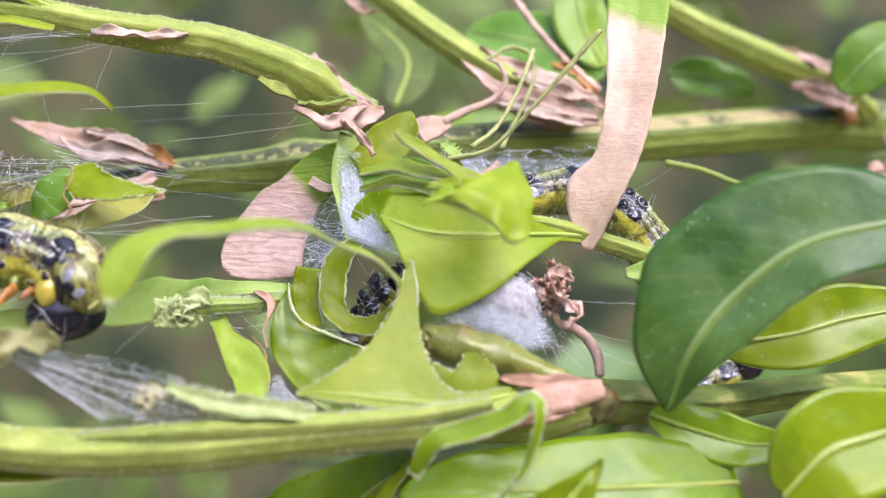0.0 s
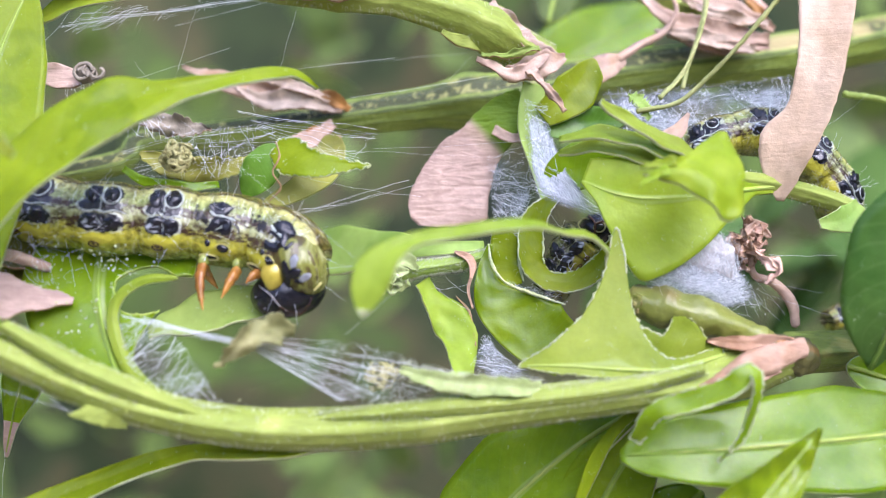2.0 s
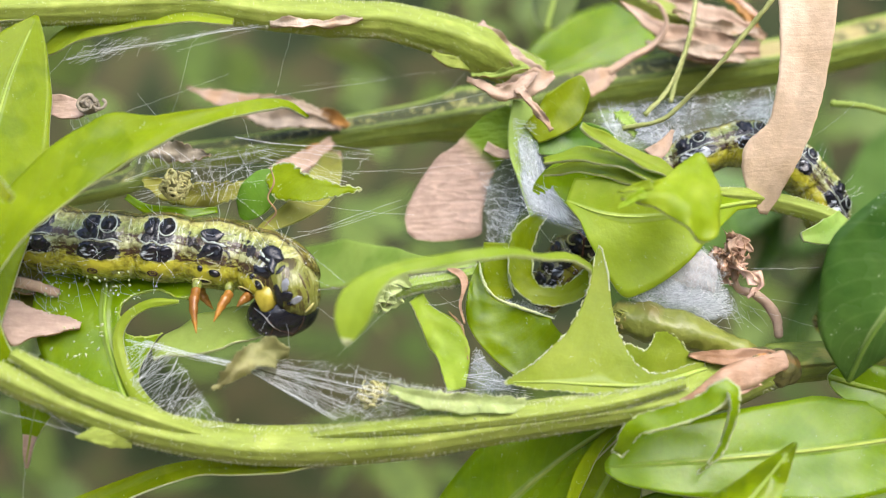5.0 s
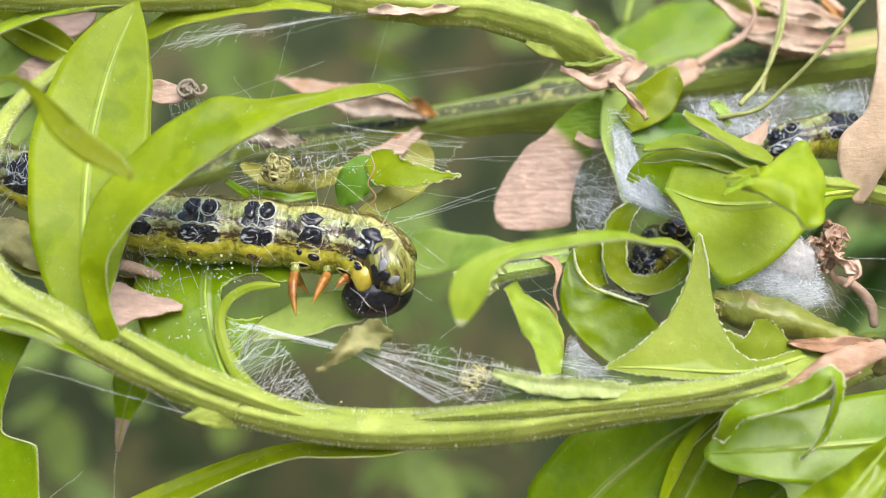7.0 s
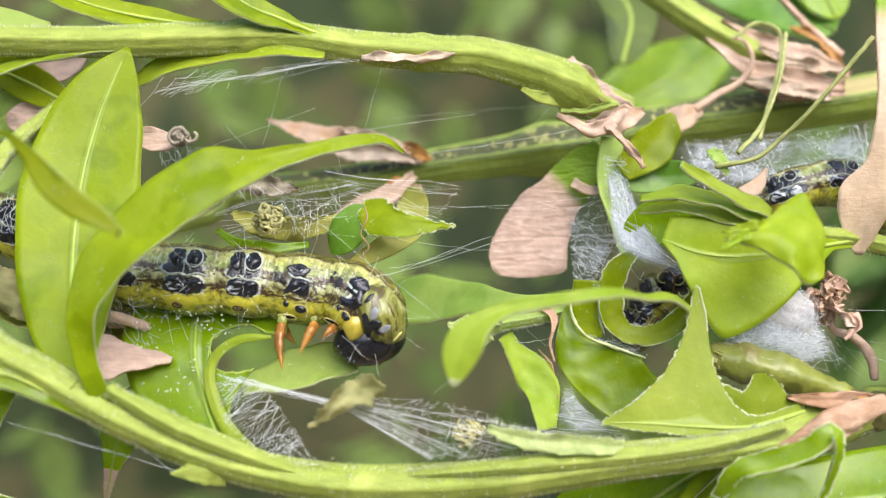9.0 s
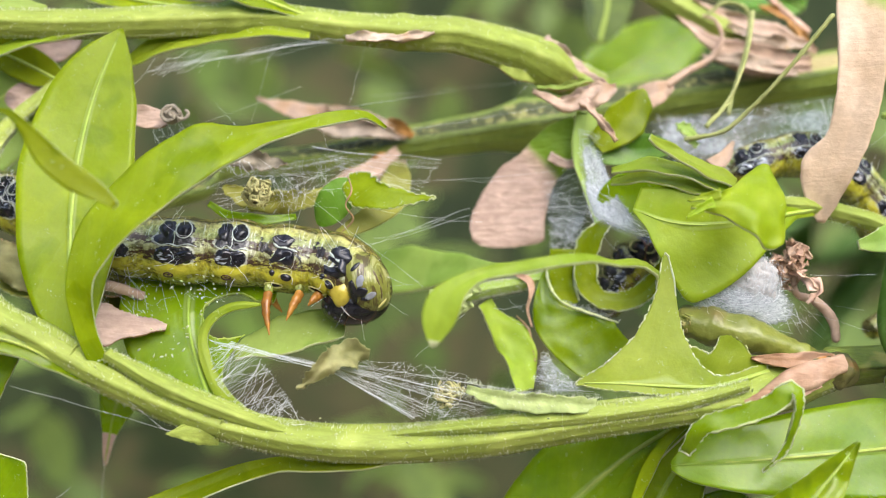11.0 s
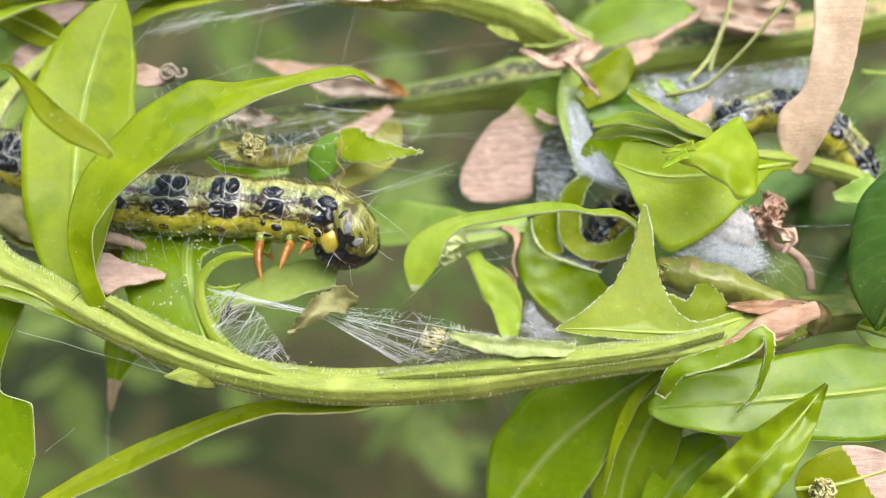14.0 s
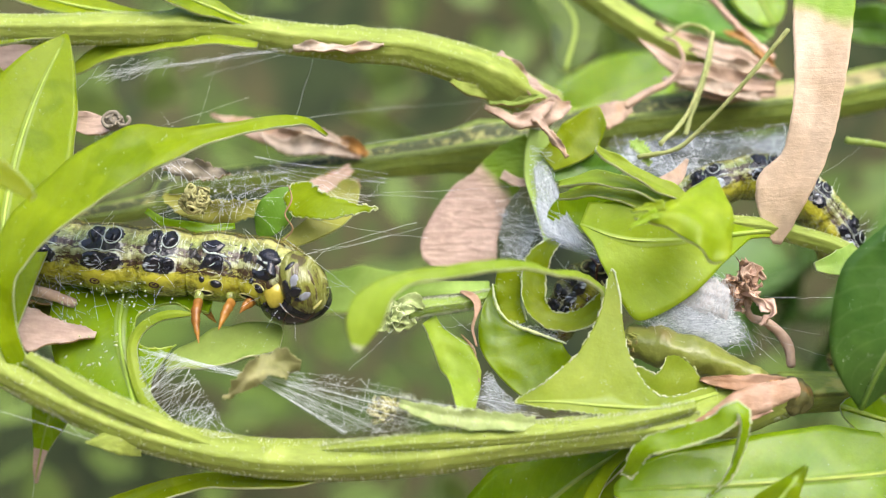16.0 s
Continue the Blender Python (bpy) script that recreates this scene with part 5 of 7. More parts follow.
    leaf(t, "leaf", [(12.9, -7.0, 5.7), (15.4, -8.0, 5.9), (19.5, -9.0, 4.9)], 0.6, prof=[(0, 0.2, 0.2), (0.4, 0.55, 0.5), (1, 0.4, 0.4)], fold=0.25, facing=(0, -1, 0.6), seed=49, mat=LIT, rib=False)
    stem(t, "petiole", [(22.5, -7.3, 4.2), (25.0, -6.4, 4.15), (28.5, -4.6, 3.75), (32.0, -4.7, 2.7), (33.4, -5.0, 1.4), (34.9, -5.0, -0.9), (35.6, -5.0, -3.7)], [0.35, 0.55, 0.58, 0.55, 0.55], STEM, 40, (), 60, 7)
    leaf(t, "leaf", [(32.9, -5.0, 2.8), (31.7, -6.0, 1.8), (29.8, -6.5, 1.4)], 1.0, seed=50, mat=PALE, rib=False, prof=[(0, 0.4, 0.4), (0.5, 1.0, 0.9), (1, 0.3, 0.3)])
    # pale stalk and leaves behind, bound with silk
    leaf(t, "leaf", [(12.1, -1.0, 11.0), (11.7, -1.5, 8.2), (12.2, -3.0, 5.4), (12.7, -4.0, 3.0)], 0.9, prof=[(0, 0.8, 0.8), (0.5, 0.9, 0.8), (1, 0.5, 0.5)], seed=51, mat=PALE, rib=False)
    leaf(t, "leaf", [(12.5, -2.0, 8.6), (14.3, -2.0, 10.1), (16.1, -1.5, 12.6)], 1.7, seed=52, mat=YOUNG, prof=[(0, 0.8, 0.8), (0.5, 1.4, 1.7), (0.85, 0.7, 1.2), (1, 0.2, 0.2)], rib=False)
    leaf(t, "leaf", [(12.2, -1.5, 8.0), (15.1, -1.5, 8.3), (18.2, -2.0, 8.4)], 1.2, seed=53, mat=OLD, rib=False)
    leaf(t, "leaf", [(17.9, -4.0, 9.9), (18.9, -4.0, 9.3), (19.3, -4.0, 8.2)], 0.5, seed=54, mat=PALE, ragged=0.25, rib=False)
    leaf(t, "leaf", [(12.5, -3.5, 4.2), (15.4, -4.5, 5.3), (18.8, -6.0, 5.7)], 1.6, seed=57, mat=MID, rib=False)
    leaf(t, "bract", [(20.3, -5.0, 6.7), (21.1, -5.0, 7.5), (21.7, -5.0, 8.6)], 0.5, prof=[(0, 0.8, 0.5), (0.5, 0.5, 0.4), (1, 0.1, 0.1)], seed=55, mat=PINK, rim=TANRIM, rib=False, nu=14, nv=6)
    leaf(t, "bract", [(6.6, -3.7, -0.5), (7.5, -4.0, -1.1), (7.65, -4.3, -2.0), (7.45, -4.4, -3.0), (7.75, -4.5, -4.2)], 0.4, prof=[(0, 0.08, 0.08), (0.2, 0.4, 0.12), (0.38, 0.4, 0.12), (0.5, 0.12, 0.1), (1, 0.06, 0.06)], seed=56, mat=SALMON, rim=TANRIM, rib=False, nu=24, nv=6, label="salmon dry bract")


def green_brown_leaf():
    ob = thing("withered_leaf", (11.3, 0.6, 10.5), "withered tan box leaf with a green base, bitten and webbed", "dead leaf")
    leaf(ob, "blade", [(11.4, 0.6, 10.6), (9.6, 1.2, 8.5), (7.4, 1.8, 5.7), (5.4, 2.1, 3.3), (4.1, 2.1, 1.7)], 3,
         prof=[(0, 0.5, 0.5), (0.12, 1.3, 1.2), (0.26, 1.8, 1.5), (0.4, 1.8, 1.6), (0.51, 2.3, 2.1), (0.62, 3.0, 2.1), (0.71, 3.9, 2.0), (0.76, 3.6, 1.9), (0.87, 2.5, 1.6), (0.95, 1.4, 1.1), (1, 0.4, 0.3)],
         mat=WITHERED, rim=WITHERED, rib=False, seed=60, fold=0.04, cup=-0.06, nu=64, nv=22, ragged=0.05)
    leaf(ob, "stalk", [(9.4, 0.5, 7.9), (10.6, 0.2, 7.4), (12.1, -0.5, 7.5)], 0.4, prof=[(0, 0.5, 0.2), (0.4, 0.35, 0.3), (1, 0.3, 0.3)], mat=PINK, rim=TANRIM, rib=False, nu=14, nv=6)


def hanging_leaf():
    ob = thing("dry_leaf", (30.4, -6.0, 20.2), "dry curled tan leaf hanging down, green at its stalk", "dead leaf")
    leaf(ob, "blade", [(30.6, -6.0, 20.6), (30.2, -6.5, 16.9), (29.9, -7.0, 13.6), (29.4, -7.0, 10.5), (28.8, -6.7, 8.2), (28.1, -6.3, 6.2), (27.7, -5.8, 4.6), (27.6, -5.4, 2.9)], 2,
         prof=[(0, 2.1, 2.1), (0.21, 1.9, 1.85), (0.4, 1.6, 1.6), (0.57, 1.5, 1.4), (0.66, 1.45, 1.35), (0.70, 1.4, 1.5), (0.74, 1.35, 1.95), (0.79, 1.3, 2.3), (0.84, 1.2, 2.1), (0.9, 1.0, 1.5), (0.95, 0.7, 0.9), (1, 0.2, 0.3)],
         mat=STRAW, rim=STRAW, rib=False, seed=61, fold=0.16, ragged=0.05, thick=0.35, facing=(-0.1, -1, 0.25), facing2=(-0.3, -1, 0.2), nu=60, nv=16)
    v, f, u = tube([(30.6, -6.1, 20.5), (30.9, -5.8, 22.1), (31.4, -4.9, 24.1)], [0.7, 0.45, 0.4], 10, 20)
    part("stalk", v, f, MID, ob, "short green leaf stalk", uvs=u)


# ---- upper shoot ----
def upper_shoot():
    t = thing("upper_shoot", (13.1, 0.5, 12.9), "green box twig with dry bracts at its node", "plant shoot")
    main = [(13.2, 0.8, 12.7), (11.0, 0.2, 13.7), (8.5, -1.0, 14.9), (5.7, -1.5, 15.8), (2.5, -2.0, 16.5), (0.6, -2.5, 16.5), (-4.8, -3.0, 16.8), (-10.5, -3.0, 17.5), (-16.1, -3.5, 17.3), (-23.5, -4.0, 17.0), (-31.2, -4.5, 17.1)]
    stem(t, "stem", main, [1.3, 1.35, 1.1, 1.0, 0.95, 1.0, 0.9, 0.9], STEM, 110, [(0.1, 0.2, 0.02), (0.34, 0.12, 0.012), (0.6, 0.3, 0.015)], 420, 8)
    leaf(t, "leaf", [(-8.0, -3.6, 17.6), (-10.4, -4.0, 18.5), (-12.9, -4.5, 19.5), (-15.1, -5.0, 21.3)], 1.2, prof=[(0, 0.3, 0.3), (0.4, 0.9, 0.8), (1, 1.6, 1.5)], seed=70, facing=(0, -1, 0.6))
    leaf(t, "leaf", [(-7.6, -3.6, 16.3), (-11.2, -3.6, 16.7), (-15.0, -3.2, 16.5), (-18.2, -2.8, 15.7), (-21.5, -2.4, 14.0)], 0.7, prof=[(0, 0.35, 0.4), (0.3, 0.75, 0.8), (0.6, 0.9, 0.9), (0.85, 0.6, 0.7), (1, 0.1, 0.1)], seed=71, mat=SOFT, facing=(0, -1, 0.3), fold=0.3, rib=False)
    leaf(t, "leaf", [(-12.0, -3.2, 18.0), (-18.2, -2.8, 18.6), (-24.0, -2.6, 19.9), (-27.5, -2.4, 21.9)], 1.0, prof=[(0, 0.3, 0.3), (0.4, 0.7, 0.8), (0.8, 1.2, 1.2), (1, 1.0, 1.0)], seed=72, facing=(0, -1, 0.7))
    leaf(t, "leaf", [(-19.2, -4.2, 16.8), (-24.2, -4.2, 16.4), (-27.9, -4.0, 15.7), (-31.0, -3.6, 14.4), (-33.6, -3.4, 12.6)], 1, prof=[(0, 0.3, 0.3), (0.3, 0.42, 0.4), (0.7, 0.5, 0.45), (1, 0.4, 0.4)], seed=74, mat=SOFT, rib=False, facing=(0, -1, 0.5))
    leaf(t, "leaf", [(-25.9, -3.9, 18.0), (-29.1, -4.1, 18.5), (-34.0, -4.2, 18.9)], 1, prof=[(0, 0.3, 0.3), (0.4, 0.9, 0.9), (1, 1.1, 1.0)], seed=73, mat=PALE, rib=False, facing=(0, -1, 0.4))
    def bract(pts, prof, seed, mat=PINK, facing=(0, -1, 0.2)):
        leaf(t, "bract", pts, 1, prof=prof, seed=seed, mat=mat, rim=TANRIM, rib=False, nu=28, nv=10, facing=facing, fold=0.25, wave=0.35, ragged=0.06)
    strip = [(0, 0.3, 0.3), (0.4, 0.55, 0.5), (0.8, 0.4, 0.35), (1, 0.15, 0.15)]
    bract([(-5.1, -3.8, 16.0), (-2.1, -3.9, 15.9), (1.1, -3.8, 16.3)], [(0, 0.15, 0.2), (0.2, 0.36, 0.3), (0.6, 0.3, 0.36), (0.85, 0.2, 0.3), (1, 0.08, 0.08)], 75, CREAMY)
    bract([(13.5, -0.8, 12.5), (11.1, -1.0, 14.6), (9.1, -1.0, 16.5)], [(0, 0.5, 0.5), (0.4, 0.8, 0.5), (0.8, 0.6, 0.4), (1, 0.3, 0.2)], 76, TAN)
    bract([(12.8, -1.5, 13.0), (12.1, -2.0, 12.2), (10.6, -2.0, 11.5), (8.2, -1.2, 12.4)], strip, 77)
    bract([(11.7, -2.0, 11.7), (12.7, -3.5, 10.1), (13.7, -4.2, 8.6)], [(0, 0.4, 0.4), (0.5, 0.28, 0.25), (1, 0.15, 0.15)], 78)
    bract([(9.9, -0.8, 11.5), (12.0, -1.2, 12.0), (14.1, -0.6, 12.7)], [(0, 0.3, 0.3), (0.4, 0.9, 0.9), (0.8, 0.8, 0.7), (1, 0.2, 0.2)], 79)
    bract([(8.4, -1.8, 12.8), (10.3, -2.2, 12.8), (12.3, -2.0, 13.3)], [(0, 0.15, 0.15), (0.5, 0.25, 0.25), (1, 0.2, 0.2)], 80, PALE)
    leaf(t, "bract", [(8.5, -1.0, 13.4), (6.9, -1.8, 13.6), (5.7, -2.0, 14.2)], 0.5, prof=[(0, 0.3, 0.5), (0.6, 0.3, 0.5), (1, 0.1, 0.2)], mat=STEM, rim=TANRIM, rib=False, nu=14, nv=6)


# ---- back branch ----
def back_branch():
    t = thing("box_branch", (62.0, 19.0, 20.9), "older dull green box branch with dry bracts and moss-like stains", "branch")
    main = [(63.6, 20.0, 21.5), (54.5, 18.0, 20.3), (43.2, 14.0, 17.8), (35.4, 11.0, 15.8), (28.3, 9.0, 14.5), (19.6, 8.0, 13.2), (11.1, 8.0, 11.5), (4.9, 8.0, 10.5), (-1.2, 8.0, 9.6), (-7.3, 8.0, 8.6), (-16.0, 9.0, 7.7), (-17.5, 7.0, 6.0), (-25.0, 6.0, 4.3)]
    stem(t, "stem", main, [1.7, 1.65, 1.6, 1.55, 1.5, 1.5, 1.3, 0.95, 0.8, 0.7], OLDBARK, 120, [(0.08, 0.25, 0.02), (0.62, 0.35, 0.02)], 0, 9, ridge=0.16)
    stem(t, "twig", [(12.5, 9.0, 26.4), (17.4, 7.5, 22.3), (21.3, 6.5, 19.5), (25.3, 6.5, 17.4), (28.6, 8.0, 15.8)], [0.85, 0.95, 1.0, 1.1], STEM, 40, (), 60, 10)
    stem(t, "twig", [(36.3, 13.0, 28.2), (41.1, 13.0, 25.8), (45.8, 13.0, 23.9), (51.6, 14.5, 22.5), (55.6, 17.0, 20.9)], [1.0, 1.2, 1.3, 1.4], STEM, 40, [(0.7, 0.15, 0.05)], 60, 11)
    def bract(pts, w, seed, mat=PINK):
        leaf(t, "bract", pts, w, prof=[(0, 0.4 * w, 0.4 * w), (0.35, w, 0.9 * w), (0.7, 0.8 * w, 0.7 * w), (1, 0.08, 0.08)], seed=seed, mat=mat, rim=TANRIM, rib=False, nu=36, nv=12, fold=0.35, wave=0.28, ragged=0.1)
    bract([(-1.1, 6.5, 10.2), (-5.2, 6.2, 11.1), (-8.9, 6.5, 11.9), (-13.0, 7.5, 13.2)], 1.15, 85)
    bract([(-1.6, 5.9, 10.0), (-4.2, 5.5, 10.6), (-6.8, 5.6, 10.6), (-9.0, 6.0, 11.6)], 0.85, 185, CREAMY)
    bract([(-2.0, 5.6, 10.6), (-4.6, 5.2, 11.6), (-7.4, 5.6, 12.3)], 0.5, 186, CREAMY)
    bract([(-0.6, 5.8, 10.0), (-2.0, 5.3, 10.8), (-3.6, 5.4, 11.2)], 0.55, 187, RUST)
    bract([(29.0, 4.9, 14.6), (25.0, 4.4, 15.4), (21.6, 4.6, 16.0)], 0.65, 188, CREAMY)
    bract([(30.0, 5.0, 16.6), (26.4, 4.6, 17.2), (23.6, 4.8, 18.2)], 0.45, 189, CREAMY)
    bract([(52.6, 12.6, 20.8), (49.6, 12.0, 21.6), (47.4, 12.2, 21.6)], 0.45, 190, CREAMY)
    bract([(-1.2, 6.0, 7.8), (-4.9, 5.0, 6.8), (-8.3, 4.0, 5.2)], 0.9, 86)
    bract([(30.3, 5.5, 15.6), (26.3, 5.0, 16.0), (22.9, 5.0, 16.9), (19.8, 5.0, 19.1)], 1.0, 87)
    bract([(30.8, 6.0, 16.4), (27.7, 5.5, 17.8), (24.7, 5.5, 18.8), (21.2, 6.0, 20.5)], 0.7, 88)
    bract([(30.3, 5.5, 15.1), (25.9, 5.0, 15.1), (22.6, 5.0, 15.6)], 0.8, 89)
    bract([(51.8, 12.5, 22.8), (49.4, 12.3, 23.7), (46.4, 12.5, 25.1)], 0.6, 90)
    bract([(53.6, 14.0, 20.3), (50.5, 13.5, 21.2), (47.6, 13.5, 22.0)], 0.8, 91)
    bract([(53.3, 15.0, 22.4), (53.3, 15.0, 20.9), (53.2, 15.5, 19.3)], 0.6, 92)
    bract([(10.3, 10.0, 26.3), (12.1, 9.5, 24.5), (13.4, 9.0, 24.1)], 0.6, 93)
    bract([(30.5, 7.0, 17.2), (28.8, 7.5, 19.5), (26.9, 8.0, 20.5)], 0.5, 98, RUST)
    for k, (p, r) in enumerate([((-3.0, 5.5, 8.1), 0.9), ((-2.1, 6.0, 7.6), 0.8), ((53.4, 15.5, 20.1), 0.9)]):
        v, f, u = ball(p, (r, r * 0.7, r * 0.6), None, 10, 14, 0.04, k)
        v = [x + 0.3 * noise.noise_vector(Vector(x) * 1.3) for x in v]
        part("bud", v, f, RUST, t, uvs=u)
    bract([(-1.7, 5.0, 8.8), (-3.5, 3.0, 7.3), (-5.5, 1.0, 6.1), (-7.7, -1.0, 4.7)], 0.8, 94)
    # leaves on it
    leaf(t, "leaf", [(-4.8, -6.0, 6.1), (-2.4, -7.2, 5.1), (1.1, -7.6, 4.7)], 1.3, prof=[(0, 0.4, 0.9), (0.2, 0.9, 1.6), (0.5, 0.5, 1.2), (0.8, 0.2, 0.5), (1, 0.05, 0.05)], seed=95, crust=True, ragged=0.12, mat=YOUNG, fold=0.1, rib=False, label="folded leaf with a toothed chewed edge")
    leaf(t, "leaf", [(-4.6, -6.2, 6.0), (-5.7, -6.2, 4.5), (-6.9, -5.5, 2.9)], 1.2, seed=96, mat=OLD, rib=False)
    v, f, u = tube([(-4.8, -6.9, 6.2), (-4.5, -7.4, 5.2), (-4.9, -7.5, 4.2), (-4.4, -7.3, 3.3), (-5.2, -6.9, 2.4)], [0.03, 0.07, 0.05, 0.07, 0.03], 8, 36, rough=0.2)
    part("dry_edge", v, f, TANRIM, t, "brown dry edge of a chewed leaf", uvs=u)
    leaf(t, "leaf", [(-1.7, 4.0, 7.9), (-1.9, -3.0, 5.0), (-3.2, -5.0, 3.6), (-6.0, -5.5, 2.0)], 1.1, seed=97, mat=OLIVE, rib=False)
    leaf(t, "leaf", [(31.7, 12.0, 20.9), (27.1, 14.0, 24.2), (20.8, 15.0, 25.4)], 2.8, seed=99, mat=OLD)
    leaf(t, "leaf", [(31.9, 12.0, 21.9), (30.2, 13.0, 26.0), (29.3, 14.0, 31.4)], 2.4, seed=100, mat=MID)
    leaf(t, "leaf", [(50.1, 9.0, 20.1), (52.1, 8.0, 22.4), (55.1, 8.0, 25.3)], 2.4, seed=101, mat=OLD)
    leaf(t, "leaf", [(13.8, 26.0, 15.1), (20.6, 29.0, 19.0), (28.3, 32.0, 23.3)], 3.6, seed=102, mat=MID)
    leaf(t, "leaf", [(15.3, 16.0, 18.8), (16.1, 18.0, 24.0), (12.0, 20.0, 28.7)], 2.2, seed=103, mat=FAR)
    leaf(t, "leaf", [(38.1, 16.0, 23.2), (41.9, 16.0, 23.0), (45.8, 16.0, 22.2)], 1.8, seed=104, mat=OLD)
    # dry curl and tendrils
    curl = leaf(t, "dry_curl", [(16.7, 2.0, 12.3), (17.6, 2.2, 12.8), (19.0, 2.6, 13.4)], 1.0, prof=[(0, 1.0, 0.9), (0.5, 0.9, 0.9), (1, 0.3, 0.3)], mat=PINK, rim=TANRIM, rib=False, nu=14, nv=8, seed=105)
    v, f, u = tube([(18.5, 2.6, 13.4), (20.1, 3.0, 14.5), (21.9, 3.5, 15.5), (23.0, 4.0, 17.1), (22.5, 4.0, 18.5), (21.6, 4.0, 18.9)], [0.35, 0.25, 0.12], 7, 40)
    part("curled_stalk", v, f, PINK, curl, uvs=u)
    for pts, r, mat in (([(21.8, 4.0, 18.9), (23.2, 4.0, 19.9), (24.8, 4.0, 19.5), (25.1, 4.0, 18.0), (24.4, 3.0, 15.5), (23.1, 1.0, 12.6), (22.5, 0.0, 11.0)], 0.16, TENDRIL),
                        ([(24.6, 1.0, 18.6), (23.3, -2.0, 14.8), (21.8, -3.0, 11.6), (20.0, -4.0, 9.7)], 0.17, TENDRIL),
                        ([(27.6, -8.0, 16.7), (24.4, -7.0, 12.7), (22.1, -5.5, 10.2), (20.8, -4.8, 9.2), (18.5, -4.0, 8.8)], 0.17, TENDRIL),
                        ([(23.9, 10.0, 26.8), (25.9, 9.0, 23.6), (28.0, 8.0, 20.8), (30.5, 7.0, 18.1)], 0.3, DRIED),
                        ([(34.2, 1.0, 10.9), (37.2, 1.5, 10.6), (40.7, 2.0, 9.5)], 0.25, PALE)):
        v, f, u = tube(pts, [r, r * 0.8, r], 8, 60, rough=0.2)
        part("tendril", v, f, mat, t, uvs=u)
    v, f, u = merge([ball(np.array((54.9, 12.0, 14.7)) + np.random.RandomState(k).normal(0, 1, 3), (0.7, 0.4, 0.6), None, 5, 7, 0.4, k) for k in range(14)])
    part("dry_flower_head", v, f, DRIED, t, uvs=u)


def left_leaves():
    t = thing("left_shoot", (-25.0, -7.0, 11.9), "leaves and dry scraps at the back of the fork", "plant shoot")
    leaf(t, "leaf", [(-25.2, -2.0, 13.1), (-28.7, -1.0, 14.9), (-32.6, -1.0, 16.6)], 1.3, seed=110, mat=YOUNG)
    leaf(t, "leaf", [(-27.2, 0.0, 14.6), (-29.4, 0.0, 13.1), (-32.6, 0.0, 10.8)], 1.6, seed=111, mat=PALE)
    leaf(t, "leaf", [(-27.9, 1.0, 12.5), (-31.0, 1.0, 9.5), (-33.7, 0.0, 5.6)], 2.2, seed=112, mat=PALE)
    leaf(t, "leaf", [(-27.0, 1.0, 14.7), (-30.0, 1.0, 13.9), (-34.8, 1.0, 12.6)], 2.8, seed=118, mat=PALE)
    leaf(t, "bract", [(-29.1, 1.0, 15.8), (-26.9, 1.0, 16.0), (-24.9, 1.0, 16.9)], 1.1, seed=113, mat=TAN, rim=TANRIM, rib=False)
    leaf(t, "bract", [(-29.8, -1.0, 12.0), (-28.1, -1.0, 12.4), (-26.1, -1.0, 13.2)], 1.1, seed=114, mat=TAN, rim=TANRIM, rib=False)
    leaf(t, "bract", [(-20.4, -4.0, 11.0), (-18.9, -4.0, 10.5), (-17.2, -4.5, 10.2)], 0.8, seed=115, mat=TAN, rim=TANRIM, rib=False)
    leaf(t, "bract", [(-21.2, -10.0, -2.0), (-19.1, -9.4, -3.1), (-16.6, -8.8, -3.8)], 1, prof=[(0, 0.3, 0.6), (0.18, 0.4, 1.8), (0.38, 0.4, 2.7), (0.5, 0.45, 1.7), (0.75, 0.45, 0.8), (1, 0.25, 0.2)], ragged=0.08, seed=116, facing=(0, -1, 0.7), mat=TAN, rim=TANRIM, rib=False, label="torn dry tan leaf scrap")
    v, f, u = tube([(-22.0, -8.0, -0.8), (-20.1, -8.0, -1.2), (-18.4, -7.5, -1.8)], [0.35, 0.4, 0.3], 7, 16, rough=0.1)
    part("dry_stalk", v, f, PINK, t, uvs=u)
    # Thin dark tube laid along the stem's upper edge.
    v, f, u = tube([(-18.2, -13.0, -5.8), (-15.5, -12.6, -7.0), (-12.9, -12.0, -8.6)], [0.2, 0.4, 0.2], 7, 16, rough=0.1)
    part("dry_stalk", v, f, BARK, t, uvs=u)
    leaf(t, "leaf", [(-31.0, -3.0, 1.0), (-26.0, -3.2, -0.8), (-20.5, -3.6, -1.6), (-16.8, -4.2, -1.9), (-13.6, -4.4, -1.4)], 2.4, seed=119, mat=OLIVE, facing=(0, -1, 0.5), wave=0.7, ragged=0.12, nu=60, label="dull olive leaf under loose silk and crumbs")
    leaf(t, "leaf", [(-24.5, -5.0, -0.8), (-21.0, -5.4, -1.5), (-17.6, -5.6, -1.2), (-14.0, -5.6, -1.7)], 1.0, seed=120, mat=OLIVE_DRY, rim=TANRIM, rib=False, wave=0.6, ragged=0.15, facing=(0, -1, 0.7))
    leaf(t, "leaf", [(-30.5, -3.5, 1.5), (-28.0, -4.5, 0.2), (-26.4, -5.0, -1.6)], 1.3, seed=121, mat=OLIVE_DRY, rim=TANRIM, rib=False, wave=0.6, ragged=0.1)
    leaf(t, "bract", [(-14.8, -3.5, 8.6), (-12.3, -3.8, 7.6), (-9.2, -4.0, 7.2)], 0.7, seed=122, mat=GREYCURL, rim=TANRIM, rib=False, wave=0.5, ragged=0.15)
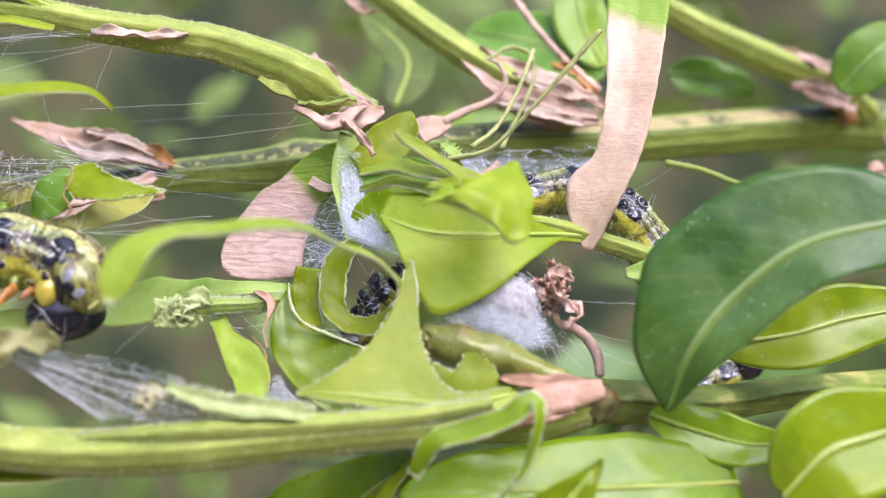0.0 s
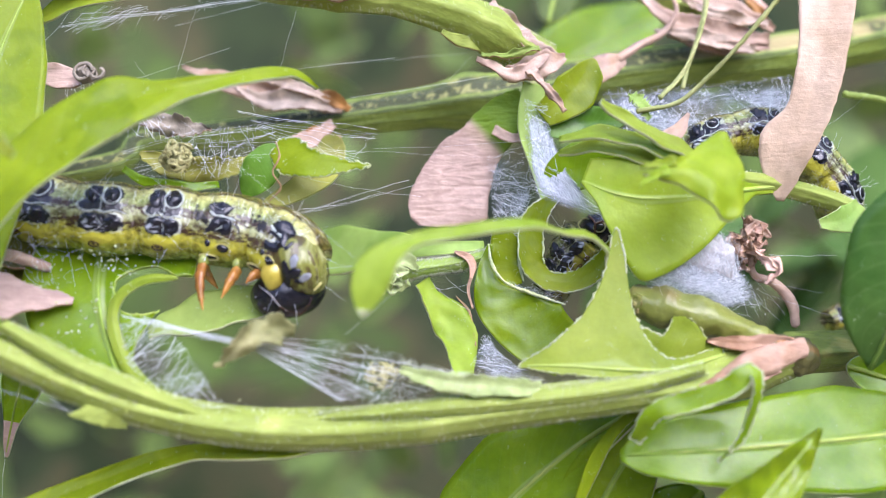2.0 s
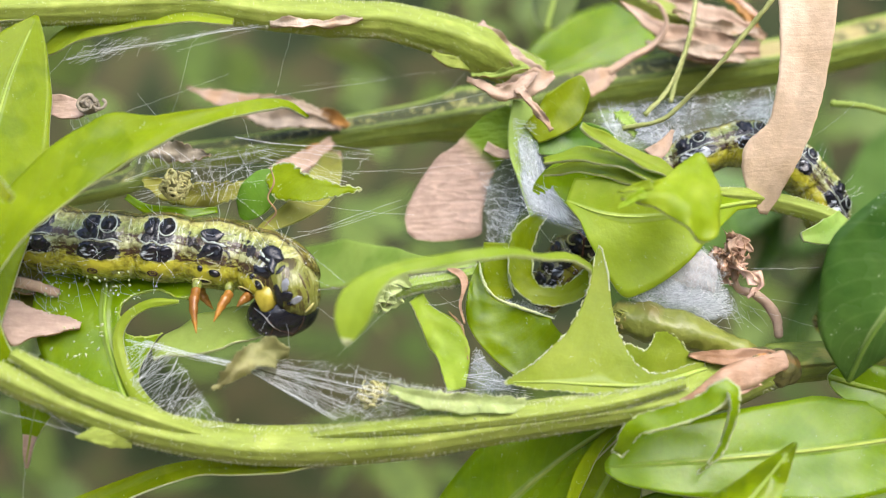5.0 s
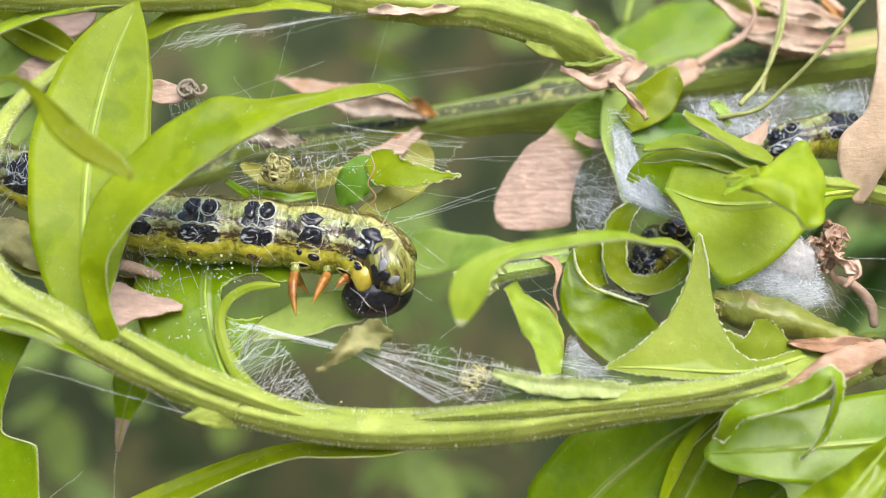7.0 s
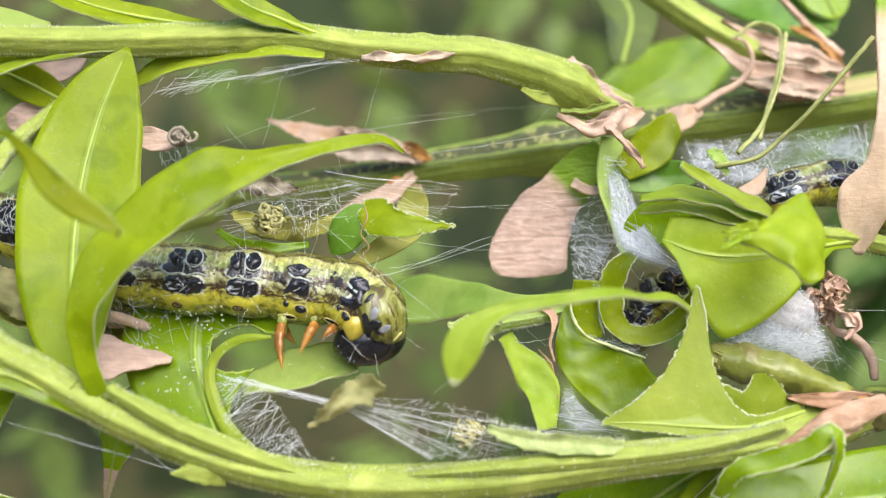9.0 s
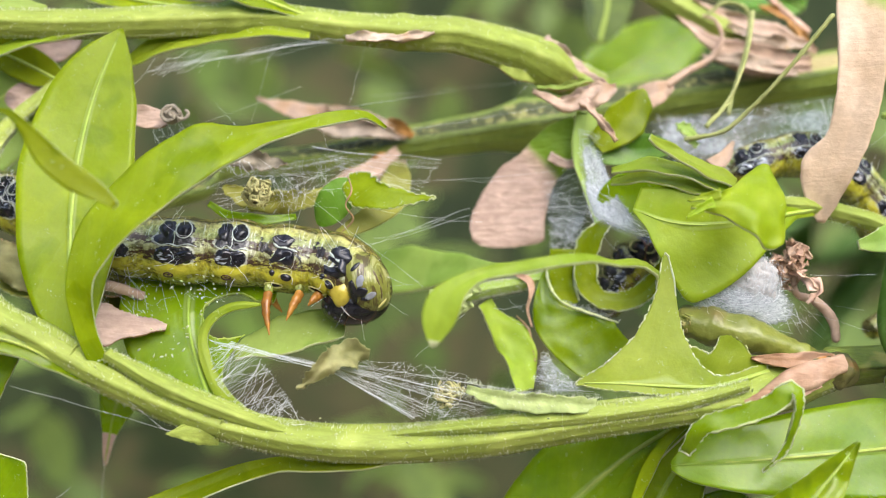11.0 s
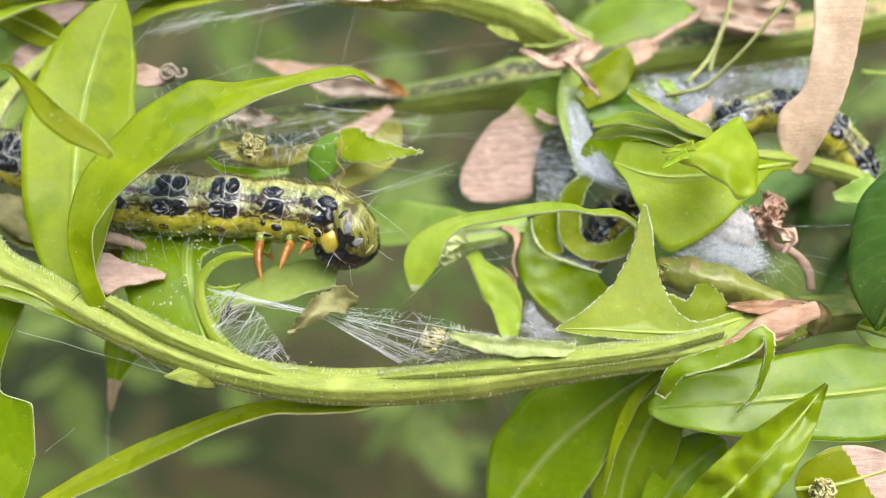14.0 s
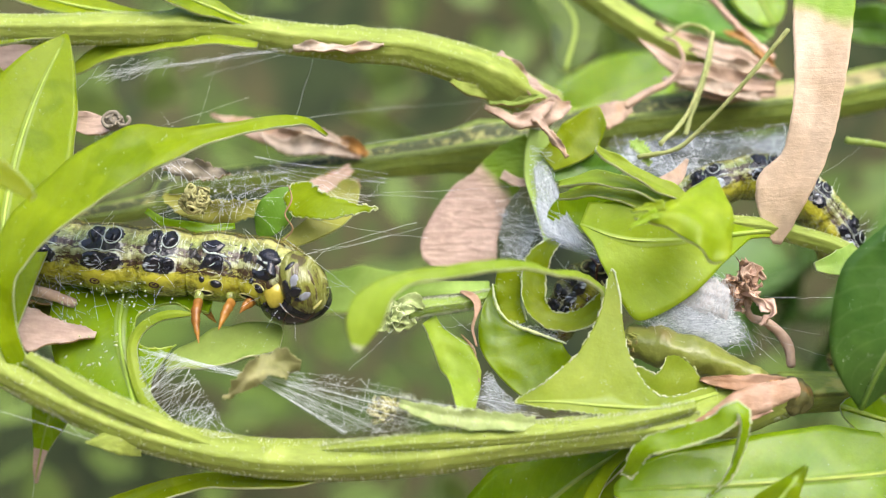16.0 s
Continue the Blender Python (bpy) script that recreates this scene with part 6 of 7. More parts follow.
    leaf(t, "leaf_remnant", [(-13.6, -4.6, 5.6), (-11.2, -4.6, 4.6), (-8.0, -4.4, 4.7), (-5.6, -4.2, 5.6)], 0.8, seed=123, mat=OLIVE, rib=False, wave=0.4, ragged=0.12)
    v, f, u = ball((-17.0, -5.0, 10.6), (0.7, 0.6, 0.65), None, 9, 12, 0.15, 4)
    crumple = part("shrivelled_leaf", v, f, GREYCURL, t, uvs=u)
    for k, (dx, dz, r) in enumerate(((0, 0, 0.62), (0.35, 0.1, 0.4), (0.9, -0.1, 0.38), (-0.1, -0.2, 0.38), (0.55, -0.25, 0.3))):
        v, f, u = ring(np.array((-17.0, -5.0, 10.6)) + (dx, -0.6, dz), (0.2 * k - 0.3, -1, 0.2), (1, 0, 0.3 * k), r, r * 0.8, 0.12, k, 5.0)
        part("curl", v, f, GREYCURL, crumple, uvs=u)
    leaf(t, "leaf_remnant", [(-14.2, -6.5, 4.4), (-12.7, -7.0, 3.5), (-10.5, -7.0, 3.2), (-8.3, -6.5, 3.5)], 0.4, prof=[(0, 0.2, 0.2), (0.5, 0.5, 0.3), (1, 0.2, 0.2)], seed=117, mat=MID, rib=False, nu=24, nv=6)


# ---- caterpillars ----
def caterpillar(name, axis, radius, count, label, tail_thin=0.8, bare=0, mat=None, bounds=None, front=0):
    """A caterpillar along an axis from tail to neck, in ring segments with warts, markings and bristles. bounds: the shares of its
    length at which segments meet; front: how many segments behind the neck bear legs. Returns it and its segments."""
    t = thing(name, axis[0], label, "caterpillar", "caterpillars on the twigs")
    steps = count * 12
    pts, tan, length = spline(axis, steps + 1)
    side, ups = frames_along(tan, (0, 0, 1))
    bounds = np.linspace(0, 1, count + 1) if bounds is None else bounds
    segments = []
    rng = np.random.RandomState(len(name) + count)
    q = radius / 2.3

    def at(g):
        x = float(np.interp(g, np.arange(count + 1), bounds)) * steps
        i = int(min(x, steps - 1))
        w = x - i
        mixed = [a[i] * (1 - w) + a[i + 1] * w for a in (pts, side, ups, tan)]
        return mixed[0], unit(mixed[1]), unit(mixed[2]), unit(mixed[3])

    def girth(g):
        f = g % 1
        return radius * (tail_thin + (1 - tail_thin) * min(1, g / 3)) * (0.89 + 0.12 * math.sin(math.pi * f) ** 0.6 - 0.03 * math.exp(-((f - 0.16) / 0.04) ** 2) - 0.025 * math.exp(-((f - 0.86) / 0.04) ** 2))

    def swell(f, low, g):
        return (1 + 0.06 * math.exp(-((low - 2.1) / 0.25) ** 2) * math.sin(math.pi * f)) * (1 + 0.025 * noise.noise(Vector((g * 4, low * 2.5, 0.3))))

    def skin(g, phi, lift=0.0):
        c, sd, up, tg = at(g)
        out = math.sin(phi) * sd + math.cos(phi) * up
        return c + out * (girth(g) * swell(g % 1, abs(phi), g) + lift), out, tg

    for s in range(count):
        legged = s >= count - front
        verts, faces, uvs = [], [], []
        around, along = 40, 20
        for i in range(along + 1):
            f = i / along
            g = s + f
            c, sd, up, _ = at(g)
            r = girth(s + min(f, 0.9999))
            for k in range(around):
                phi = 2 * math.pi * k / around
                low = abs(phi if phi < math.pi else 2 * math.pi - phi)
                rr = r * swell(f, low, g)
                verts.append(c + rr * (math.sin(phi) * sd + math.cos(phi) * up))
                uvs.append((s + min(f, 0.9999), low / math.pi))
        for i in range(along):
            for k in range(around):
                k2 = (k + 1) % around
                faces.append((i * around + k, i * around + k2, (i + 1) * around + k2, (i + 1) * around + k))
        for end in (0, along):
            verts.append(np.mean(verts[end * around:(end + 1) * around], axis=0))
            uvs.append((s, 0.5))
            c = len(verts) - 1
            for k in range(around):
                k2 = (k + 1) % around
                faces.append((end * around + k, end * around + k2, c))
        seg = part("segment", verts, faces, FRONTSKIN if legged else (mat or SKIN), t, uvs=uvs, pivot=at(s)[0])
        segments.append(seg)
        for face in (1, -1):
            if bare and face < 0:
                continue

            def wart(f, phi, a, b, h, mat=INK, name="wart"):
                p, out, tg = skin(s + f, face * phi)
                m = np.stack([tg, np.cross(out, tg), out], 1)
                v, fc, u = ball(p - out * 0.35 * h * q, (a * q, b * q, h * q), m, 12, 18, 0.02, s + int(100 * f))
                v = [x + 0.16 * q * min(a, b) / 0.4 * noise.noise_vector(Vector(x) * 1.6 / q) for x in v]
                return part(name, v, fc, mat, seg, uvs=u)

            def arc(f, phi, r1, r2, thick, start, sweep, mat=WHITE, name="pale_ring"):
                p, out, tg = skin(s + f, face * phi, 0.03)
                v, fc, u = ring(p, out, tg, r1 * q, r2 * q, thick * q, start, sweep)
                return part(name, v, fc, mat, seg, uvs=u)

            def streak(way, thick, name="white_streak", mat=WHITE):
                """A pale line drawn on the skin through places given as (share of the ring, angle from the back)."""
                line = [skin(s + f + 0.01 * rng.normal(), face * (phi + 0.02 * rng.normal()), 0.05 * q)[0] for f, phi in way]
                v, fc, u = tube(line, [0.2 * thick * q, 0.75 * thick * q, 0.3 * thick * q, 0.8 * thick * q, 0.4 * thick * q, 0.7 * thick * q, 0.15 * thick * q], 6, 40, rough=0.5, seed=s)
                return part(name, v, fc, mat, seg, uvs=u)

            plain = mat is DARKSKIN
            if legged:
                ahead = 0.1 if s == count - 1 else 0.0
                wart(0.48 + ahead, 1.00, 0.72, 0.56, 0.26)
                wart(0.50 + ahead, 1.52 - ahead, 0.86, 0.70, 0.3)
                streak([(0.26 + ahead, 1.14), (0.40 + ahead, 1.24), (0.56 + ahead, 1.27), (0.76 + ahead, 1.36)], 0.13)
                streak([(0.42 + ahead, 1.62), (0.52 + ahead, 1.50), (0.60 + ahead, 1.40)], 0.05)
                wart(0.32 + ahead, 1.97 - ahead, 0.2, 0.24, 0.2)
                wart(0.58 + ahead, 2.06 - ahead, 0.36, 0.26, 0.24)
                arc(0.58 + ahead, 2.06 - ahead, 0.44, 0.33, 0.035, math.pi * 0.1, math.pi * 0.9, CREAM)
                wart(0.34, 2.42, 0.55, 0.17, 0.12, INK, "spiracle")
                arc(0.34, 2.42, 0.6, 0.25, 0.045, 0, 2 * math.pi, CREAM)
            else:
                wart(0.35, 0.93, 0.40, 0.68, 0.30)
                wart(0.63, 0.92, 0.47, 0.60, 0.36)
                if not plain:
                    arc(0.63, 0.92, 0.53, 0.68, 0.045, math.pi * 0.75, math.pi * 1.6)

                wart(0.37, 1.69, 0.62, 0.50, 0.2, PATCH, "black_patch")
                wart(0.64, 1.70, 0.62, 0.48, 0.2, PATCH, "black_patch")
                if not plain:
                    streak([(0.17, 1.36), (0.30, 1.44), (0.42, 1.38), (0.56, 1.45), (0.70, 1.37), (0.84, 1.42)], 0.075)
                    streak([(0.50, 1.10), (0.50, 1.30), (0.47, 1.42)], 0.05)
                    streak([(0.44, 1.55), (0.52, 1.68), (0.50, 1.80)], 0.04)
                arc(0.42, 2.28, 0.30, 0.19, 0.05, 0, 2 * math.pi, BROWNHEAD, "spiracle_ring")
                wart(0.42, 2.28, 0.14, 0.07, 0.1, BROWNHEAD, "spiracle")
        bristles = []
        for k in range(8 if bare else 13):
            phi = rng.choice([1.0, 1.7, 2.1, -1.2, 0.4]) + rng.normal(0, 0.15)
            p, out, tg = skin(s + rng.choice([0.36, 0.62, 0.5]) + rng.normal(0, 0.08), phi)
            d = unit(out + rng.normal(0, 0.4, 3)) * rng.uniform(0.6, 2.3) * q
            bristles.append(strand(p, p + d, rng.uniform(0.006, 0.012), rng.uniform(-0.1, 0.25), rng, 0.03, 5))
        v, fc, u = merge(bristles)
        tagged(part("bristles", v, fc, SILK, seg, uvs=u, smooth=False), kind="stuff")
    return t, segments


def large_caterpillar():
    axis = [(-38.6, 1.0, 6.7), (-33.6, -0.5, 6.0), (-28.7, -2.0, 4.8), (-24.2, -4.0, 3.2), (-19.9, -6.2, 1.9), (-16.0, -7.0, 1.3), (-12.1, -7.0, 1.1), (-8.8, -7.0, 0.7), (-5.9, -7.3, 0.3), (-4.1, -7.8, -0.6), (-3.5, -8.2, -1.4)]
    length = spline(axis, 400)[2]
    pitch = length / 9
    centres = [5.5 * pitch + 2.2, 6.5 * pitch + 1.55, 7.5 * pitch + 0.5, 8.5 * pitch + 0.65]
    meet = [(a + b) / 2 for a, b in zip(centres, centres[1:])]
    first = centres[0] - 2.05
    bounds = np.array([first * k / 5 for k in range(6)] + meet + [length]) / length
    t, segs = caterpillar("caterpillar", axis, 2.3, 9, "large yellow-green caterpillar with glossy black warts, eating a leaf", bounds=bounds, front=2)
    # true legs
    for hip, knee, tip, s in (((-9.45, -8.7, -1.6), (-9.5, -9.4, -2.6), (-9.25, -9.9, -4.25), 7), ((-7.4, -8.6, -1.7), (-7.75, -9.3, -2.4), (-8.2, -9.7, -3.4), 8), ((-6.1, -8.6, -1.8), (-6.45, -9.2, -2.1), (-6.8, -9.4, -2.5), 8),
                              ((-9.9, -6.0, -1.4), (-9.5, -6.0, -2.2), (-8.9, -6.0, -3.0), 7)):
        v, f, u = tube([hip, knee, tip], [0.32, 0.26, 0.04], 12, 24, bumps=[(0.25, 0.2, 0.05), (0.5, 0.14, 0.05), (0.75, 0.2, 0.04)], ridges=3, ridge=0.08)
        part("leg", v, f, AMBER, segs[s], "amber jointed leg", uvs=u)
        v, f, u = ball(np.array(hip) + (0, 0.1, 0.3), (0.34, 0.3, 0.4), None, 8, 12, 0.05)
        u = [(0.0, 0.95)] * len(v)
        part("leg_base", v, f, FRONTSKIN, segs[s], uvs=u)
    # neck shield and head
    neck = (-3.4, -8.0, -1.1)
    middle, reach = np.array((-3.55, -8.6, -1.1)), np.array((1.65, 2.0, 2.2))
    lean = np.array([[0.87, 0, -0.5], [0, 1, 0], [0.5, 0, 0.87]])
    shield_v = ball(middle, reach, lean, 18, 28, 0.012)
    local = [lean.T @ (np.array(p) - middle) / reach for p in shield_v[0]]
    rings = [(9.02 - 0.03 * q[2], 0.47 + 1.3 * (math.acos(max(-1, min(1, q[0] / (math.hypot(q[0], q[1]) + 1e-6)))) / math.pi - 0.47)) for q in local]
    shield = part("neck_shield", shield_v[0], shield_v[1], SHIELD, t, "glossy olive neck shield with black and white patches", uvs=rings, pivot=neck)

    def patch(p, a, h, slant, mat, name, thick=0.2):
        """A flat marking on the shield at the side seen, in front of the point p."""
        q = lean.T @ (np.array(p) - middle)
        q[1] = -math.sqrt(max(0.05, 1 - (q[0] / reach[0]) ** 2 - (q[2] / reach[2]) ** 2)) * reach[1]
        out = unit(lean @ (q / reach ** 2))
        c, s = math.cos(radians(slant)), math.sin(radians(slant))
        x = unit(np.cross(out, np.cross((c, 0, s), out)))
        v, f, u = ball(middle + lean @ q - out * thick * 0.5, (a, h, thick), np.stack([x, np.cross(out, x), out], 1), 8, 14, 0.09, int(100 * a))
        part(name, v, f, mat, shield, uvs=u)

    patch((-4.28, -9.0, -1.75), 0.34, 0.85, 8, INK, "black_patch", 0.1)
    patch((-3.72, -9.0, -1.75), 0.45, 0.36, 20, INK, "black_patch", 0.1)
    patch((-3.75, -9.0, -1.0), 0.26, 0.4, -12, SHEEN, "white_patch", 0.05)
    patch((-3.9, -9.0, -1.35), 0.1, 0.1, 0, SHEEN, "white_patch", 0.13)
    patch((-3.1, -9.0, -1.98), 0.40, 0.24, 32, SHEEN, "white_patch", 0.05)
    patch((-3.5, -9.0, -2.2), 0.3, 0.16, 10, INK, "black_patch", 0.12)
    patch((-4.1, -9.0, -0.1), 0.4, 0.16, 50, INK, "black_patch", 0.08)
    patch((-2.7, -9.0, -0.8), 0.09, 0.55, 25, MARGIN, "brown_dash", 0.06)
    patch((-2.4, -9.0, -1.8), 0.08, 0.45, 5, MARGIN, "brown_dash", 0.06)
    patch((-2.35, -9.0, -2.5), 0.4, 0.13, 40, CREAM, "pale_rim", 0.08)
    lobe = ball((-5.05, -9.5, -1.75), (0.68, 0.5, 0.95), [[0.93, 0, 0.25], [0, 1, 0], [-0.25, 0, 0.93]], 14, 18, 0.0)
    lobe = ([np.array(p) + 0.3 * noise.noise_vector(Vector(p) * 1.1) for p in lobe[0]], lobe[1], lobe[2])
    part("cheek_lobe", lobe[0], lobe[1], CHEEK, shield, "swollen yellow lobe beside the neck", uvs=lobe[2])
    head_v = ball((-4.25, -8.0, -2.9), (2.35, 1.75, 1.6), [[0.98, 0, -0.17], [0, 1, 0], [0.17, 0, 0.98]], 16, 24, 0.0)
    head = part("head", head_v[0], head_v[1], INK, t, "glossy black head capsule", uvs=head_v[2], pivot=neck)
    v, f, u = tube([(-2.7, -9.20, -2.8), (-2.9, -9.30, -3.6), (-3.6, -9.10, -4.4)], [0.03, 0.03], 6, 16)
    part("head_seam", v, f, BROWNHEAD, head, uvs=u)
    v, f, u = tube([(-5.1, -9.30, -2.6), (-4.6, -9.70, -3.7), (-3.4, -9.30, -4.2)], [0.02, 0.028, 0.02], 6, 16)
    part("head_seam", v, f, BROWNHEAD, head, uvs=u)
    v, f, u = tube([(-4.6, -9.70, -3.7), (-4.9, -9.20, -4.3), (-5.0, -8.60, -4.7)], [0.025, 0.02], 6, 12)
    part("head_seam", v, f, BROWNHEAD, head, uvs=u)
    v, f, u = tube([(-5.9, -9.20, -2.5), (-5.2, -9.75, -3.0), (-4.7, -9.75, -3.6), (-4.2, -9.40, -4.0)], [0.02, 0.045, 0.03, 0.015], 6, 24, rough=0.3)
    part("pale_seam", v, f, SEAM, head, uvs=u)
    for k, p in enumerate(((-6.1, -9.30, -3.2), (-5.9, -9.50, -3.6), (-5.5, -9.60, -3.9), (-5.1, -9.70, -4.1))):
        v, f, u = ball(p, (0.13, 0.13, 0.13), None, 5, 8)
        part("eye", v, f, INK, head, uvs=u)
    rng = np.random.RandomState(3)
    v, f, u = merge([strand(p, np.array(p) + d, 0.006, 0, rng, 0.04, 4) for p, d in (
        ((-2.3, -9.3, -0.7), (1.6, -0.3, -0.6)), ((-2.1, -9.3, -1.4), (1.8, -0.4, 0.1)), ((-2.0, -9.0, -2.5), (1.3, -0.5, -0.8)), ((-3.0, -9.3, -0.0), (1.2, -0.5, 1.1)),
        ((-4.7, -10.4, -2.8), (-0.6, -0.9, -1.2)), ((-3.7, -10.5, -3.5), (0.3, -0.9, -1.3)), ((-6.0, -9.8, -2.1), (-1.0, -0.6, -0.6)))])
    tagged(part("bristles", v, f, SILK, shield, uvs=u, smooth=False), kind="stuff")
    return t, segs, shield, head


def other_caterpillars():
    axis = [(19.7, 1.0, 5.3), (22.4, 0.0, 6.4), (24.7, -1.0, 7.4), (27.5, -1.0, 7.9), (30.0, -1.0, 7.0), (32.0, -1.0, 5.2), (33.1, -0.5, 3.6), (33.5, 0.0, 2.4)]
    caterpillar("caterpillar", axis, 1.75, 5, "yellow-green caterpillar with black warts, behind silk and a dry leaf", bare=1)
    axis = [(13.1, -0.6, -3.2), (14.0, -0.9, -1.7), (14.8, -1.3, -0.3), (15.6, -1.8, 0.6)]
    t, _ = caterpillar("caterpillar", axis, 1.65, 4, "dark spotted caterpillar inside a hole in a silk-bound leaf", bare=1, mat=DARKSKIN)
    v, f, u = ball((16.2, -2.2, 1.1), (1.15, 1.0, 1.05), None, 14, 20, 0.03)
    head = part("head", v, f, INK, t, "glossy black head", uvs=u)
    for c, r in (((15.3, -2.75, 1.4), 0.45), ((16.2, -3.15, 1.2), 0.38), ((16.6, -2.9, 0.4), 0.36)):
        v, f, u = ring(c, (0, -1, 0.1), (1, 0, 0.4), r, r * 0.85, 0.06, 0, 2 * math.pi)
        part("olive_ring", v, f, OLIVE_DRY, head, uvs=u)
    for pts in ([(15.5, -2.9, 2.0), (15.9, -3.2, 1.4), (15.8, -3.1, 0.2)], [(15.9, -3.2, 1.4), (16.6, -3.1, 1.6), (17.2, -2.6, 1.3)]):
        v, f, u = tube(pts, [0.07, 0.09, 0.06], 6, 14)
        part("head_seam", v, f, BROWNHEAD, head, uvs=u)
    axis = [(34.5, 5.0, -5.2), (37.2, 6.0, -4.2), (39.4, 6.5, -3.4), (40.8, 7.0, -2.7)]
    t, _ = caterpillar("caterpillar", axis, 1.1, 3, "caterpillar with a black head on a twig behind the dark leaf", bare=1)
    v, f, u = ball((41.6, 6.6, -2.2), (1.35, 1.2, 1.3), None, 12, 16)
    part("head", v, f, INK, t, "glossy black head", uvs=u)


# ---- frass, dried flower, scraps ----
def frass(p, r, seed, label="crumbly olive frass pellet held in silk", mat=None):
    rng = np.random.RandomState(seed)
    ob = thing("frass_pellet", p, label, "frass", "frass pellets")
    v, f, u = ball(p, (r * 0.8,) * 3, None, 7, 10, 0.15, seed)
    part("core", v, f, FRASS, ob, uvs=u)
    for k in range(70):
        d = unit(rng.normal(0, 1, 3) + (0, -0.3, 0))
        size = rng.uniform(0.16, 0.36) * r
        v, f, u = ring(np.array(p) + d * r * rng.uniform(0.7, 0.95), d + rng.normal(0, 0.5, 3), rng.normal(0, 1, 3), size, size * rng.uniform(0.4, 0.9), rng.uniform(0.05, 0.12) * r, rng.uniform(0, 6), rng.uniform(2.0, 5.0))
        part("crumb", v, f, mat or PELLET, ob, uvs=u)


def cocoon():
    """A lump of felted silk, with loose fibres round it."""
    ob = thing("silk_cocoon", (22.0, -7.4, -2.6), "thick fluffy white silk cocoon between leaves and a dried flower", "cocoon")
    rng = np.random.RandomState(31)
    v, f, u = ball((22.0, -7.3, -1.0), (2.0, 0.9, 1.75), [[0.9, 0, 0.42], [0, 1, 0], [-0.42, 0, 0.9]], 40, 60)
    v = [np.array(p) + unit(np.array(p) - (22.0, -7.3, -1.0)) * 0.38 * (noise.fractal(Vector(p) * 1.3, 0.6, 2.2, 5)) for p in v]
    part("lump", v, f, COCOON, ob, uvs=u)
    threads = []
    for _ in range(420):
        d = unit(rng.normal(0, 1, 3) + (0, -0.7, 0))
        p = np.array((22.0, -7.3, -1.0)) + d * (2.0, 0.95, 1.75) * rng.uniform(0.95, 1.2)
        e = unit(np.cross(d, rng.normal(0, 1, 3))) * rng.uniform(0.4, 1.3)
        threads.append(strand(p - e, p + e, rng.uniform(0.006, 0.016), 0, rng, 0.12, 6))
    v, f, u = merge(threads)
    tagged(part("fluff", v, f, SILK, ob, uvs=u, smooth=False), kind="stuff")


def water_drop():
    ob = thing("water_drop", (-29.4, -0.9, 12.1), "clear round water drop on a dull green leaf", "water drop")
    v, f, u = ball((-29.4, -1.1, 12.1), (0.42, 0.3, 0.4), None, 14, 20)
    part("drop", v, f, WATER, ob, uvs=u)


def small_things():
    cocoon()
    water_drop()
    frass((-10.8, -7.4, 5.1), 1.05, 1)
    frass((1.9, -10.6, -8.0), 0.95, 2)
    # Third one is the rolled leaf's scar, shaped with the frass builder.
    frass((17.5, -8.5, -3.75), 0.8, 3, "crinkled scar on the end of a rolled olive leaf", ROLLED)
    frass((27.1, -13.0, -17.9), 0.9, 4, "crumbly olive frass on a dying leaf")
    ob = thing("leaf_scrap", (-5.3, -12.7, -5.9), "dry pale olive scrap of a chewed leaf caught in silk", "leaf scrap")
    leaf(ob, "blade", [(-7.6, -13.0, -7.4), (-6.3, -13.0, -6.4), (-4.6, -12.6, -5.2), (-3.0, -12.0, -5.2)], 1, prof=[(0, 0.1, 0.1), (0.3, 0.5, 0.5), (0.55, 0.8, 0.8), (0.8, 0.8, 1.2), (1, 0.2, 0.5)],
         mat=OLIVE_DRY, rib=False, wave=0.7, fold=0.35, seed=130, nu=40, nv=16, ragged=0.14)
    ob = thing("dried_flower", (25.3, -6.5, -1.9), "shrivelled brown dried flower on a curled stalk", "dried flower")
    rng = np.random.RandomState(9)
    c = np.array((25.0, -7.0, 0.1))
    for k in range(30):
        o = rng.normal(0, 1, 3) * (0.42, 0.4, 0.6)
        d, n = rng.normal(0, 0.55, 3), rng.normal(0, 1, 3)
        leaf(ob, "petal", [c + o - d, c + o + rng.normal(0, 0.3, 3), c + o + d], 0.35, facing=n, mat=DRIED if k % 3 else PINK, rim=TANRIM, rib=False, nu=12, nv=6, wave=0.5, fold=0.7, thick=0.08, seed=k, ragged=0.12)
    v, f, u = tube([(25.2, -6.8, -0.6), (25.5, -6.6, -1.9), (26.8, -6.5, -2.4), (27.9, -6.5, -3.6), (28.2, -6.5, -5.1)], [0.2, 0.25, 0.32, 0.36, 0.3], 9, 40, rough=0.1)
    part("stalk", v, f, PINK, ob, uvs=u)


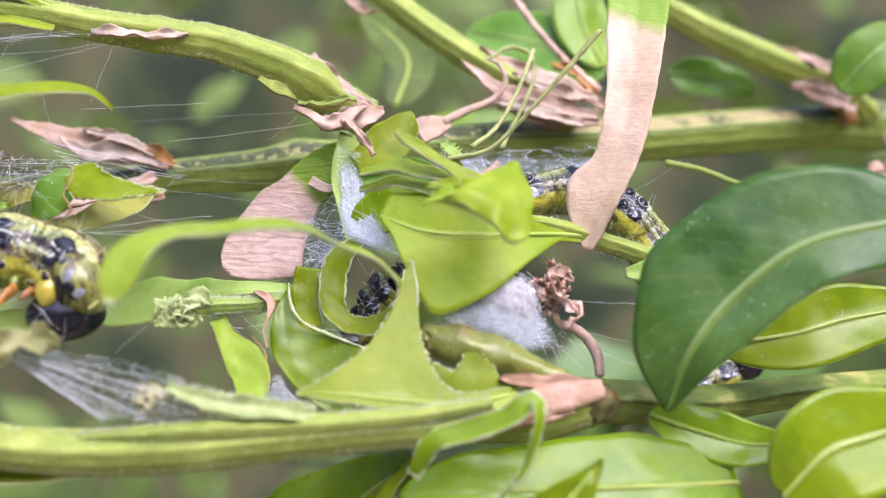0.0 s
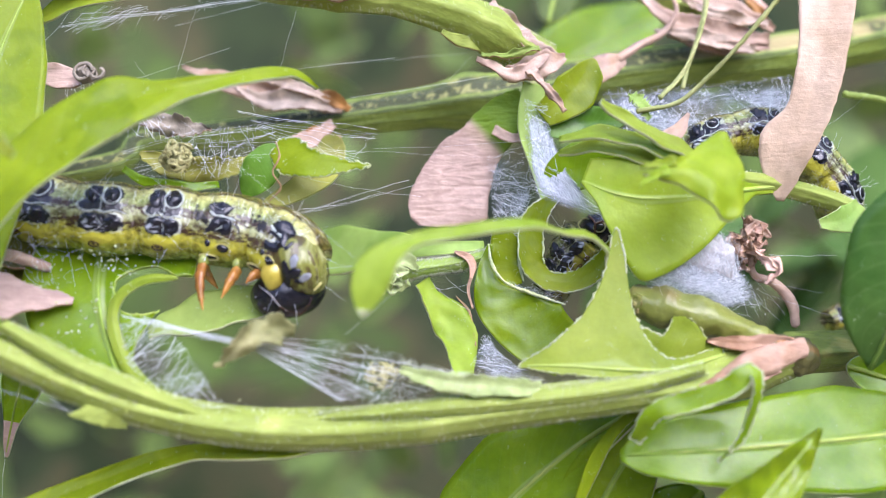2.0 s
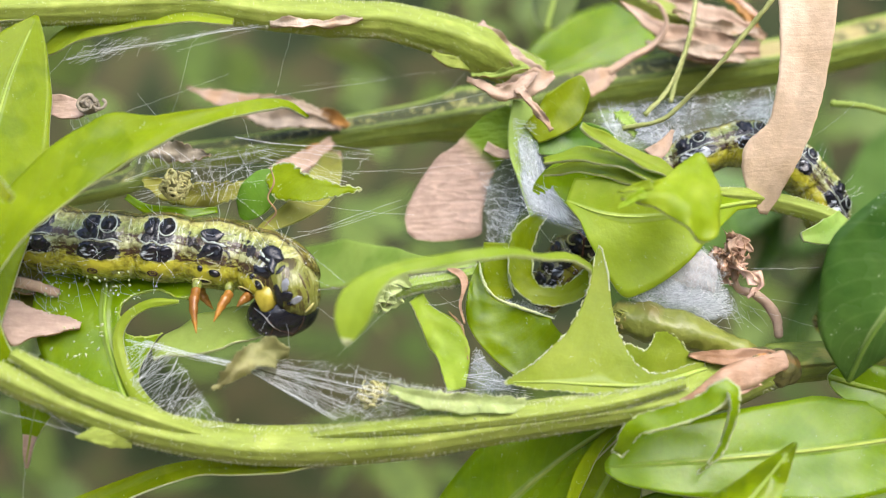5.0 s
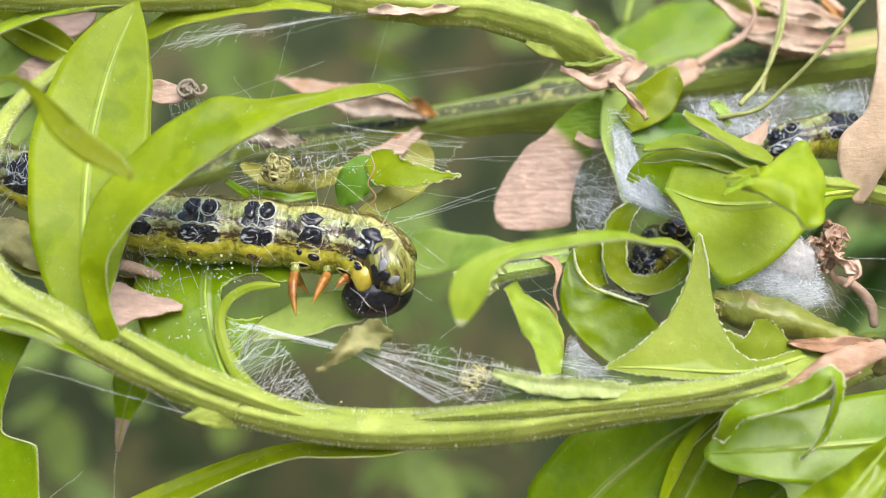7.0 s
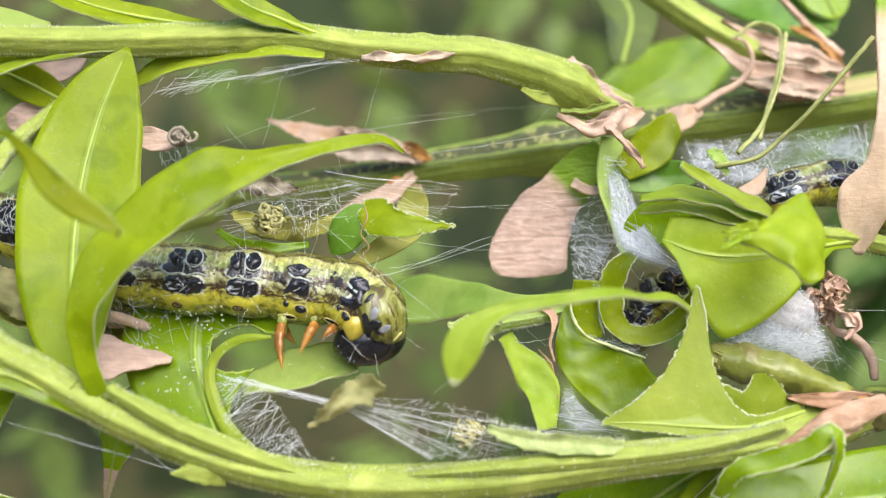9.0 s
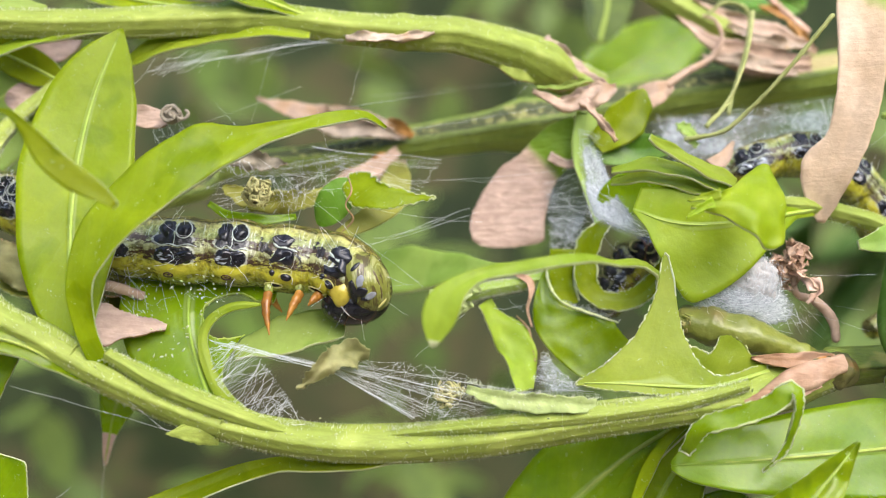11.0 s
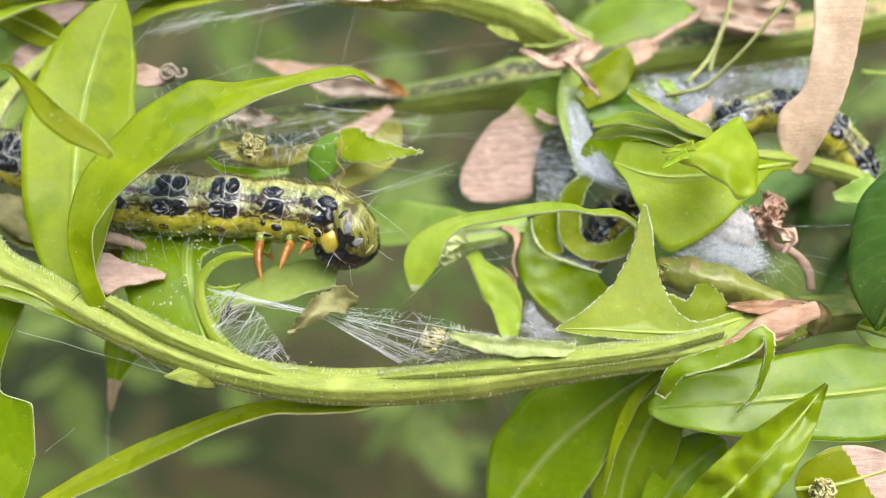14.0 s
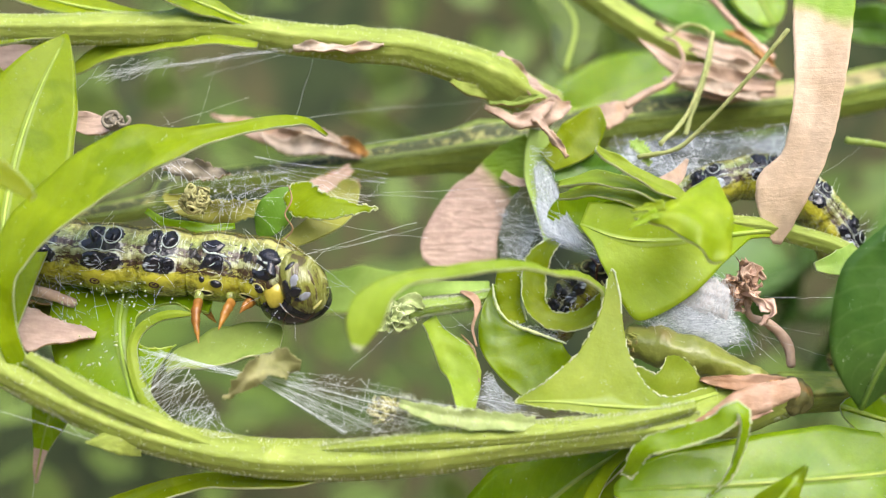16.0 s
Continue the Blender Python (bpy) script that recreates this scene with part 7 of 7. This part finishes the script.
# ---- silk ----
def silk():
    web("silk_web", [(-13.7, -9.3, -5.2), (-13.2, -10.0, -7.1), (-11.5, -11.4, -8.6), (-8.5, -11.8, -9.8)], [(-12.7, -10.0, -5.1), (-11.1, -10.3, -4.9), (-9.2, -11.0, -7.0), (-7.1, -11.8, -9.8)], 72, 50,
        "white silk web stretched between a leaf and the stem", 0.011, 1, 0.08, 0.3)
    top = [(-5.2, -12.0, -5.7), (-2.5, -11.9, -5.8), (1.2, -11.5, -6.2), (5.0, -11.4, -7.4), (7.8, -11.5, -7.9)]
    low = [(-5.3, -12.0, -6.4), (-3.0, -12.0, -7.8), (-0.2, -11.8, -9.4), (2.6, -11.6, -9.3), (7.5, -11.5, -8.8)]
    web("silk_web", top, low, 26, 110, "dense white silk sheet above the stem holding frass", 0.008, 2, 0.07, 0.25, clumps=24)
    web("silk_threads", [(-13.7, -10.0, -4.4), (-13.0, -10.0, -4.9), (-12.0, -10.2, -4.6)], [(-5.9, -12.0, -6.0), (-5.6, -12.0, -6.2), (-5.2, -12.0, -6.5)], 20, 8, "white silk threads drawn out along the web", 0.007, 3, 0.06, 0.15, 0.0)
    web("silk_threads", [(-5.6, -12.0, -5.7), (-5.4, -12.0, -6.0), (-5.2, -12.0, -6.5)], [(7.6, -11.5, -7.9), (3.8, -11.5, -9.0), (-0.2, -11.8, -9.4)], 28, 30, "white silk threads spread out across the web", 0.007, 14, 0.06, 0.2, 0.0)
    web("silk_threads", [(-5.6, -12.0, -6.3), (-5.4, -12.0, -6.5)], [(-0.2, -11.8, -9.35), (-0.4, -11.8, -9.5)], 6, 0, "taut white silk along the edge of the web", 0.011, 24, 0.03, 0.1, 0.0)
    web("silk_web", [(9.0, 0.5, 6.0), (9.3, 0.8, 4.0), (9.5, 0.0, 1.4)], [(11.9, -1.0, 6.7), (12.1, -2.0, 3.9), (10.7, -4.0, 0.4)], 24, 60, "grey silk web filling the bitten edge of a leaf", 0.011, 4, 0.15, 0.5)
    web("silk_web", [(11.2, -2.4, 9.7), (11.3, -2.8, 6.9), (11.7, -4.0, 3.4)], [(12.7, -2.4, 9.3), (13.5, -4.0, 5.3), (16.6, -6.0, 1.5)], 24, 40, "white silk web wrapped round a stalk and leaf", 0.009, 5, 0.12, 0.4, clumps=14)
    web("silk_web", [(17.0, 2.0, 11.2), (23.1, 2.0, 11.4), (30.5, 2.0, 12.3)], [(17.4, -2.0, 7.4), (22.5, -2.0, 8.0), (29.9, -2.0, 9.0)], 25, 60, "grey felted silk under the branch", 0.013, 6, 0.2, 0.6, clumps=60)
    web("silk_web", [(17.1, -8.6, -1.6), (19.8, -8.0, -0.4), (23.2, -7.5, 0.5)], [(18.5, -8.8, -3.6), (22.9, -8.5, -4.3), (27.7, -7.0, -4.8)], 12, 60, "thick white silk cocoon between leaves and a dried flower", 0.009, 7, 0.15, 0.5, clumps=40)
    web("silk_threads", [(-14.5, -6.0, 5.6), (-13.6, -6.0, 4.1), (-13.1, -6.6, 3.5)], [(-5.8, 0.0, 8.2), (-4.8, -4.0, 6.5), (-4.6, -6.0, 5.2)], 12, 0, "loose white silk drawn above the caterpillar", 0.007, 8, 0.3, 0.5, 0.05)
    web("silk_web", [(-11.6, -4.0, 7.0), (-8.7, -3.0, 7.5), (-5.7, -1.0, 7.9)], [(-10.5, -6.8, 3.9), (-7.6, -6.6, 4.2), (-5.0, -6.0, 5.4)], 18, 26, "loose white silk over a frass pellet", 0.007, 15, 0.15, 0.6, clumps=20)
    web("silk_web", [(-21.6, -8.0, -0.0), (-19.0, -8.0, 0.3), (-14.0, -8.0, -0.4)], [(-21.0, -9.0, -2.2), (-17.5, -8.5, -2.9), (-11.1, -8.0, -1.8)], 14, 24, "loose silk and crumbs below the caterpillar", 0.008, 9, 0.25, 0.5, clumps=40)
    web("silk_web", [(8.4, -5.1, -5.7), (7.9, -6.1, -7.0), (7.2, -7.0, -8.4)], [(8.7, -5.1, -5.9), (9.9, -6.2, -7.3), (12.0, -8.2, -8.5)], 14, 20, "white silk web in a leaf axil", 0.008, 10, 0.1, 0.3)
    web("silk_web", [(10.0, -4.0, -2.3), (11.6, -4.0, -2.8), (14.2, -4.0, -2.9)], [(10.2, -4.3, -2.7), (11.7, -4.4, -3.3), (13.9, -4.7, -4.0)], 10, 40, "white silk filling a chewed leaf edge", 0.008, 19, 0.1, 0.3)
    web("silk_threads", [(-19.0, -4.2, 13.6), (-17.9, -4.0, 14.2), (-17.5, -4.0, 14.7)], [(-8.1, -3.8, 15.8), (-5.1, -3.6, 16.0), (-6.6, -3.6, 15.7)], 8, 0, "thin silk threads drawn along the upper twig", 0.006, 12, 0.08, 0.9, 0.1)
    web("silk_web", [(-29.4, -5.5, 8.0), (-28.1, -6.0, 7.1), (-27.0, -6.0, 6.5)], [(-28.8, -7.0, 5.1), (-27.7, -7.0, 4.4), (-26.6, -7.0, 4.0)], 9, 8, "silk over the caterpillar's tail", 0.009, 13, 0.2, 0.4)
    web("silk_web", [(-18.4, -4.6, 10.0), (-16.2, -4.6, 10.0), (-13.0, -4.4, 9.4)], [(-18.0, -4.8, 7.2), (-15.0, -5.0, 6.8), (-11.0, -4.8, 6.2)], 26, 34, "loose white silk and crumbs by a shrivelled leaf", 0.009, 16, 0.25, 0.5, clumps=40)
    web("silk_threads", [(-7.5, -4.0, 8.4), (-6.0, -4.0, 7.4), (-5.0, -5.5, 5.6)], [(1.5, -2.0, 7.4), (0.5, -3.0, 6.0), (-1.0, -6.0, 4.6)], 16, 6, "white silk threads fanning over the back branch", 0.009, 17, 0.15, 0.6, 0.05)
    web("silk_threads", [(-16.0, -3.6, 15.2), (-13.0, -3.4, 15.2), (-9.0, -3.4, 15.6)], [(-18.6, -4.2, 13.4), (-15.0, -3.6, 13.9), (-10.0, -3.6, 14.9)], 20, 14, "thin silk sheet hanging under the upper twig", 0.007, 18, 0.12, 0.4, 0.1)
    felts = thing("silk_felt", (22.9, 1.0, 9.7), "grey felted silk sheet between branch and leaves", "silk web")
    felt(felts, "sheet", [(16.4, 3.0, 11.4), (23.4, 3.0, 11.4), (32.1, 3.0, 12.0)], [(17.6, -1.0, 7.0), (23.0, 0.0, 8.0), (31.0, 0.0, 9.0)], 16, 0.6, 1)
    felt(felts, "sheet", [(8.9, 1.0, 6.1), (9.2, 1.0, 4.0), (9.5, 0.0, 1.4)], [(11.7, -0.5, 6.5), (12.0, -1.5, 3.9), (10.6, -3.0, 0.6)], 14, 0.3, 2)
    felt(felts, "sheet", [(11.3, -2.2, 9.3), (11.5, -3.0, 6.2), (11.8, -4.2, 3.0)], [(12.7, -2.2, 8.9), (13.9, -4.2, 4.9), (16.5, -5.8, 1.3)], 14, 0.3, 3, THICKFELT)
    felt(felts, "sheet", [(17.3, -8.2, -1.8), (20.2, -7.6, -0.6), (23.3, -7.0, 0.3)], [(18.3, -8.2, -3.5), (22.3, -8.0, -3.8), (27.1, -6.8, -4.4)], 16, -0.8, 4, THICKFELT)
    felt(felts, "sheet", [(8.4, -5.0, -5.7), (7.9, -6.0, -7.2), (7.4, -7.0, -8.6)], [(8.7, -5.0, -5.9), (9.9, -6.0, -7.3), (12.0, -8.0, -8.5)], 12, -0.2, 5)
    felt(felts, "sheet", [(10.0, -3.8, -2.3), (11.6, -3.8, -2.8), (14.2, -3.9, -2.9)], [(10.2, -4.1, -2.7), (11.7, -4.2, -3.3), (13.9, -4.5, -4.0)], 12, 0, 7)
    rng = np.random.RandomState(21)
    path, _, _ = spline([(17.8, -11.8, -8.0), (9.1, -12.4, -8.9), (3.9, -12.3, -9.7), (-1.7, -12.0, -10.3), (-6.4, -12.0, -10.2), (-11.4, -12.8, -9.0), (-15.4, -13.3, -7.6), (-19.7, -13.8, -5.6), (-23.0, -13.8, -3.5)], 200)
    crumbs = [ball(path[rng.randint(0, 200)] + rng.normal(0, 1, 3) * (0.3, 0.15, 0.45) + (0, -0.15, -0.4), rng.uniform(0.02, 0.065, 3) * (1.5, 1, 0.7), None, 4, 6, 0.4, k) for k in range(170)]
    spread, _, _ = spline([(-20.2, -9.2, -0.4), (-17.3, -9.2, -1.4), (-13.8, -9.2, -1.1), (-15.1, -9.4, -4.3), (-17.6, -9.4, -4.3), (-15.1, -9.8, -6.4)], 200)
    crumbs += [ball(spread[rng.randint(0, 200)] + rng.normal(0, 1, 3) * (0.7, 0.2, 0.7), rng.uniform(0.03, 0.10, 3) * (1.6, 1, 0.8), [[math.cos(k), 0, -math.sin(k)], [0, 1, 0], [math.sin(k), 0, math.cos(k)]], 4, 6, 0.3, k) for k in range(48)]
    v, f, u = merge(crumbs)
    tagged(part("crumbs", v, f, RIM, None, uvs=u), "pale crumbs of chewed leaf on stem and leaf", "crumbs", kind="stuff")
    lines = [((-0.4, 0.0, 10.0), (11.6, -1.5, 12.0)), ((-10.2, -3.5, 15.7), (-11.7, -4.0, 10.1)), ((-3.7, -3.0, 15.9), (-4.9, -3.0, 11.5)), ((-5.7, -2.0, 11.3), (2.6, -1.0, 12.6)),
             ((1.3, -6.0, 5.9), (12.2, -3.0, 7.0)), ((-3.1, -7.0, 4.0), (4.4, -3.0, 3.1)), ((-1.0, -2.0, 6.2), (8.6, 0.0, 6.0)), ((-3.1, -7.0, 2.0), (1.7, -3.0, 3.3)),
             ((-25.0, -14.0, -7.0), (-15.3, -13.0, -10.0)), ((-19.4, -13.5, -6.9), (-15.5, -13.0, -10.1)), ((5.2, -4.1, -2.6), (7.6, -4.1, -4.3)), ((5.7, -3.9, -1.8), (7.7, -4.1, -3.4)), ((5.1, -4.0, -2.9), (7.5, -4.1, -2.6)), ((-0.2, -11.0, -5.6), (2.9, -12.5, -2.8)),
             ((25.5, -7.0, -2.2), (29.9, -7.0, -3.0)), ((26.3, -7.0, -0.6), (30.7, -7.0, -0.6)), ((25.5, -7.0, -2.8), (30.3, -7.0, -4.4)), ((30.9, -2.0, 7.7), (34.8, -2.0, 10.5)),
             ((-10.5, -9.0, 7.3), (0.3, -12.0, -1.1)), ((-3.2, -10.0, 1.5), (3.6, -4.0, 4.1)), ((-5.1, -10.0, 1.2), (4.0, -4.0, 3.8)), ((-6.7, -8.0, 10.6), (-5.9, -6.0, 7.0)), ((-6.1, -6.0, 7.0), (-5.0, -5.0, 6.7)),
             ((-14.3, -3.0, 11.7), (-12.4, -5.0, 9.6)), ((-15.2, -4.0, 10.0), (-8.3, -2.0, 12.9)), ((-19.9, -5.0, 12.2), (-18.3, -4.0, 14.7)), ((-11.3, -6.0, 5.2), (-5.3, -7.0, 4.0)), ((-10.9, -4.0, 6.8), (-4.6, -6.0, 5.8)),
             ((-12.6, 2.0, 16.2), (-5.8, 2.0, 17.5)), ((-4.1, 6.0, 13.1), (7.8, 4.0, 13.9)), ((5.9, 4.0, 11.6), (8.2, 4.0, 13.7)), ((-12.8, 3.0, 15.3), (-2.3, 0.0, 17.6)), ((-22.9, -1.0, -13.9), (-23.4, 0.0, -18.4)), ((-24.6, -10.0, -15.6), (-22.6, -10.0, -14.0))]
    rng = np.random.RandomState(77)
    v, f, u = merge([strand(a, b, rng.uniform(0.004, 0.009), rng.uniform(-0.1, 0.25), rng, 0.03, 8) for a, b in lines])
    tagged(part("silk_threads", v, f, SILK, None, uvs=u, smooth=False), "single white silk threads strung between twigs", "silk threads", kind="stuff")


setting()
lower_shoot()
middle_shoot()
green_brown_leaf()
hanging_leaf()
upper_shoot()
back_branch()
left_leaves()
CAT, CAT_SEGMENTS, CAT_SHIELD, CAT_HEAD = large_caterpillar()
other_caterpillars()
small_things()
silk()


def motions():
    """The feeding caterpillar draws back a little and its head works up and down along the leaf scrap."""
    def slid(ob, rows):
        base = ob.location.copy()
        walk(ob, [(t, Matrix.Translation(base + Vector((x * MM, 0, z * MM))) @ pose(0, 0, 0, 0, turn, 0)) for t, x, z, turn in rows])

    back = [(0, 0.55), (2.5, 0.5), (5.5, 0.1), (7, 0), (8.5, -0.28), (9, -0.3), (11.5, -0.55), (12.5, -0.65), (14.5, -0.7), (16, -0.8)]
    drawn = lambda t: float(np.interp(t, [q[0] for q in back], [q[1] for q in back]))
    slid(CAT, [(t, x, 0, 0) for t, x in back])
    slid(CAT_SEGMENTS[7], [(0, 0, 0, 0), (9, 0, 0, 0), (12.5, 0, 0, -1), (14.5, 0, 0.05, -2), (16, 0, 0.05, -3)])
    slid(CAT_SEGMENTS[8], [(0, 0, -0.15, 0), (5.5, 0, -0.15, 0), (7, 0, 0, 0), (8.5, 0, 0.15, 0), (12.5, -0.05, 0.1, -3), (14.5, -0.1, 0.25, -6), (16, -0.15, 0.3, -8)])
    shield = [(0, 0.4, -0.3), (3, 0.4, -0.3), (5.5, 0.3, -0.25), (6, 0.3, -0.25), (6.5, 0.15, -0.15), (7, 0, 0), (7.5, -0.1, 0.1), (8, -0.05, 0.2), (8.5, -0.1, 0.3), (9, -0.1, 0.25),
              (11.5, -0.05, 0.25), (12, -0.1, 0.2), (12.5, -0.1, 0.2), (13, -0.15, 0.3), (13.5, -0.2, 0.4), (14, -0.1, 0.5), (14.5, 0.0, 0.65), (15, 0.0, 0.75), (15.5, 0.0, 0.8), (16, -0.05, 0.85)]
    head = [(0, 0.4, -0.3), (3, 0.4, -0.3), (5.5, 0.3, -0.2), (6, 0.3, -0.15), (6.5, 0.1, -0.1), (7, 0, 0), (7.5, -0.15, 0.1), (8, -0.05, 0.15), (8.5, -0.1, 0.15), (9, -0.05, 0.3),
            (11.5, 0.05, 0.7), (12, 0.05, 0.5), (12.5, 0.0, 0.45), (13, 0.0, 0.8), (13.5, 0.1, 1.05), (14, 0.1, 1.05), (14.5, 0.2, 1.15), (15, 0.3, 1.2), (15.5, 0.35, 1.4), (16, 0.3, 1.55)]
    slid(CAT_SHIELD, [(t, x - drawn(t), z, 0) for t, x, z in shield])
    slid(CAT_HEAD, [(t, x - drawn(t), z, 0) for t, x, z in head])


motions()
